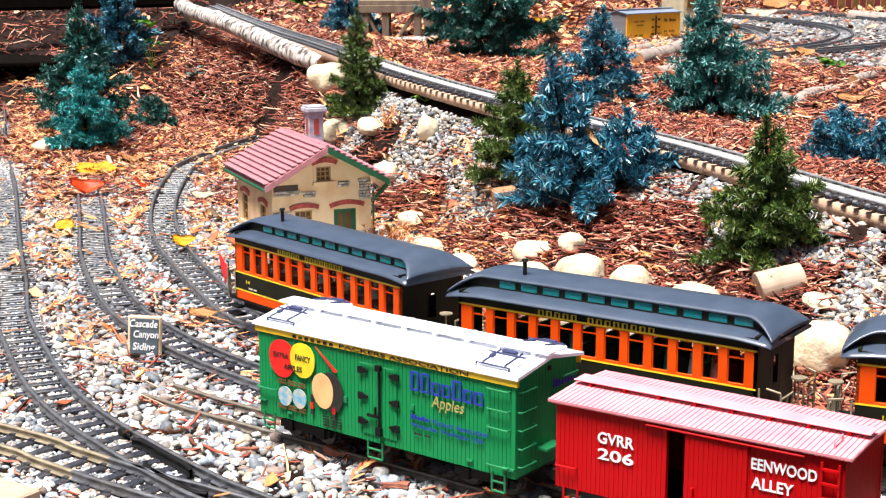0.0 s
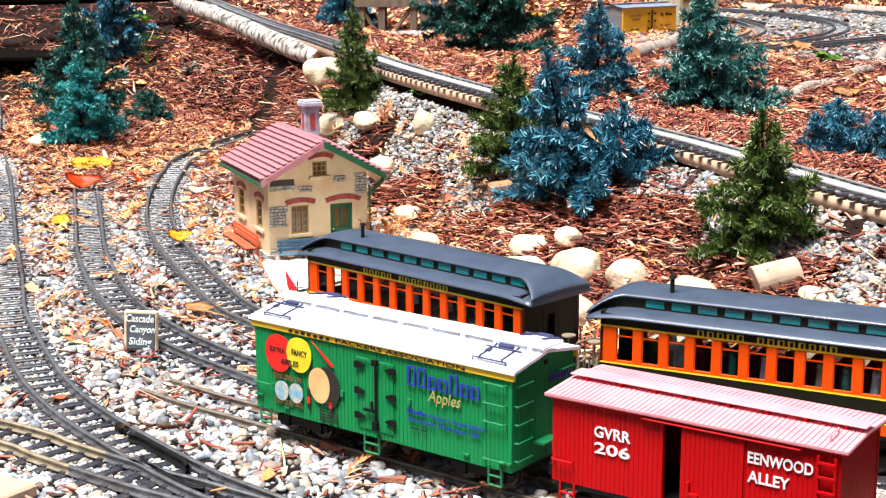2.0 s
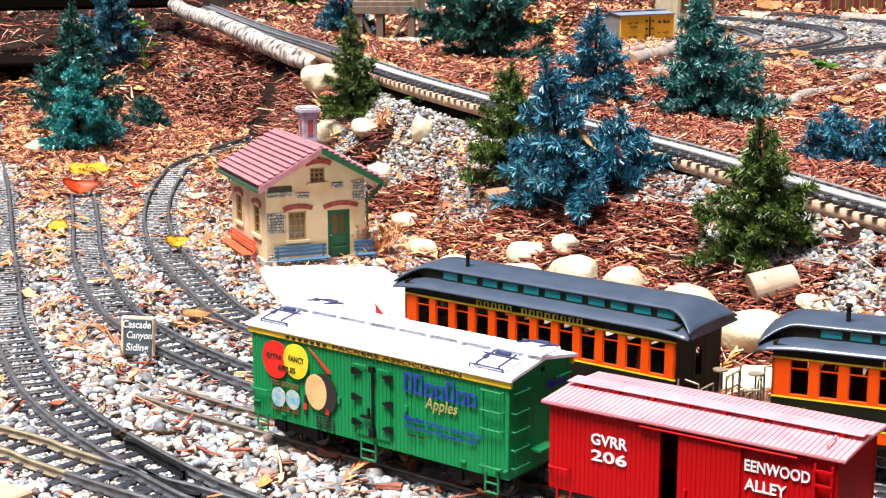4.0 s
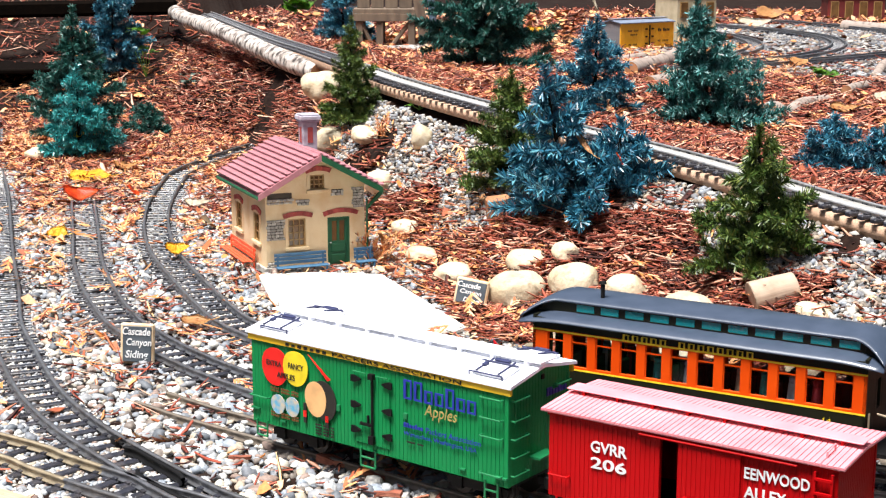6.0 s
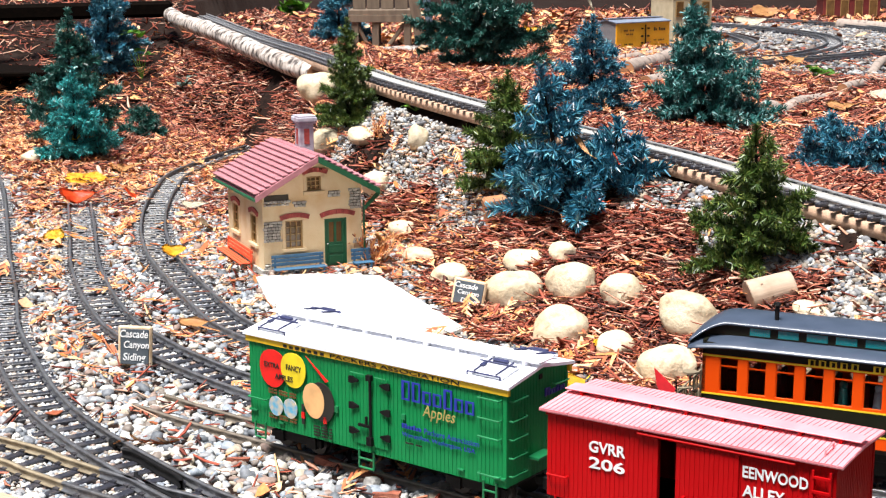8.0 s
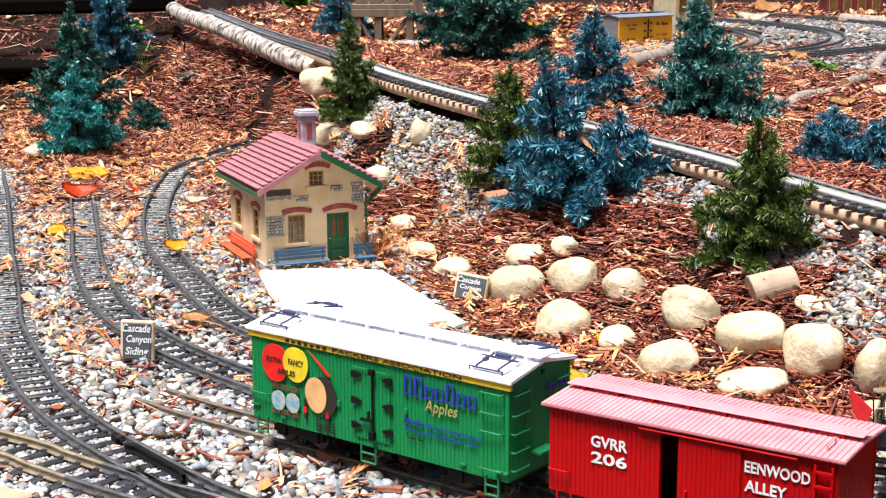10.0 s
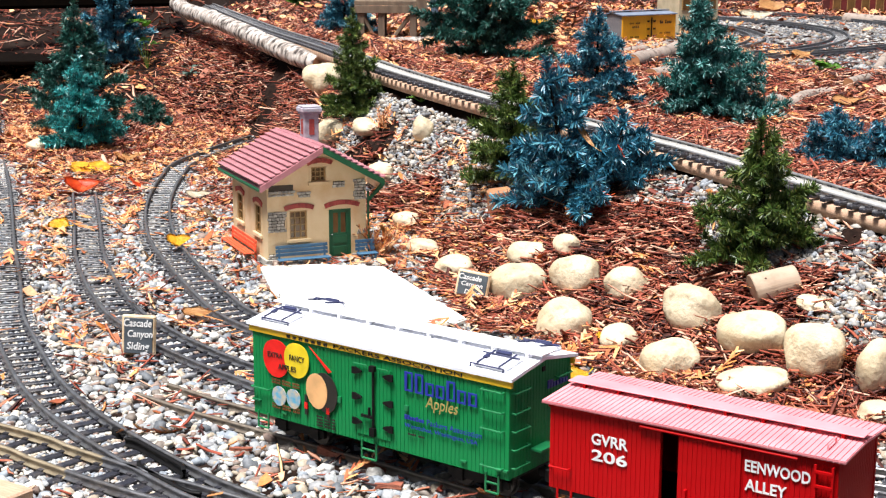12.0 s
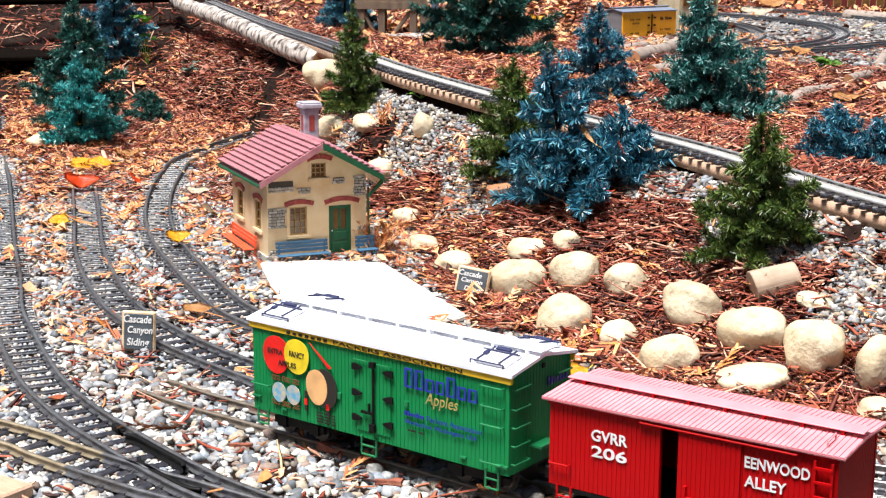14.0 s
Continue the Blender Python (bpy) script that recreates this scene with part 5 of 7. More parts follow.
# ---- round pale stones along the foot of the bank ----
def rock(x, y, r, squash, seed, label, group):
    rr = random.Random(seed)
    bm = bmesh.new()
    bmesh.ops.create_icosphere(bm, subdivisions=4, radius=1.0)
    o = Vector((seed * 3.1, seed * 1.7, seed * 0.9))
    ex, ey = rr.uniform(0.92, 1.05), rr.uniform(0.75, 0.95)
    for v in bm.verts:
        n = noise.noise(v.co * 0.75 + o) * 0.27 + noise.noise(v.co * 1.9 + o) * 0.09 + noise.noise(v.co * 6 + o) * 0.012
        p = v.co.copy()
        # flattened facets as on split cobbles
        p = Vector([math.copysign(abs(c) ** 0.90, c) for c in p])
        p *= (1 + n)
        v.co = Vector((p.x * ex * r, p.y * ey * r, p.z * r * squash))
    ob = part("rock", bm, M_ROCK, None, smooth=True)
    ob.matrix_world = pose(x, y, ground_at(x, y) + r * squash * 0.62, rr.uniform(-12, 12), rr.uniform(-12, 12), rr.uniform(-35, 35))
    return tagged(ob, label, "rock", group)


ROCKS_A = [(0.019, 2.197, 0.0311, 0.64), (0.111, 2.043, 0.0394, 0.84), (0.134, 2.166, 0.0328, 0.60), (0.193, 2.003, 0.0366, 0.83), (0.190, 2.132, 0.0215, 0.90),
           (0.254, 1.923, 0.0293, 0.87), (0.163, 1.847, 0.0396, 0.76), (0.227, 1.768, 0.0271, 0.73), (0.317, 1.774, 0.0380, 0.86), (0.275, 1.663, 0.0358, 0.71),
           (0.378, 1.682, 0.0430, 0.68), (0.361, 1.590, 0.0442, 0.37), (0.435, 1.615, 0.0381, 0.91), (0.465, 1.730, 0.0229, 0.43), (0.492, 1.559, 0.0256, 1.38),
           (0.471, 1.478, 0.0229, 0.67)]
ROCKS_B = [(-0.060, 2.548, 0.0307, 0.58), (-0.031, 2.373, 0.0311, 0.46), (-0.240, 3.062, 0.0365, 0.75), (-0.157, 2.942, 0.0321, 0.55), (-0.038, 2.786, 0.0221, 1.12),
           (-0.120, 2.762, 0.0276, 0.90), (-0.284, 3.447, 0.0476, 0.86), (-0.985, 3.472, 0.0276, 0.62), (0.077, 2.613, 0.0234, 0.56), (0.326, 1.986, 0.0088, 1.00)]
for i, (x, y, r, q) in enumerate(ROCKS_A):
    rock(x, y, r, q, i + 1, "rounded pale cream river stone in the retaining row", "stones edging the bank")
for i, (x, y, r, q) in enumerate(ROCKS_B):
    rock(x, y, r, q, i + 31, "whitish river stone lying on the mulch slope", "stones on the slope")

# ---- logs, stump and wood ----
M_BIRCH = material("birch_bark", (0.66, 0.60, 0.55), (0.34, 0.28, 0.24), 38, 0.75, bump=0.5, dirt=(0.035, 0.025, 0.022), dirt_scale=48, dirt_amount=1.0, dirt_from=0.44)
M_GREYBARK = material("grey_bark", (0.42, 0.35, 0.30), (0.24, 0.18, 0.15), 40, 0.8, bump=0.6, dirt=(0.07, 0.045, 0.035), dirt_scale=40, dirt_amount=0.9)
# timber taken down to near black: shade at the bank top is in its colour
M_SHADEWOOD = material("shade_dark_timber", (0.005, 0.003, 0.002), (0.003, 0.002, 0.0015), 40, 0.9, spec=0.03, bump=0.4)
M_CUT = material("cut_wood", (0.42, 0.20, 0.09), (0.30, 0.13, 0.06), 60, 0.7, bump=0.3)
M_OLDWOOD = material("weathered_timber", (0.20, 0.145, 0.10), (0.12, 0.085, 0.06), 50, 0.8, bump=0.5, stretch=(1, 1, 0.2))
M_BARK = material("stump_bark", (0.48, 0.37, 0.28), (0.32, 0.23, 0.16), 40, 0.8, bump=0.5, dirt=(0.22, 0.14, 0.09), dirt_scale=20)


def log(p, q, r, seed, label, mat=None, bow=0.01, name="birch_log", knots=3):
    """A round log with knots and slight bends, and cut ends of their own colour."""
    p, q = Vector(p), Vector(q)
    rr = random.Random(seed)
    d = (q - p)
    n = max(8, int(d.length / 0.02))
    side = d.cross(Vector((0, 0, 1))).normalized()
    upv = side.cross(d).normalized()
    bm = bmesh.new()
    rings = []
    ks = [(rr.uniform(0.1, 0.9), rr.uniform(0, 6.28)) for _ in range(knots)]
    for i in range(n + 1):
        t = i / n
        c = p + d * t + side * bow * math.sin(t * 5 + seed) + upv * bow * 0.4 * math.sin(t * 8 + seed * 2)
        ring = []
        for k in range(18):
            a = 2 * math.pi * k / 18
            b = sum(0.2 * math.exp(-((t - kt) * d.length / 0.02) ** 2 - (math.remainder(a - ka, 6.28) / 0.7) ** 2) for kt, ka in ks)
            rad = r * (1 + b + 0.06 * noise.noise(Vector((t * d.length * 9 + seed, math.cos(a), math.sin(a)))))
            ring.append(bm.verts.new(c + (side * math.cos(a) + upv * math.sin(a)) * rad))
        rings.append(ring)
    for a, b in zip(rings, rings[1:]):
        for k in range(18):
            bm.faces.new((a[k], a[(k + 1) % 18], b[(k + 1) % 18], b[k]))
    bmesh.ops.recalc_face_normals(bm, faces=bm.faces[:])
    lg = tagged(new(name), label, "log", "logs on the layout")
    part("bark", bm, mat or M_BIRCH, lg, smooth=True)
    for e, s in ((0, -1), (1, 1)):
        c = p + d * e + side * bow * math.sin(e * 5 + seed) + upv * bow * 0.4 * math.sin(e * 8 + seed * 2)
        bm = bmesh.new()
        rod(bm, c - d.normalized() * s * 0.004, c + d.normalized() * s * 0.0012, r * 0.97, n=18)
        part("cut_end", bm, M_CUT, lg, "reddish brown sawn end")
    return lg


log((-0.325, 3.66, 0.222), (-1.06, 5.60, 0.315), 0.027, 2, "long white birch log lying along the upper track", bow=0.021, knots=9)
log((0.484, 3.64, 0.222), (0.80, 4.52, 0.232), 0.0225, 4, "grey birch log with a sawn red end", mat=M_GREYBARK)
log((0.506, 3.44, 0.210), (0.74, 3.82, 0.222), 0.0200, 5, "short birch log with a knot hole", mat=M_GREYBARK)
log((0.50, 4.10, 0.218), (0.68, 4.38, 0.222), 0.013, 6, "thin grey log behind the birch logs", bow=0.004, mat=M_GREYBARK)
log((0.93, 3.34, 0.195), (1.32, 4.10, 0.222), 0.013, 7, "crooked grey branch on the mulch", bow=0.02, mat=M_GREYBARK)
log((0.70, 2.985, 0.180), (0.875, 3.27, 0.190), 0.015, 8, "mottled birch branch on the mulch", bow=0.008, mat=M_GREYBARK)
log((0.672, 2.93, 0.190), (0.70, 2.99, 0.190), 0.022, 9, "short stub of white birch", bow=0.0, knots=1, mat=M_GREYBARK)
log((1.64, 5.90, 0.235), (1.95, 5.45, 0.225), 0.026, 10, "grey branch at the far edge of the layout", bow=0.004, mat=M_GREYBARK)
log((-0.170, 4.40, 0.222), (-0.02, 4.52, 0.222), 0.020, 11, "short birch log with a brown sawn end", bow=0.0, knots=1)

# stump slice leaning on the bank, and a split block under the blue tree
bm = bmesh.new()
rod(bm, (-0.030, 0, 0), (0.030, 0, 0), 0.023, 0.021, n=22)
for v in bm.verts:
    v.co *= 1 + 0.05 * noise.noise(v.co * 40)
bmesh.ops.bevel(bm, geom=bm.edges[:], offset=0.0012, segments=1, affect="EDGES")
st = part("wood_slice", bm, M_BARK)
st.matrix_world = pose(0.425, 1.782, 0.083, 8, -14, 6)
tagged(st, "short pale sawn piece of log at the tree's foot", "wood piece")
bm = bmesh.new()
box(bm, -0.021, 0.021, -0.014, 0.014, -0.006, 0.042, bevel=0.004)
bl = part("wood_block", bm, M_CUT)
bl.matrix_world = pose(0.100, 2.392, 0.066, 4, -6, 10)
tagged(bl, "split brown wood block under the blue tree", "wood piece")


# ---- artificial conifers ----
NEEDLES = {
    "blue": pieces_material("blue_tinsel_needles", [(0.010, 0.068, 0.118), (0.020, 0.130, 0.205), (0.043, 0.211, 0.310), (0.006, 0.037, 0.062), (0.031, 0.174, 0.261), (0.149, 0.410, 0.480), (0.015, 0.099, 0.162)], 0.34, 0.0, 80, 0.5),
    "teal": pieces_material("teal_tinsel_needles", [(0.008, 0.142, 0.137), (0.016, 0.222, 0.212), (0.029, 0.343, 0.333), (0.007, 0.081, 0.077), (0.101, 0.564, 0.584), (0.012, 0.172, 0.165)], 0.32, 0.0, 80, 0.7),
    "frost": pieces_material("frosted_green_needles", [(0.009, 0.078, 0.065), (0.016, 0.116, 0.101), (0.031, 0.171, 0.155), (0.217, 0.449, 0.449), (0.006, 0.050, 0.042), (0.022, 0.132, 0.121)], 0.38, 0.0, 80, 0.6),
    "green": pieces_material("green_needles", [(0.031, 0.068, 0.009), (0.057, 0.107, 0.016), (0.106, 0.157, 0.028), (0.018, 0.037, 0.006), (0.165, 0.207, 0.046), (0.043, 0.086, 0.014)], 0.42, 0.0, 80, 0.5),
    "dark": pieces_material("dark_green_needles", [(0.006, 0.053, 0.037), (0.011, 0.078, 0.059), (0.019, 0.116, 0.090), (0.005, 0.031, 0.023), (0.062, 0.202, 0.178)], 0.38, 0.0, 80, 0.5)}
M_TWIG = material("tree_wire", (0.010, 0.008, 0.006), (0.006, 0.005, 0.004), 90, 0.9, spec=0.1)


def conifer(x, y, h, r, kind, seed, label, tiers=9, needle=0.015, per=74, lean=(0, 0), droop=0.15, fill=1.0, taper=0.8):
    """A wire trunk with tiers of bottle-brush branches, each set with single needles."""
    rng = np.random.default_rng(seed)
    base = ground_at(x, y) - 0.004
    tree = thing("conifer_tree", pose(x, y, base, lean[0], lean[1], 0), label, "tree", "artificial conifers")
    bm = bmesh.new()
    rod(bm, (0, 0, 0), (0, 0, h * 0.9), 0.0045 + 0.02 * r, 0.0012, n=8)
    part("trunk", bm, M_TWIG, tree)
    starts, ends, sizes = [], [], []
    for k in range(tiers):
        u = (k + 0.35 + rng.uniform(-0.15, 0.15)) / tiers
        z = h * (0.07 + 0.83 * u)
        reach = r * (1 - u) ** taper + 0.012
        m = max(4, int(round((4.0 + 6.0 * (1 - u)) * fill)))
        a0 = rng.uniform(0, 6.28)
        for i in range(m):
            a = a0 + 6.283 * i / m + rng.normal(0, 0.3)
            L = reach * rng.uniform(0.5, 1.22)
            if rng.random() < 0.09:
                continue
            rise = L * (rng.normal(0.10, 0.16) - droop * (1 - u) + 0.45 * u)
            s = np.array([0, 0, z])
            e = np.array([L * math.cos(a), L * math.sin(a), z + rise])
            starts.append(s), ends.append(e), sizes.append(1.0)
            for q in range(2 if L > 0.045 else 0):
                f = rng.uniform(0.35, 0.75)
                b = a + rng.choice([-1, 1]) * rng.uniform(0.4, 0.8)
                ll = L * rng.uniform(0.28, 0.5)
                s2 = s + (e - s) * f
                starts.append(s2), ends.append(s2 + np.array([ll * math.cos(b), ll * math.sin(b), rng.normal(0.1, 0.25) * ll])), sizes.append(0.9)
    starts.append(np.array([0, 0, h * 0.82])), ends.append(np.array([0.002, 0, h])), sizes.append(0.8)
    starts, ends, sizes = np.array(starts), np.array(ends), np.array(sizes)
    bm = bmesh.new()
    for s, e in zip(starts, ends):
        rod(bm, s, e, 0.0011, 0.0006, n=4)
    part("wire_frame", bm, M_TWIG, tree)
    V = []
    for s, e, sz in zip(starts, ends, sizes):
        d = e - s
        L = np.linalg.norm(d)
        d = d / L
        n = int(1.75 * per * L / 0.06) + 26
        t = rng.uniform(0.06, 1.0, n) ** 0.8
        c = s + d * (L * t)[:, None]
        c[:, 2] += 0.10 * L * t ** 2 * rng.uniform(-0.2, 1.0)
        o1 = np.cross(d, [0.3, 0.2, 0.93])
        o1 /= np.linalg.norm(o1)
        o2 = np.cross(d, o1)
        a = rng.uniform(0, 6.283, n)
        out = np.cos(a)[:, None] * o1 + np.sin(a)[:, None] * o2
        fw = rng.uniform(0.35, 0.95, n)[:, None]
        way = out + d * fw + rng.normal(0, 0.12, (n, 3))
        way /= np.linalg.norm(way, axis=1)[:, None]
        ln = 1.05 * needle * sz * rng.uniform(0.6, 1.25, n)[:, None] * (1 - 0.25 * t[:, None])
        side = np.cross(way, rng.normal(0, 1, (n, 3)))
        side /= np.linalg.norm(side, axis=1)[:, None] + 1e-9
        w = needle * rng.uniform(0.045, 0.085, n)[:, None]
        V.append(np.stack([c - side * w, c + side * w, c + way * ln + side * w * 0.5, c + way * ln - side * w * 0.5], 1).reshape(-1, 3))
    v = np.concatenate(V)
    ob = raw_mesh("crown", v, np.arange(len(v)).reshape(-1, 4), NEEDLES[kind])
    ob.parent = tree
    tagged(ob, kind="stuff")
    return tree


conifer(-0.193, 3.068, 0.235, 0.062, "green", 1, "slim dark green artificial conifer above the station", 13, 0.012, 105)
conifer(0.208, 2.275, 0.245, 0.108, "blue", 2, "bushy blue tinsel artificial conifer with caught leaves", 8, 0.020, 84, lean=(0, -11), fill=0.8, taper=1.05)
conifer(0.287, 2.290, 0.115, 0.080, "blue", 22, "low blue tinsel conifer crowding its taller neighbour", 5, 0.020, 84, fill=0.8)
conifer(0.119, 2.470, 0.205, 0.070, "green", 3, "olive green artificial conifer behind the blue one", 10, 0.014, 105)
conifer(0.318, 2.966, 0.200, 0.080, "blue", 4, "blue artificial conifer beyond the raised track", 9, 0.015)
conifer(0.432, 1.882, 0.192, 0.086, "green", 5, "bright green artificial conifer on the mulch bank", 11, 0.014, 100, lean=(0, -4), taper=1.0)
conifer(0.540, 2.872, 0.262, 0.112, "frost", 6, "frosted blue-green artificial conifer with a bare tip", 11, 0.017, 90, lean=(0, -8), fill=1.2, taper=1.15)
conifer(0.655, 2.374, 0.100, 0.058, "blue", 7, "small blue tinsel conifer at the edge of the mulch", 6, 0.014)
conifer(0.735, 2.363, 0.085, 0.060, "blue", 8, "low blue tinsel conifer in the mulch", 5, 0.014)
conifer(0.118, 3.900, 0.330, 0.182, "dark", 9, "large dark green artificial conifer beyond the track", 10, 0.020, 90)
conifer(-0.888, 3.498, 0.225, 0.088, "teal", 10, "teal tinsel artificial conifer on leaf litter", 9, 0.017, 84)
conifer(-0.950, 3.72, 0.335, 0.120, "dark", 11, "tall dark green artificial conifer on the bank", 11, 0.018, 80)
conifer(-1.17, 5.15, 0.320, 0.145, "blue", 12, "dark blue artificial conifer high on the bank", 9, 0.020)
conifer(-0.325, 4.78, 0.190, 0.105, "blue", 13, "blue artificial conifer behind the raised track", 8, 0.018)
conifer(-0.81, 3.95, 0.095, 0.075, "dark", 14, "low dark green conifer on the leaf-strewn bank", 5, 0.015)


# ---- far things: yellow reefer, buildings, trestle, tunnel mouth ----
M_YCAR = material("amber_yellow_paint", (0.86, 0.42, 0.012), (0.80, 0.37, 0.01), 40, 0.45)
M_GREYROOF = material("blue_grey_roof", (0.20, 0.23, 0.30), (0.15, 0.18, 0.24), 40, 0.5)
M_GREYEND = material("grey_end_paint", (0.19, 0.18, 0.19), (0.14, 0.13, 0.14), 40, 0.6)
M_PALEB = material("pale_beige_wall", (0.52, 0.44, 0.30), (0.42, 0.35, 0.23), 40, 0.8, bump=0.3)
M_DARKRED = material("dark_red_siding", (0.16, 0.015, 0.012), (0.11, 0.01, 0.01), 40, 0.6)
c = thing("boxcar", pose(0.632, 4.66, 0.200, 0, 0, 43) @ Matrix.Diagonal((0.86, 0.86, 0.86, 1)), "amber yellow refrigerator boxcar with a grey roof", "boxcar", "model railway cars")
clad_wall("side_wall", M_YCAR, c, -0.155, 0.155, -0.048, 0.022, 0.120, 0.0092, -1)
clad_wall("side_wall", M_YCAR, c, -0.155, 0.155, 0.048, 0.022, 0.120, 0.0092, 1)
for s in (-1, 1):
    clad_end("end_wall", M_GREYEND, c, s * 0.154, -0.047, 0.047, 0.022, 0.120, 0.130, s, 0.0092)
bm = bmesh.new()
prism(bm, [(-0.053, 0.1200), (-0.053, 0.1235), (0, 0.1345), (0.053, 0.1235), (0.053, 0.1200), (0, 0.131)], -0.160, 0.160, axis="x")
part("roof", bm, M_GREYROOF, c)
boxes("running_board", M_GREYROOF, c, (-0.162, 0.162, -0.012, 0.012, 0.136, 0.138))
boxes("floor_frame", M_BLACK, c, (-0.15, 0.15, -0.035, 0.035, 0.014, 0.022))
boxes("door_bar", M_BLACK, c, (0.006, 0.011, -0.053, -0.050, 0.030, 0.112))
for hz in (0.045, 0.070, 0.098):
    for hx in (-0.015, 0.020):
        boxes("hinge", M_BLACK, c, (hx, hx + 0.012, -0.052, -0.0495, hz - 0.003, hz + 0.003))
letter_bars("car_print", M_TEXTDARK, c, front(0.060, 0.088, -0.0498), 0.070, 0.012, [1, .7, 0, 1, .7, .7, .7], 0.3)
letter_bars("car_print", M_TEXTBROWN, c, front(-0.115, 0.090, -0.0498), 0.060, 0.006, [1, 1, 1, 0, 1, 1, 1], 0.4)
letter_bars("car_print", M_TEXTBROWN, c, front(-0.100, 0.076, -0.0498), 0.040, 0.006, [1, 1, 1, 1], 0.4)
letter_bars("car_print", M_TEXTBROWN, c, front(-0.110, 0.040, -0.0498), 0.050, 0.006, [1, 1, 0, 1, 1, 1], 0.4)
letter_bars("car_print", M_TEXTBROWN, c, front(0.060, 0.050, -0.0498), 0.065, 0.006, [1, 1, 0, 1, 1, 1, 1], 0.4)
truck(c, -0.11)
truck(c, 0.11)


def far_building(m, w, d, hgt, wall, roof, label, cols, rows, pitched=True):
    b = thing("model_building", m, label, "model building", "far model buildings")
    bm = bmesh.new()
    box(bm, -w / 2, w / 2, 0, d, 0, hgt, bevel=0.001)
    part("wall", bm, wall, b)
    bm = bmesh.new()
    if pitched:
        prism(bm, [(-w / 2 - 0.01, hgt), (w / 2 + 0.01, hgt), (0, hgt + w * 0.3)], -0.01, d + 0.01)
    else:
        box(bm, -w / 2 - 0.004, w / 2 + 0.004, -0.004, d + 0.004, hgt, hgt + 0.012)
    part("roof", bm, roof, b)
    for i in range(cols):
        for j in range(rows):
            x = -w / 2 + w * (i + 0.5) / cols
            z = hgt * (j + 0.5) / rows
            ww, hh = w / cols * 0.24, hgt / rows * 0.28
            o = boxes("window", M_SASH, b, (x - ww - 0.003, x + ww + 0.003, -0.003, 0.001, z - hh - 0.003, z + hh + 0.003))
            boxes("pane", M_AMBER, o, (x - ww, x + ww, -0.0045, -0.003, z - hh, z + hh))


far_building(pose(0.884, 5.02, 0.205, 0, 0, 24), 0.16, 0.14, 0.17, M_PALEB, M_GREYROOF, "pale beige model building behind the yellow boxcar", 3, 2, False)
far_building(pose(1.93, 6.75, 0.21, 0, 0, -6), 0.26, 0.20, 0.13, M_DARKRED, M_DGREEN, "dark red model building with a green roof", 4, 1)
M_PIPE = material("blue_grey_pipe", (0.13, 0.19, 0.27), None, 40, 0.5)
tr = thing("wooden_trestle", pose(-0.165, 4.62, 0.205), "weathered brown timber trestle deck on braced posts", "trestle")
for i in range(5):
    boxes("deck_plank", M_OLDWOOD, tr, (-0.115, 0.085, -0.05 + i * 0.04, -0.014 + i * 0.04, 0.128, 0.142), bevel=0.001)
boxes("beam", M_OLDWOOD, tr, (-0.115, 0.085, -0.055, -0.042, 0.104, 0.1275), bevel=0.001)
for x in (-0.030, -0.095, 0.070):
    for y in (-0.05, 0.10):
        boxes("post", M_OLDWOOD, tr, (x - 0.011, x + 0.011, y, y + 0.022, -0.01, 0.104), bevel=0.001)
for a, b in (((-0.012, -0.04, 0.0), (0.062, -0.04, 0.098)), ((-0.040, -0.04, 0.0), (-0.085, -0.04, 0.09))):
    rods("brace", M_OLDWOOD, tr, (a, b), r=0.007)
for i in range(4):
    boxes("parapet_board", M_OLDWOOD, tr, (-0.105 + i * 0.045, -0.065 + i * 0.045, 0.03, 0.04, 0.142, 0.205), bevel=0.001)
bm = bmesh.new()
box(bm, -0.016, 0.016, -0.005, 0.005, -0.01, 0.24, bevel=0.002)
pl = part("leaning_board", bm, M_OLDWOOD)
pl.matrix_world = pose(-0.045, 4.50, 0.205, 0, -9, 4)
tagged(pl, "grey weathered board leaning beside the trestle", "board")
bm = bmesh.new()
rod(bm, (0, 0, 0.0), (0, 0, 0.26), 0.012, n=14)
pp = part("upright_pipe", bm, M_PIPE, smooth=False)
pp.matrix_world = pose(-0.015, 4.60, 0.200, 0, -6, 0)
tagged(pp, "blue-grey upright pipe beside the trestle", "pipe")
tp = thing("tunnel_portal", pose(-1.60, 4.98, 0.0, 0, 0, 16), "timber-framed tunnel mouth over the track, its shade painted near-black", "tunnel", kind="structure")
boxes("post", M_SHADEWOOD, tp, (-0.36, -0.32, 0.0, 0.7, -0.01, 0.105), bevel=0.003)
boxes("post", M_SHADEWOOD, tp, (0.22, 0.26, 0.0, 0.7, -0.01, 0.105), bevel=0.003)
boxes("lintel", M_SHADEWOOD, tp, (-0.38, 0.30, 0.0, 0.7, 0.105, 0.122), bevel=0.004)
# black sheet that stands in for the darkness deep in the tunnel
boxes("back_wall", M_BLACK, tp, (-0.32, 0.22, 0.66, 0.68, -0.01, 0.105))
bm = bmesh.new()
box(bm, -0.50, 0.50, -0.03, 0.03, 0.0, 0.06, bevel=0.012)
be = part("timber_beam", bm, M_SHADEWOOD)
be.matrix_world = pose(-1.50, 5.45, 0.285, 0, -1, 8)
tagged(be, "long brown timber edging the top of the bank, darkened for its shade", "timber")

# ---- the far loops of track ----
def far_loop(pts, label):
    line = spline(pts, 0.02)
    z = ground_z(line[:, 0], line[:, 1])
    railway_track(np.column_stack([line, z + 0.004]), label, pitch=0.034)


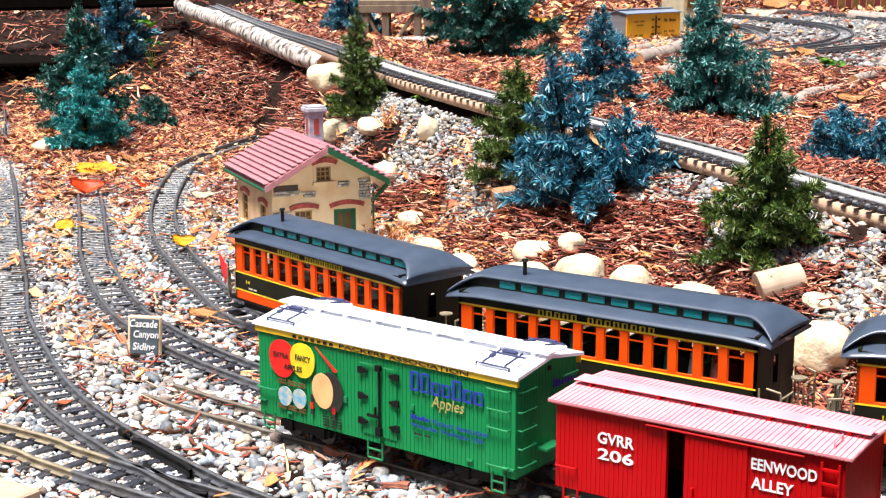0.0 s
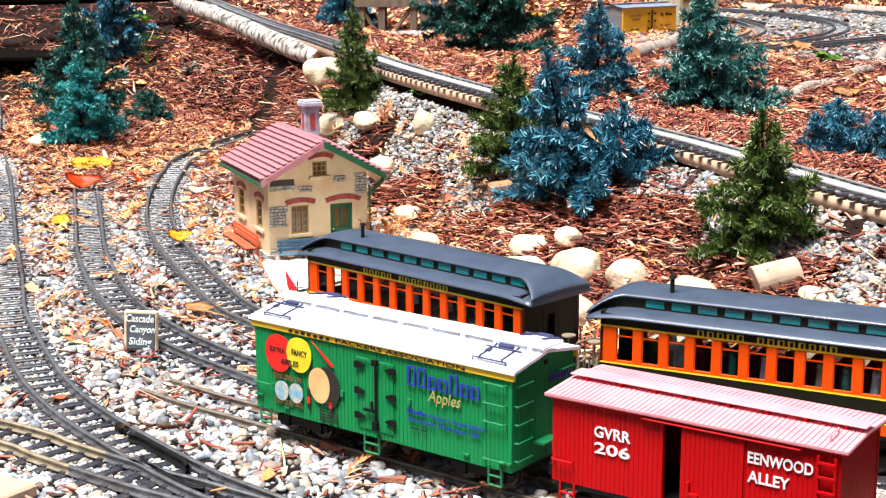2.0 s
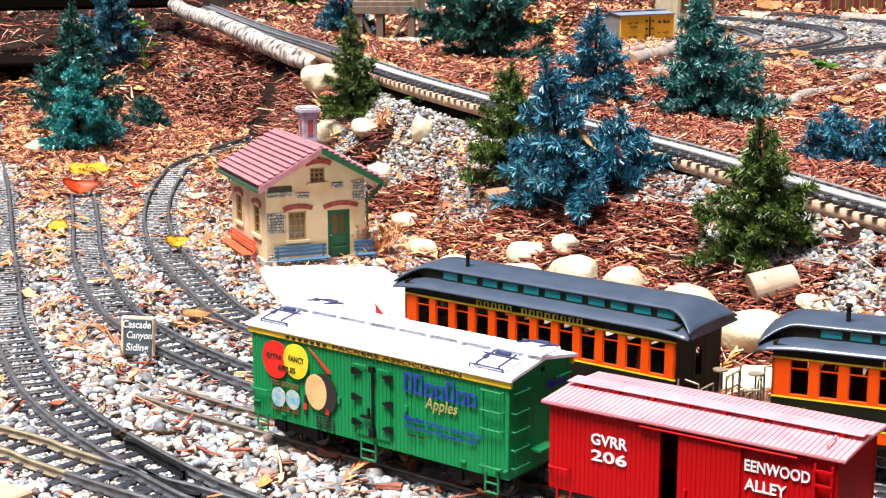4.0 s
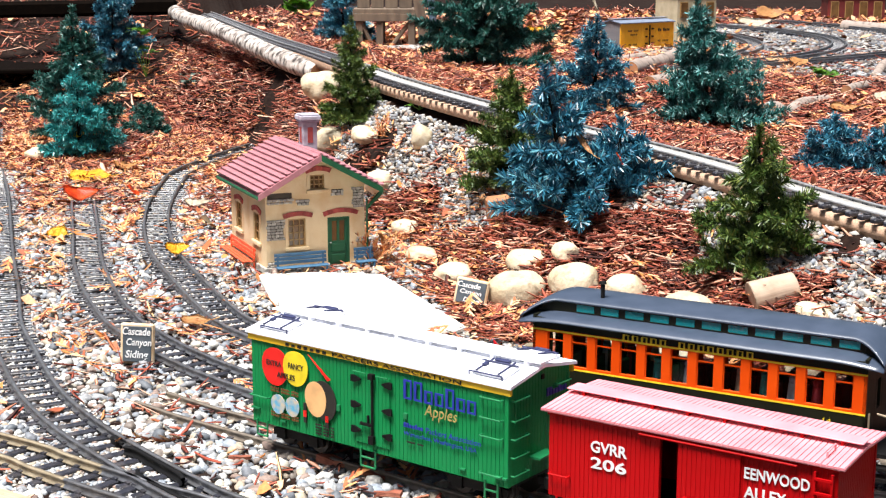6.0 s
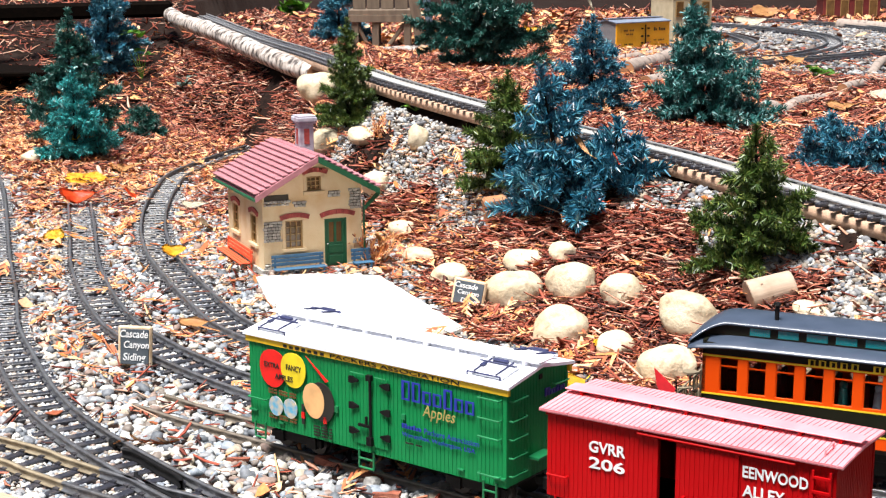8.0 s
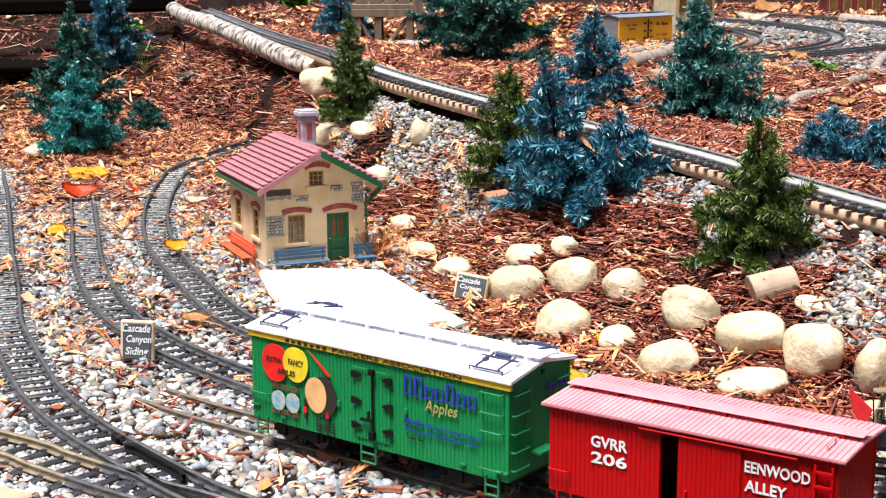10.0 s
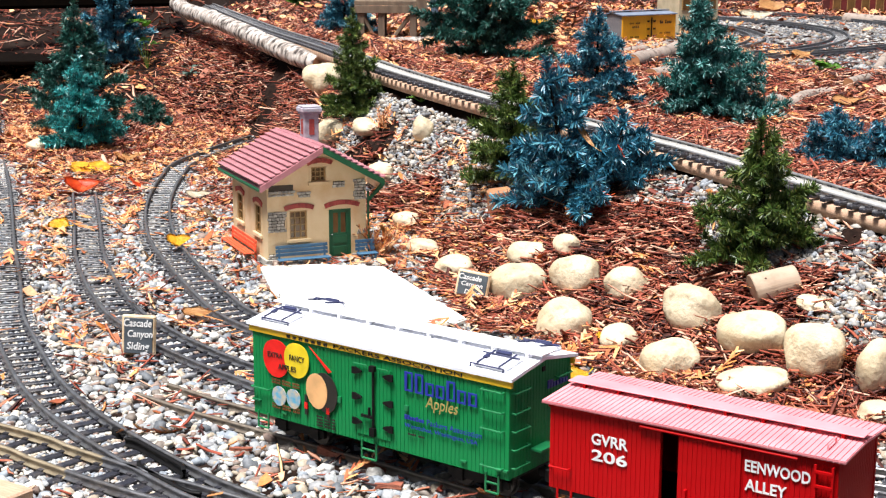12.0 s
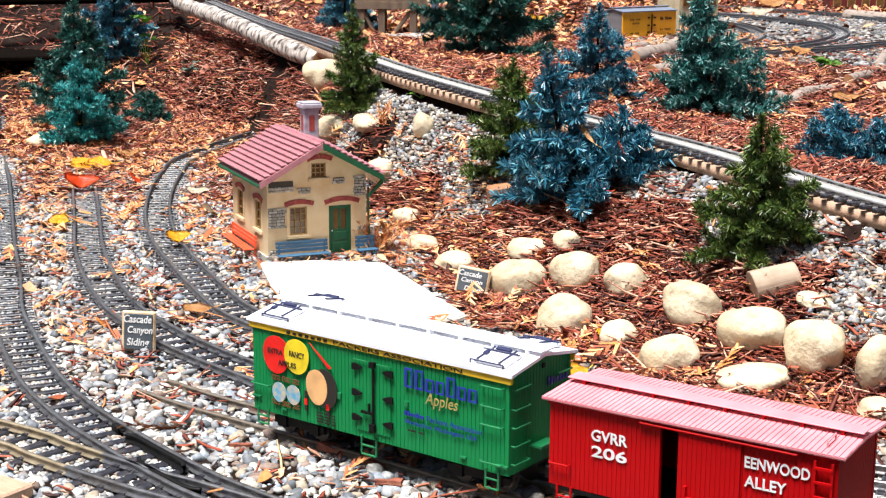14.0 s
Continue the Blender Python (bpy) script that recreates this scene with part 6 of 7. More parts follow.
far_loop([(0.55, 3.72), (0.80, 3.93), (1.10, 4.28), (1.30, 4.72), (1.36, 5.20), (1.25, 5.70), (1.05, 6.1), (0.75, 6.4)], "dark loop of track on far gravel")
far_loop([(0.62, 3.62), (0.88, 3.92), (1.20, 4.18), (1.55, 4.60), (1.72, 5.20), (1.66, 5.9), (1.40, 6.5), (1.0, 6.9)], "outer dark loop of track on far gravel")
far_loop([(0.76, 4.12), (0.93, 4.38), (1.03, 4.75), (1.04, 5.15), (0.98, 5.45)], "inner dark curve of track on far gravel")


# ---- loose ground cover: gravel, bark mulch, dry fronds and leaves ----
RNG = np.random.default_rng(11)


def in_view(x, y):
    return np.abs(x) < 0.335 * y + 0.06


def clear_of_things(x, y, margin=0.0):
    """True where no house or slab stands."""
    a = 0.4089
    dx, dy = x + 0.2816, y - 2.2634
    u, v = dx * math.cos(a) + dy * math.sin(a), -dx * math.sin(a) + dy * math.cos(a)
    house = (u > -0.012 - margin) & (u < 0.172 + margin) & (v > -0.004 - margin) & (v < 0.21 + margin)
    slab = np.zeros_like(x, bool)
    n = len(outline)
    for i in range(n):
        (x1, y1), (x2, y2) = outline[i], outline[(i + 1) % n]
        hit = ((y1 > y) != (y2 > y)) & (x < (x2 - x1) * (y - y1) / (y2 - y1 + 1e-12) + x1)
        slab ^= hit
    return ~(house | slab)


def track_gap(x, y):
    d = np.full(x.shape, 9.0)
    for tline in (MAIN, SIDING, LEFT, CROSS):
        d = np.minimum(d, far_from(x, y, tline[::5])[0])
    return d


def pebble(sub, seed):
    bm = bmesh.new()
    bmesh.ops.create_icosphere(bm, subdivisions=sub, radius=1.0)
    for v in bm.verts:
        p = v.co * (1 + 0.42 * noise.noise(v.co * 1.25 + Vector((seed, 2 * seed, 0))))
        v.co = p
    bmesh.ops.triangulate(bm, faces=bm.faces[:])
    v = np.array([v.co[:] for v in bm.verts])
    f = np.array([[w.index for w in q.verts] for q in bm.faces])
    bm.free()
    return v, f


def strip(seed, segs=2, curl=0.5, taper=0.6):
    """A splinter of bark along x with a three-cornered section, bent and twisted."""
    rr = random.Random(seed)
    vs, fs = [], []
    k1, k2 = rr.uniform(-curl, curl), rr.uniform(-curl, curl)
    for i in range(segs + 1):
        t = i / segs * 2 - 1
        w = 1 - taper * abs(t) ** 2.2 * rr.uniform(0.6, 1.1)
        y0, z0 = 1.6 * k1 * t * t * 2, k2 * t * t * 3
        tw = rr.uniform(-0.7, 0.7)
        for sy, sz in ((-1, -0.6), (1, -0.6), (0.1, 1)):
            vs.append((t * rr.uniform(0.9, 1.1), y0 + w * sy, z0 + sz + tw * sy))
    for i in range(segs):
        for e in range(3):
            fs.append((i * 3 + e, i * 3 + (e + 1) % 3, i * 3 + 3 + (e + 1) % 3, i * 3 + 3 + e))
    return np.array(vs, float), np.array(fs)


def frond(seed):
    """A dried cedar frond: a bent stem with flat leaflets on both sides."""
    rr = random.Random(seed)
    vs, fs = [], []

    def quad(p, q, w):
        p, q = Vector(p), Vector(q)
        s = (q - p).cross(Vector((0, 0, 1))).normalized() * w
        i = len(vs)
        vs.extend([tuple(p - s), tuple(p + s), tuple(q + s * 0.5), tuple(q - s * 0.5)])
        fs.append((i, i + 1, i + 2, i + 3))
    bend = rr.uniform(-0.4, 0.4)

    def stem(t):
        return (t, bend * t * t, 0.25 * math.sin(t * 2.2 + seed) * t)
    n = 7
    for i in range(n):
        quad(stem(-1 + 2 * i / n), stem(-1 + 2 * (i + 1) / n), 0.035)
        c = Vector(stem(-1 + 2 * (i + 0.4) / n))
        ln = (0.62 - 0.42 * i / n) * rr.uniform(0.7, 1.15)
        for s in (-1, 1):
            quad(c, c + Vector((ln * 0.75, s * ln * 0.62, rr.uniform(-0.12, 0.14))), 0.075)
    return np.array(vs, float), np.array(fs)


def sample(n, x0, x1, y0, y1, keep):
    out = np.zeros((0, 2))
    while len(out) < n:
        p = np.stack([RNG.uniform(x0, x1, n * 3), RNG.uniform(y0, y1, n * 3)], 1)
        p = p[keep(p[:, 0], p[:, 1])]
        if not len(p):
            break
        out = np.vstack([out, p])
    return out[:n]


def lay(name, templates, p, size, tilt, mat, lift, label, category, smooth=False):
    z = ground_z(p[:, 0], p[:, 1])
    at = np.column_stack([p, z + lift])
    turn = rotations(RNG, len(p), tilt)
    ob = scatter(name, templates, at, size, turn, mat, RNG, smooth)
    return tagged(ob, label, category, kind="stuff")


def apron(x, y):
    """The strip of mulch that spills from the foot of the bank round the stones."""
    d, s, _ = far_from(x, y, FOOT[::3])
    return (x > -0.02) & ((s < 0) | (d < 0.075 + 0.03 * np.sin(x * 31)))


def flat_zone(x, y):
    return in_view(x, y) & (ground_z(x, y) < 0.014) & clear_of_things(x, y) & (~apron(x, y) | (RNG.uniform(0, 1, x.shape) < 0.10))


def far_bed(x, y):
    """The gravel bed of the far loops."""
    return in_view(x, y) & (((x - 1.3) / 0.85) ** 2 + ((y - 4.8) / 1.45) ** 2 < 1) & (y + 0.4 * x > 4.02)


def gravel_share(x, y):
    """Where the flat is gravel rather than litter: thins out towards the back."""
    return np.clip(1.6 - (y - 2.2) * 0.62, 0.15, 1.0)


def bank_zone(x, y):
    return in_view(x, y) & ((ground_z(x, y) >= 0.010) | apron(x, y) | ((y > 2.75) & (x < -0.10) & (track_gap(x, y) > 0.045) & (RNG.uniform(0, 1, x.shape) < 0.55))) & clear_of_things(x, y, 0.01) & (far_from(x, y, MAIN[::5])[0] > 0.045)


def upper_gravel(x, y):
    d, s, _ = far_from(x, y, UPPER[::4])
    n = 0.06 * np.sin(x * 17) + 0.05 * np.sin(y * 23 + 1)
    return (s < 0) & (d > 0.037) & (d < 0.135 + n + 0.05 * (x < 0.1)) & (x > -0.22)


PEB = [pebble(2, i) for i in range(6)]
PEBS = [pebble(1, i + 10) for i in range(6)]
SHRED = [strip(i, 2, 0.35, 0.55) for i in range(12)]
def chip(seed):
    """A torn scrap of dry leaf: an uneven outline, cupped, with thickness."""
    rr = random.Random(seed)
    n = rr.choice((5, 6, 7))
    vs, fs = [], []
    cup = rr.uniform(0.5, 4.0)
    rim = []
    for i in range(n):
        a = 6.283 * (i + rr.uniform(-0.3, 0.3)) / n
        q = rr.uniform(0.55, 1.15)
        rim.append((q * math.cos(a), q * math.sin(a)))
    for dz in (-1, 1):
        vs.append((0, 0, dz))
        vs.extend([(x, y, dz + cup * (x * x + 0.3 * y) * rr.uniform(0.6, 1.4)) for x, y in rim])
    k = n + 1
    for i in range(n):
        j = (i + 1) % n
        fs.append((0, 1 + j, 1 + i))
        fs.append((k, k + 1 + i, k + 1 + j))
    return np.array(vs, float), np.array(fs)


FLAKE = [chip(i + 40) for i in range(12)]
FROND = [frond(i) for i in range(6)]


def gravel():
    for near, n in ((True, 13000), (False, 34000)):
        y0, y1 = (1.02, 1.60) if near else (1.60, 4.0)
        p = sample(n, -1.3, 0.75, y0, y1, lambda x, y: flat_zone(x, y) & (RNG.uniform(0, 1, x.shape) < gravel_share(x, y)))
        g = track_gap(p[:, 0], p[:, 1])
        r = RNG.lognormal(math.log(0.0040), 0.40, len(p)).clip(0.0018, 0.0092)
        r = np.where(g < 0.042, np.minimum(r, 0.0034), r)
        size = r[:, None] * np.stack([RNG.uniform(0.9, 1.45, len(p)), RNG.uniform(0.75, 1.05, len(p)), RNG.uniform(0.5, 0.85, len(p))], 1)
        lift = np.where(g < 0.044, 0.0002, r * RNG.uniform(-0.1, 0.5, len(p)))
        lay("gravel", PEB if near else PEBS, p, size, 0.35, M_GRAVEL, lift, "loose grey and white rounded gravel ballast", "gravel", True)
    p = sample(17000, -1.1, 0.3, 1.02, 3.4, lambda x, y: flat_zone(x, y) & (track_gap(x, y) < 0.040))
    r = RNG.lognormal(math.log(0.0030), 0.22, len(p)).clip(0.0018, 0.0036)
    size = r[:, None] * np.stack([RNG.uniform(0.9, 1.35, len(p)), RNG.uniform(0.75, 1.05, len(p)), RNG.uniform(0.5, 0.8, len(p))], 1)
    lay("gravel", PEBS, p, size, 0.35, M_GRAVEL, RNG.uniform(-0.0004, 0.0010, len(p)), "fine grey gravel packed between the sleepers", "gravel", True)
    p = sample(13000, -0.4, 1.1, 1.4, 3.6, lambda x, y: bank_zone(x, y) & upper_gravel(x, y))
    r = RNG.lognormal(math.log(0.0031), 0.38, len(p)).clip(0.0015, 0.007)
    size = r[:, None] * np.stack([RNG.uniform(0.9, 1.4, len(p)), RNG.uniform(0.75, 1.05, len(p)), RNG.uniform(0.5, 0.85, len(p))], 1)
    lay("gravel", PEBS, p, size, 0.4, M_GRAVELS, r * 0.6 + 0.001, "grey gravel on the slope below the raised track", "gravel", True)

    p = sample(12000, 0.4, 2.2, 3.5, 6.6, far_bed)
    r = RNG.lognormal(math.log(0.0065), 0.35, len(p)).clip(0.004, 0.012)
    size = r[:, None] * np.stack([RNG.uniform(0.9, 1.4, len(p)), RNG.uniform(0.75, 1.05, len(p)), RNG.uniform(0.4, 0.7, len(p))], 1)
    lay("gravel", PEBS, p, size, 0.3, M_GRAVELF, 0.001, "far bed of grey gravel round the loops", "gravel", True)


gravel()


def mulch():
    # shredded bark on the banks
    keep = lambda x, y: bank_zone(x, y) & (~upper_gravel(x, y) | (RNG.uniform(0, 1, x.shape) < 0.12)) & (far_from(x, y, UPPER[::4])[0] > 0.052) & (~far_bed(x, y) | (RNG.uniform(0, 1, x.shape) < 0.08))
    for n, y0, y1, k in ((30000, 1.3, 2.75, 1.1), (27000, 2.75, 4.6, 1.15)):
        p = sample(n, -1.6, 1.4, y0, y1, keep)
        n = len(p)
        size = np.stack([k * RNG.lognormal(math.log(0.0120), 0.65, n).clip(0.003, 0.040), k * RNG.lognormal(math.log(0.0017), 0.55, n).clip(0.0006, 0.006), RNG.uniform(0.0004, 0.0014, n)], 1)
        lay("bark_mulch", SHRED, p, size, 0.22, M_MULCH, RNG.uniform(0.0005, 0.011, n), "shredded reddish brown bark mulch on the bank", "mulch")
    p = sample(9000, -2.4, 2.6, 4.2, 8.0, lambda x, y: in_view(x, y) & ~far_bed(x, y) & (far_from(x, y, UPPER[::4])[0] > 0.06))
    n = len(p)
    size = np.stack([RNG.lognormal(math.log(0.024), 0.4, n).clip(0.01, 0.06), RNG.uniform(0.002, 0.006, n), RNG.uniform(0.0008, 0.002, n)], 1)
    lay("bark_mulch", SHRED, p, size, 0.35, M_MULCH, 0.005, "far reddish brown bark mulch", "mulch")
    p = sample(7000, -0.95, -0.20, 3.35, 5.2, lambda x, y: in_view(x, y) & (track_gap(x, y) > 0.045) & (far_from(x, y, UPPER[::4])[0] > 0.05))
    n = len(p)
    size = np.stack([RNG.lognormal(math.log(0.017), 0.5, n).clip(0.006, 0.05), RNG.uniform(0.0012, 0.004, n), RNG.uniform(0.0005, 0.0015, n)], 1)
    lay("bark_mulch", SHRED, p, size, 0.3, M_MULCH, RNG.uniform(0.001, 0.012, n), "dark red bark mulch on the bank under the birch log", "mulch")
    # sparse splinters on the flat
    p = sample(1500, -1.2, 0.6, 1.1, 3.2, lambda x, y: flat_zone(x, y) & (track_gap(x, y) > 0.036))
    n = len(p)
    size = np.stack([RNG.lognormal(math.log(0.010), 0.5, n).clip(0.004, 0.035), RNG.uniform(0.001, 0.0035, n), RNG.uniform(0.0004, 0.001, n)], 1)
    lay("bark_mulch", SHRED, p, size, 0.25, M_MULCH, 0.007, "stray bark splinters on the ballast", "mulch")


mulch()


def litter():
    def left_share(x, y):
        d, s, _ = far_from(x, y, FOOT[::3])
        heavy = ((x < -0.42) & (y > 3.1)) * 0.8 + ((x < -0.42) & (y > 2.5) & (y <= 3.1)) * 0.26 + ((y > 1.75) & (y <= 2.7) & (x < 0.2)) * 0.20 + ((x >= -0.42) & (y > 2.4)) * 0.20 + 0.07
        heavy = np.where((track_gap(x, y) < 0.040), heavy * 0.10, heavy)
        heavy = np.where((x < -0.6) & (y > 4.0), heavy * 0.30, heavy)
        heavy = np.where((x > -0.85) & (x < -0.2) & (y > 3.25) & (ground_z(x, y) > 0.02), 0.12, heavy)
        return heavy + 0.55 * np.exp(-(d / 0.10) ** 2) * (x > -0.1) * (x < 0.45) + 0.4 * np.exp(-((x + 0.05) ** 2 / 0.02 + (y - 2.32) ** 2 / 0.01))
    keep = lambda x, y: in_view(x, y) & clear_of_things(x, y) & (RNG.uniform(0, 1, x.shape) < left_share(x, y)) & (far_from(x, y, UPPER[::4])[0] > 0.06)
    p = sample(3600, -1.8, 1.0, 1.1, 5.2, keep)
    n = len(p)
    size = np.stack([RNG.lognormal(math.log(0.013), 0.5, n).clip(0.004, 0.035), RNG.uniform(0.0010, 0.0026, n), RNG.uniform(0.0003, 0.0008, n)], 1)
    lay("leaf_litter", SHRED, p, size, 0.35, M_LITTER, RNG.uniform(0.004, 0.012, n), "orange and tan splinters and dry stems", "leaf litter")
    p = sample(2600, -1.8, 1.0, 1.1, 5.2, keep)
    n = len(p)
    q = RNG.lognormal(math.log(0.0085), 0.4, n).clip(0.004, 0.022)
    size = np.stack([q, q * RNG.uniform(0.4, 0.9, n), RNG.uniform(0.0003, 0.0007, n)], 1)
    lay("leaf_litter", FLAKE, p, size, 0.35, M_LITTER, RNG.uniform(0.004, 0.012, n), "orange and tan flakes of dry leaf", "leaf litter")
    p = sample(2600, -1.8, 1.0, 1.1, 5.2, keep)
    n = len(p)
    s = RNG.uniform(0.014, 0.042, n)
    lay("dry_fronds", FROND, p, np.stack([s, s * 0.8, s * 0.6], 1), 0.25, M_LITTER, RNG.uniform(0.006, 0.014, n), "dry orange cedar fronds strewn over the ground", "leaf litter")
    p = sample(1500, -2.2, 2.4, 4.3, 7.5, lambda x, y: in_view(x, y) & ((x > -0.4) | (RNG.uniform(0, 1, x.shape) < 0.3)) & (~far_bed(x, y) | (RNG.uniform(0, 1, x.shape) < 0.12)) & (far_from(x, y, UPPER[::4])[0] > 0.08))
    n = len(p)
    q = RNG.uniform(0.010, 0.030, n)
    size = np.stack([q, q * RNG.uniform(0.4, 0.8, n), RNG.uniform(0.0006, 0.0012, n)], 1)
    lay("leaf_litter", FLAKE, p, size, 0.35, M_LITTER, 0.012, "fallen leaves over the far ground", "leaf litter")


litter()


def surroundings():
    """Gravel and mulch go on, thinner, round the part that is seen."""
    p = sample(9000, -2.2, 1.6, 0.35, 4.6, lambda x, y: ~in_view(x, y) & (ground_z(x, y) < 0.014) & clear_of_things(x, y))
    r = RNG.lognormal(math.log(0.009), 0.3, len(p)).clip(0.005, 0.016)
    size = r[:, None] * np.stack([RNG.uniform(0.9, 1.4, len(p)), RNG.uniform(0.75, 1.05, len(p)), RNG.uniform(0.4, 0.7, len(p))], 1)
    lay("gravel", PEBS, p, size, 0.3, M_GRAVEL, -0.002, "thin grey gravel round the layout", "gravel", True)
    p = sample(9000, -2.6, 2.6, 0.8, 6.0, lambda x, y: ~in_view(x, y) & (ground_z(x, y) >= 0.014))
    n = len(p)
    size = np.stack([RNG.uniform(0.02, 0.06, n), RNG.uniform(0.003, 0.008, n), RNG.uniform(0.0008, 0.002, n)], 1)
    lay("bark_mulch", SHRED, p, size, 0.25, M_MULCH, 0.004, "coarse bark mulch round the layout", "mulch")


surroundings()

# ---- single fallen leaves ----
LEAFC = {"yellow": material("yellow_leaf", (0.86, 0.52, 0.03), (0.78, 0.36, 0.02), 60, 0.5, bump=0.2), "red": material("red_orange_leaf", (0.80, 0.10, 0.015), (0.66, 0.06, 0.01), 60, 0.5, bump=0.2),
         "pale": material("pale_leaf", (0.74, 0.66, 0.52), (0.62, 0.52, 0.38), 60, 0.55, bump=0.2), "tan": material("tan_leaf", (0.62, 0.34, 0.13), (0.48, 0.22, 0.08), 60, 0.55, bump=0.2),
         "green": material("green_leaf", (0.13, 0.30, 0.03), (0.08, 0.20, 0.02), 60, 0.45, bump=0.2), "grey": material("grey_green_leaf", (0.16, 0.24, 0.20), (0.10, 0.17, 0.14), 60, 0.5, bump=0.2)}


def leaf_mesh(length, width, curl, seed, lobes=0):
    """A leaf blade folded along its rib and curled, with a short stalk."""
    rr = random.Random(seed)
    bm = bmesh.new()
    n = 10
    rows = []
    for i in range(n + 1):
        t = i / n
        w = width * math.sin(math.pi * min(1, t * 0.96 + 0.04)) ** 0.7 * (1 - 0.35 * t)
        if lobes:
            w *= 1 + 0.35 * math.cos(t * lobes * 6.28)
        zc = 0.45 * curl * length * (t - 0.5) ** 2 * 2
        x = length * (t - 0.5)
        rows.append([bm.verts.new((x - abs(k) * 0.15 * width, k * w * 1.25, zc + abs(k) * w * 0.2 * (1 + math.sin(t * 9 + seed)) + rr.uniform(-1, 1) * 0.03 * width)) for k in (-1, -0.5, 0, 0.5, 1)])
    for a, b in zip(rows, rows[1:]):
        for k in range(4):
            bm.faces.new((a[k], a[k + 1], b[k + 1], b[k]))
    ext = bmesh.ops.solidify(bm, geom=bm.faces[:], thickness=0.0006)
    rod(bm, (length * 0.48, 0, curl * length * 0.2), (length * 0.70, 0.004, curl * length * 0.3), 0.0008, n=5)
    bmesh.ops.recalc_face_normals(bm, faces=bm.faces[:])
    return bm


def leaf(x, y, length, width, colour, turn, seed, lift=0.006, curl=0.5, tilt=(10, 10), lobes=0, label=None):
    ob = part("fallen_leaf", leaf_mesh(length, width, curl, seed, lobes), LEAFC[colour], smooth=True)
    ob.matrix_world = pose(x, y, ground_at(x, y) + lift, tilt[0], tilt[1], turn)
    words_ = {"yellow": "curled yellow fallen leaf on the litter", "red": "bright orange-red fallen leaf", "pale": "pale dry upturned fallen leaf", "tan": "tan dry fallen leaf on the gravel"}
    return tagged(ob, label or words_[colour], "leaf", "fallen leaves")


leaf(-0.745, 2.93, 0.075, 0.020, "red", 20, 1, 0.022, 0.9, (35, 5), label="orange-red leaf lying over the siding's end")
leaf(-0.790, 3.21, 0.105, 0.028, "yellow", -12, 2, 0.014, 0.3, (20, 0))
leaf(-0.692, 2.55, 0.045, 0.018, "yellow", -30, 3, 0.012, 0.3, (25, 5))
leaf(-0.645, 2.97, 0.040, 0.016, "red", 70, 4, 0.020, 0.5, (40, 20))
leaf(-0.898, 3.50, 0.060, 0.018, "yellow", 25, 5, 0.055, 0.4, (30, 0))
leaf(-0.745, 3.37, 0.060, 0.020, "tan", 5, 6, 0.014, 0.8, (15, 0))
leaf(-0.441, 2.36, 0.042, 0.016, "yellow", 10, 7, 0.022, 0.7, (25, 0), label="yellow leaf caught between the main line rails")
leaf(-0.495, 2.88, 0.055, 0.014, "pale", -10, 8, 0.012, 0.6, (20, 0))
leaf(-0.438, 2.65, 0.052, 0.013, "pale", 80, 9, 0.012, 0.5, (20, 30))
leaf(-0.333, 1.905, 0.046, 0.013, "tan", -15, 10, 0.012, 0.6, (15, 0))
leaf(1.524, 6.73, 0.13, 0.04, "tan", 10, 11, 0.03, 0.5, (35, 0))
leaf(1.297, 5.98, 0.14, 0.035, "pale", -10, 12, 0.02, 0.5, (25, 0))
leaf(0.561, 1.955, 0.030, 0.011, "yellow", 60, 13, 0.012, 0.3, (40, 0), lobes=2)
leaf(0.245, 2.19, 0.036, 0.013, "red", 20, 14, 0.040, 0.4, (30, 10))
leaf(0.275, 2.20, 0.026, 0.011, "red", 80, 15, 0.090, 0.4, (60, 10))
leaf(-0.100, 2.42, 0.050, 0.014, "tan", 75, 16, 0.020, 0.6, (40, 40))
leaf(0.225, 2.24, 0.055, 0.005, "tan", -50, 17, 0.120, 0.3, (30, 40), label="brown frond caught in the blue tree")
leaf(0.305, 2.93, 0.05, 0.02, "pale", 80, 18, 0.225, 0.3, (70, 0), label="white leaf caught on a tree tip")
leaf(0.355, 5.30, 0.08, 0.03, "yellow", 20, 19, 0.02, 0.4, (30, 0))
leaf(0.215, 1.78, 0.030, 0.012, "yellow", 10, 20, 0.012, 0.3, (20, 0))
leaf(0.16, 1.62, 0.034, 0.015, "yellow", 30, 21, 0.012, 0.3, (20, 0))
leaf(0.98, 3.95, 0.07, 0.02, "tan", 30, 22, 0.014, 0.6, (25, 0))
leaf(1.02, 3.25, 0.07, 0.02, "pale", -20, 23, 0.014, 0.6, (25, 0))
leaf(0.86, 3.05, 0.06, 0.018, "tan", -10, 24, 0.014, 0.6, (25, 0))


def leafy_plant(x, y, n, size, colour, seed, label, lift=0.03):
    pl = thing("leafy_weed", pose(x, y, ground_at(x, y)), label, "plant")
    rr = random.Random(seed)
    for i in range(n):
        a = rr.uniform(0, 360)
        r = rr.uniform(0.2, 1.0) * size
        m = leaf_mesh(size * rr.uniform(0.7, 1.1), size * rr.uniform(0.28, 0.42), rr.uniform(-0.5, 0.2), seed + i)
        o = part("leaf", m, LEAFC[colour], pl, smooth=True)
        o.matrix_local = pose(r * math.cos(radians(a)), r * math.sin(radians(a)), lift * rr.uniform(0.6, 1.5), rr.uniform(-20, 40), rr.uniform(-25, 10), a)
        rods("stem", LEAFC[colour], pl, ((0, 0, -0.005), (r * math.cos(radians(a)), r * math.sin(radians(a)), lift * 0.8)), r=0.0012)


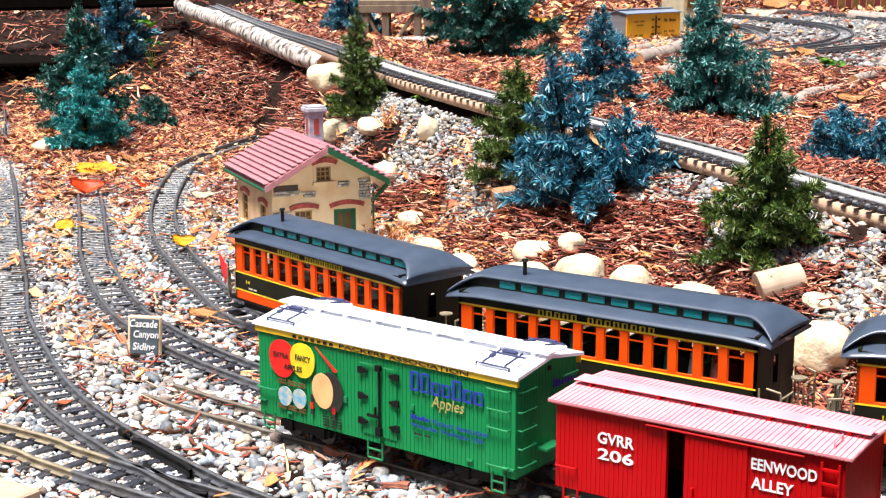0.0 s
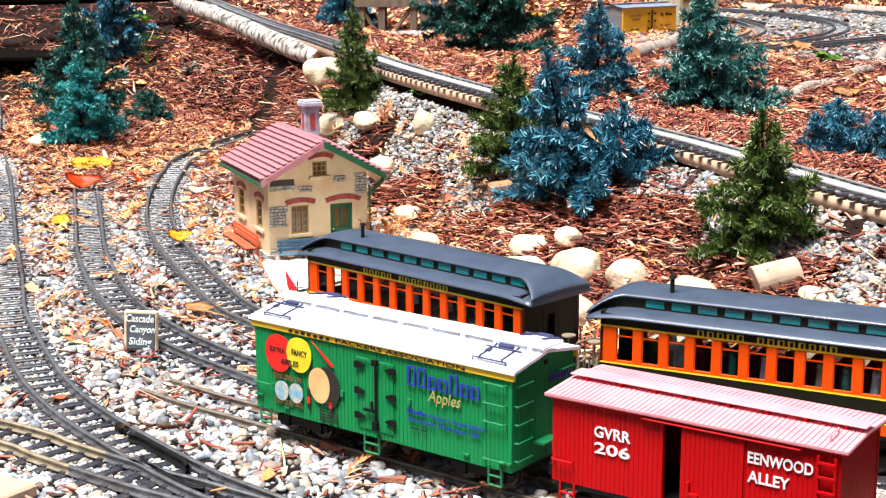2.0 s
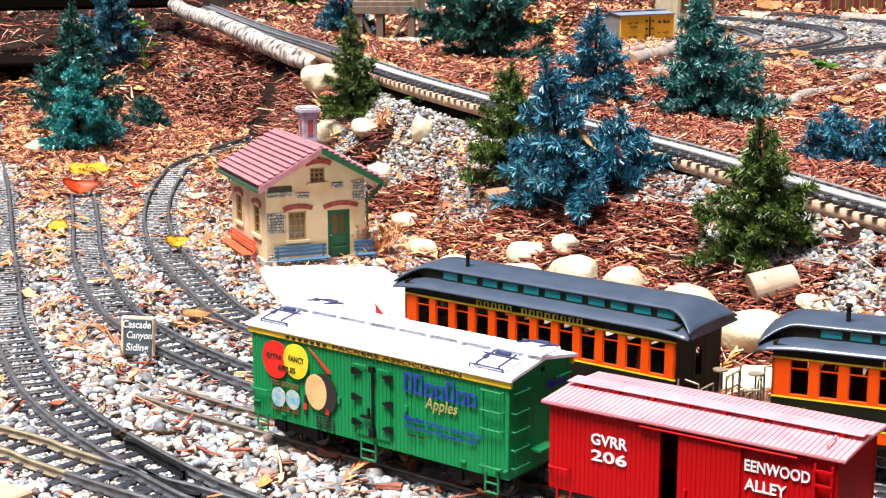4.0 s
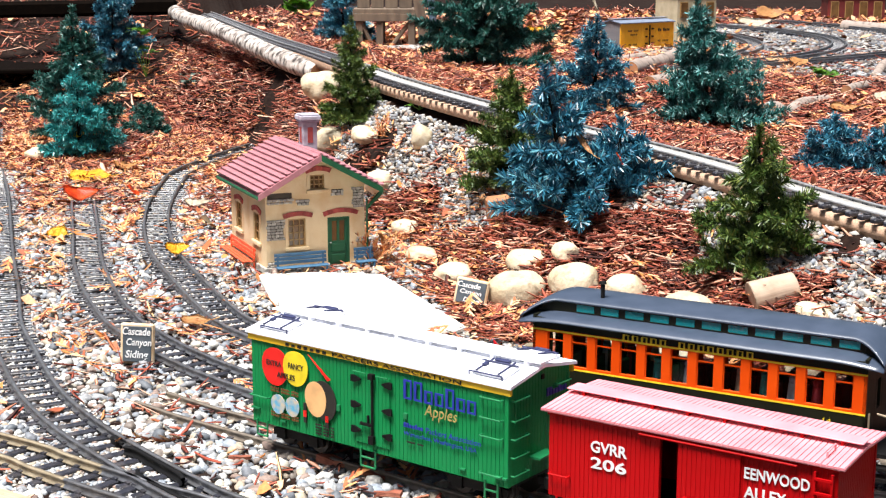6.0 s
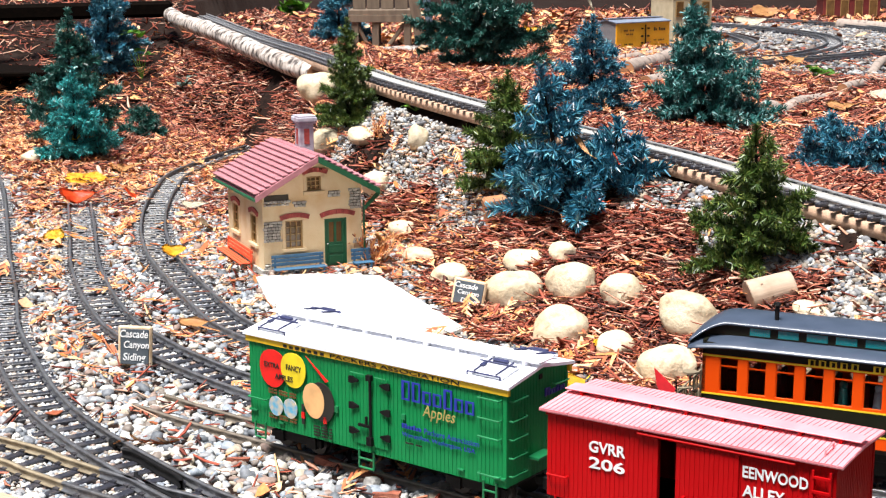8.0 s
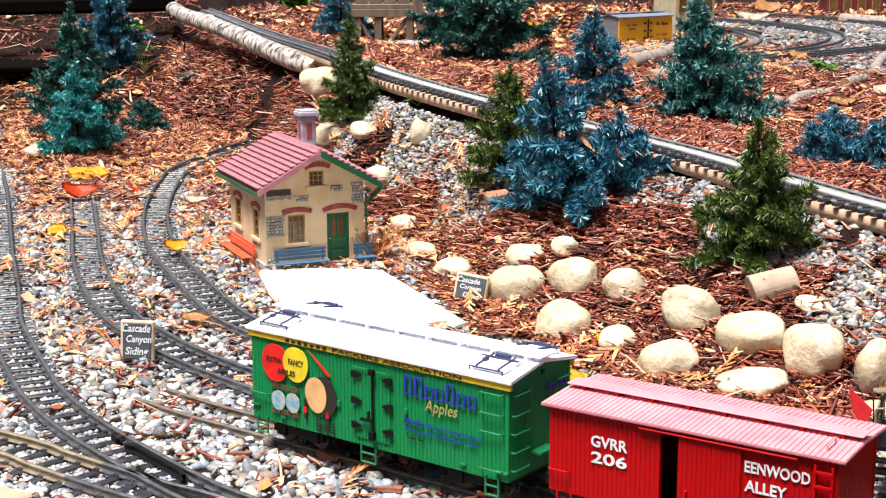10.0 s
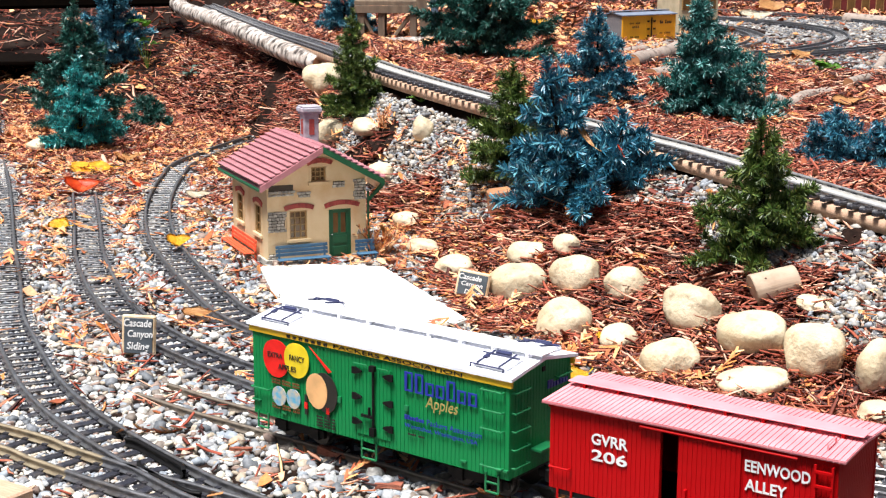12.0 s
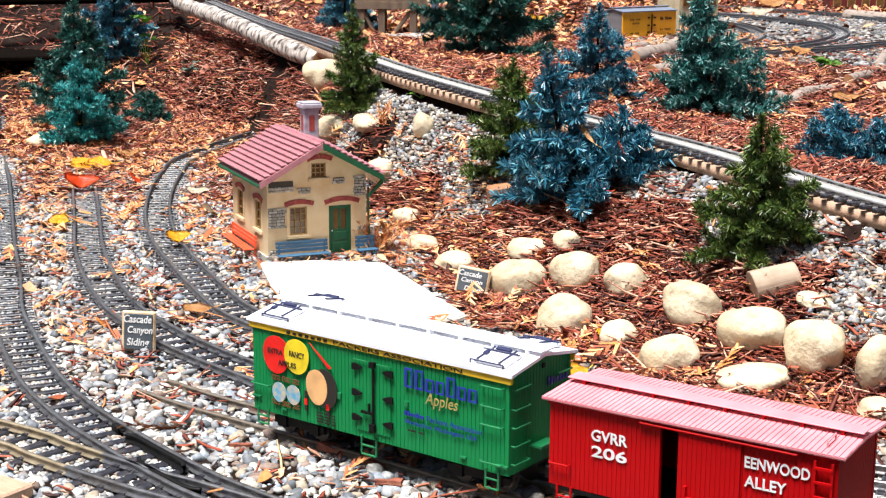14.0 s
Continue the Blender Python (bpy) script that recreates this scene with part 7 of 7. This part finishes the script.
# turnout details where the two lines join: guard rails and a throw bracket
def guard_rail(line, s0, s1, off):
    pts = np.array([along(line, s)[0][:2] for s in np.linspace(s0, s1, 14)])
    ends = np.linspace(-1, 1, 14) ** 8
    hd = np.gradient(pts, axis=0)
    hd /= np.linalg.norm(hd, axis=1)[:, None]
    pts = pts + np.stack([-hd[:, 1], hd[:, 0]], 1) * (off - np.sign(off) * 0.006 * ends)[:, None]
    ob = rail_part(pts, 0.0, RAIL_Z - 0.009, M_BLACK, None)
    ob.name = "guard_rail"
    tagged(ob, "black plastic guard rail of the turnout", "guard rail", "turnout guard rails")


TOTAL = along(LEFT, 0)[2]
guard_rail(LEFT, TOTAL - 0.40, TOTAL - 0.28, 0.0165)
guard_rail(LEFT, TOTAL - 0.33, TOTAL - 0.22, -0.0165)
bm = bmesh.new()
box(bm, -0.006, 0.006, -0.005, 0.005, 0.0, 0.009, bevel=0.0015)
box(bm, -0.003, 0.014, -0.002, 0.002, 0.003, 0.006, bevel=0.0008)
tb = part("throw_bracket", bm, M_BLACK)
tb.matrix_world = pose(-0.338, 1.425, 0.003, 0, 0, -50)
tagged(tb, "small black switch bracket between the rails", "switch bracket")

# pale board at the edge of the layout
bm = bmesh.new()
box(bm, -0.14, 0.10, -0.03, 0.03, 0.0, 0.012, bevel=0.002)
pb = part("edge_board", bm, M_PLANK)
pb.matrix_world = pose(-0.475, 1.275, 0.003, 0, 0, -33)
tagged(pb, "pale wooden board beside the bright rails", "board")

leafy_plant(-1.03, 5.02, 6, 0.055, "green", 50, "bright green broad-leaved weed by the log", 0.11)
leafy_plant(-0.72, 7.0, 9, 0.10, "green", 60, "green leafy weed behind the raised track", 0.06)
leafy_plant(-0.81, 4.58, 7, 0.045, "grey", 70, "grey-green weed on the dark bank", 0.03)
leafy_plant(0.955, 3.60, 10, 0.035, "green", 80, "low green weed among fallen leaves", 0.02)
leafy_plant(-0.045, 2.92, 5, 0.020, "green", 90, "small green sprig on the gravel slope", 0.008)




def dry_fern(x, y, n, size, seed, label):
    """A clump of dry upright fronds, each a part."""
    rr = random.Random(seed)
    f = thing("dry_fern", pose(x, y, ground_at(x, y)), label, "plant")
    for i in range(n):
        v, q = FROND[i % len(FROND)]
        k = size * rr.uniform(0.6, 1.1)
        o = raw_mesh("frond", (v + [1, 0, 0]) * [k / 2, k / 2.6, k / 2], q, M_LITTER)
        o.parent = f
        o.matrix_local = pose(rr.uniform(-0.014, 0.014), rr.uniform(-0.012, 0.012), 0.002, rr.uniform(-30, 30), -rr.uniform(25, 85), rr.uniform(0, 360))


dry_fern(-0.108, 2.335, 22, 0.062, 3, "clump of dry rust-orange fern beside the station")
dry_fern(-0.115, 2.90, 9, 0.050, 4, "dry orange fern by the slim green tree")


def bark_chunk(x, y, length, width, turn, seed, label="reddish brown chunk of bark lying on the gravel"):
    rr = random.Random(seed)
    bm = bmesh.new()
    box(bm, -length / 2, length / 2, -width / 2, width / 2, 0, width * 0.45)
    bmesh.ops.subdivide_edges(bm, edges=bm.edges[:], cuts=3, use_grid_fill=True)
    for v in bm.verts:
        v.co += Vector((noise.noise(v.co * 60 + Vector((seed, 0, 0))), noise.noise(v.co * 60 + Vector((0, seed, 5))), noise.noise(v.co * 70 + Vector((9, 0, seed))))) * width * 0.30
        v.co.y *= 1 - 0.5 * abs(v.co.x * 2 / length) ** 3
    ob = part("bark_chunk", bm, M_CHUNK)
    ob.matrix_world = pose(x, y, ground_at(x, y) + 0.004, rr.uniform(-8, 8), rr.uniform(-6, 6), turn)
    tagged(ob, label, "bark", "bark chunks")


M_CHUNK = material("red_bark", (0.34, 0.10, 0.055), (0.20, 0.055, 0.03), 90, 0.75, bump=0.7, stretch=(1, 6, 6), dirt=(0.42, 0.20, 0.12), dirt_scale=60)
BARK_CHUNKS = [(-0.104, 1.362, 0.04, 0.0141, -20), (-0.066, 1.33, 0.031, 0.011, -35), (-0.129, 1.386, 0.022, 0.0077, -25), (-0.05, 1.276, 0.028, 0.0097, -15), (-0.203, 1.378, 0.022, 0.0076, 10), (0.386, 2.454, 0.058, 0.016, 5), (-0.047, 2.388, 0.057, 0.016, -8), (0.277, 1.832, 0.029, 0.0101, 60), (0.367, 1.672, 0.033, 0.0115, 0), (-0.173, 1.448, 0.017, 0.006, -20), (-0.077, 2.276, 0.036, 0.0126, 50)]
for k, (x, y, ln, w, a) in enumerate(BARK_CHUNKS):
    bark_chunk(x, y, ln, w, a, k + 1)


# ---- what moves: three coaches roll along the main line ----
def motions():
    # distance of the last coach's middle along the line, by time; the others run ahead of it
    start = 2.684
    rows = [(0.0, 0.0), (1.0, 0.0885), (2.0, 0.177), (4.0, 0.351), (5.4, 0.472), (6.5, 0.569), (8.0, 0.708), (14.0, 1.255)]
    for k, c in enumerate(COACHES):
        keys = []
        for i in range(0, 57):
            t = i * 0.25
            d = np.interp(t, [r[0] for r in rows], [r[1] for r in rows])
            s = start + d + k * 0.421
            (ax, ay), _, _ = along(MAIN, s - 0.13)
            (bx, by), _, _ = along(MAIN, s + 0.13)
            keys.append((t, pose((ax + bx) / 2, (ay + by) / 2, RAIL_Z, 0, 0, math.degrees(math.atan2(by - ay, bx - ax)))))
        walk(c, keys)
        # wheels roll at the same pace
        for w in c.children_recursive:
            if w.name.startswith("wheel"):
                here = w.matrix_local.translation.copy()
                turns = []
                for i in range(0, 141):
                    t = i * 0.1
                    d = np.interp(t, [r[0] for r in rows], [r[1] for r in rows])
                    turns.append((t, Matrix.Translation(here) @ Matrix.Rotation(d / 0.0125, 4, "Y")))
                walk(w, turns)


motions()
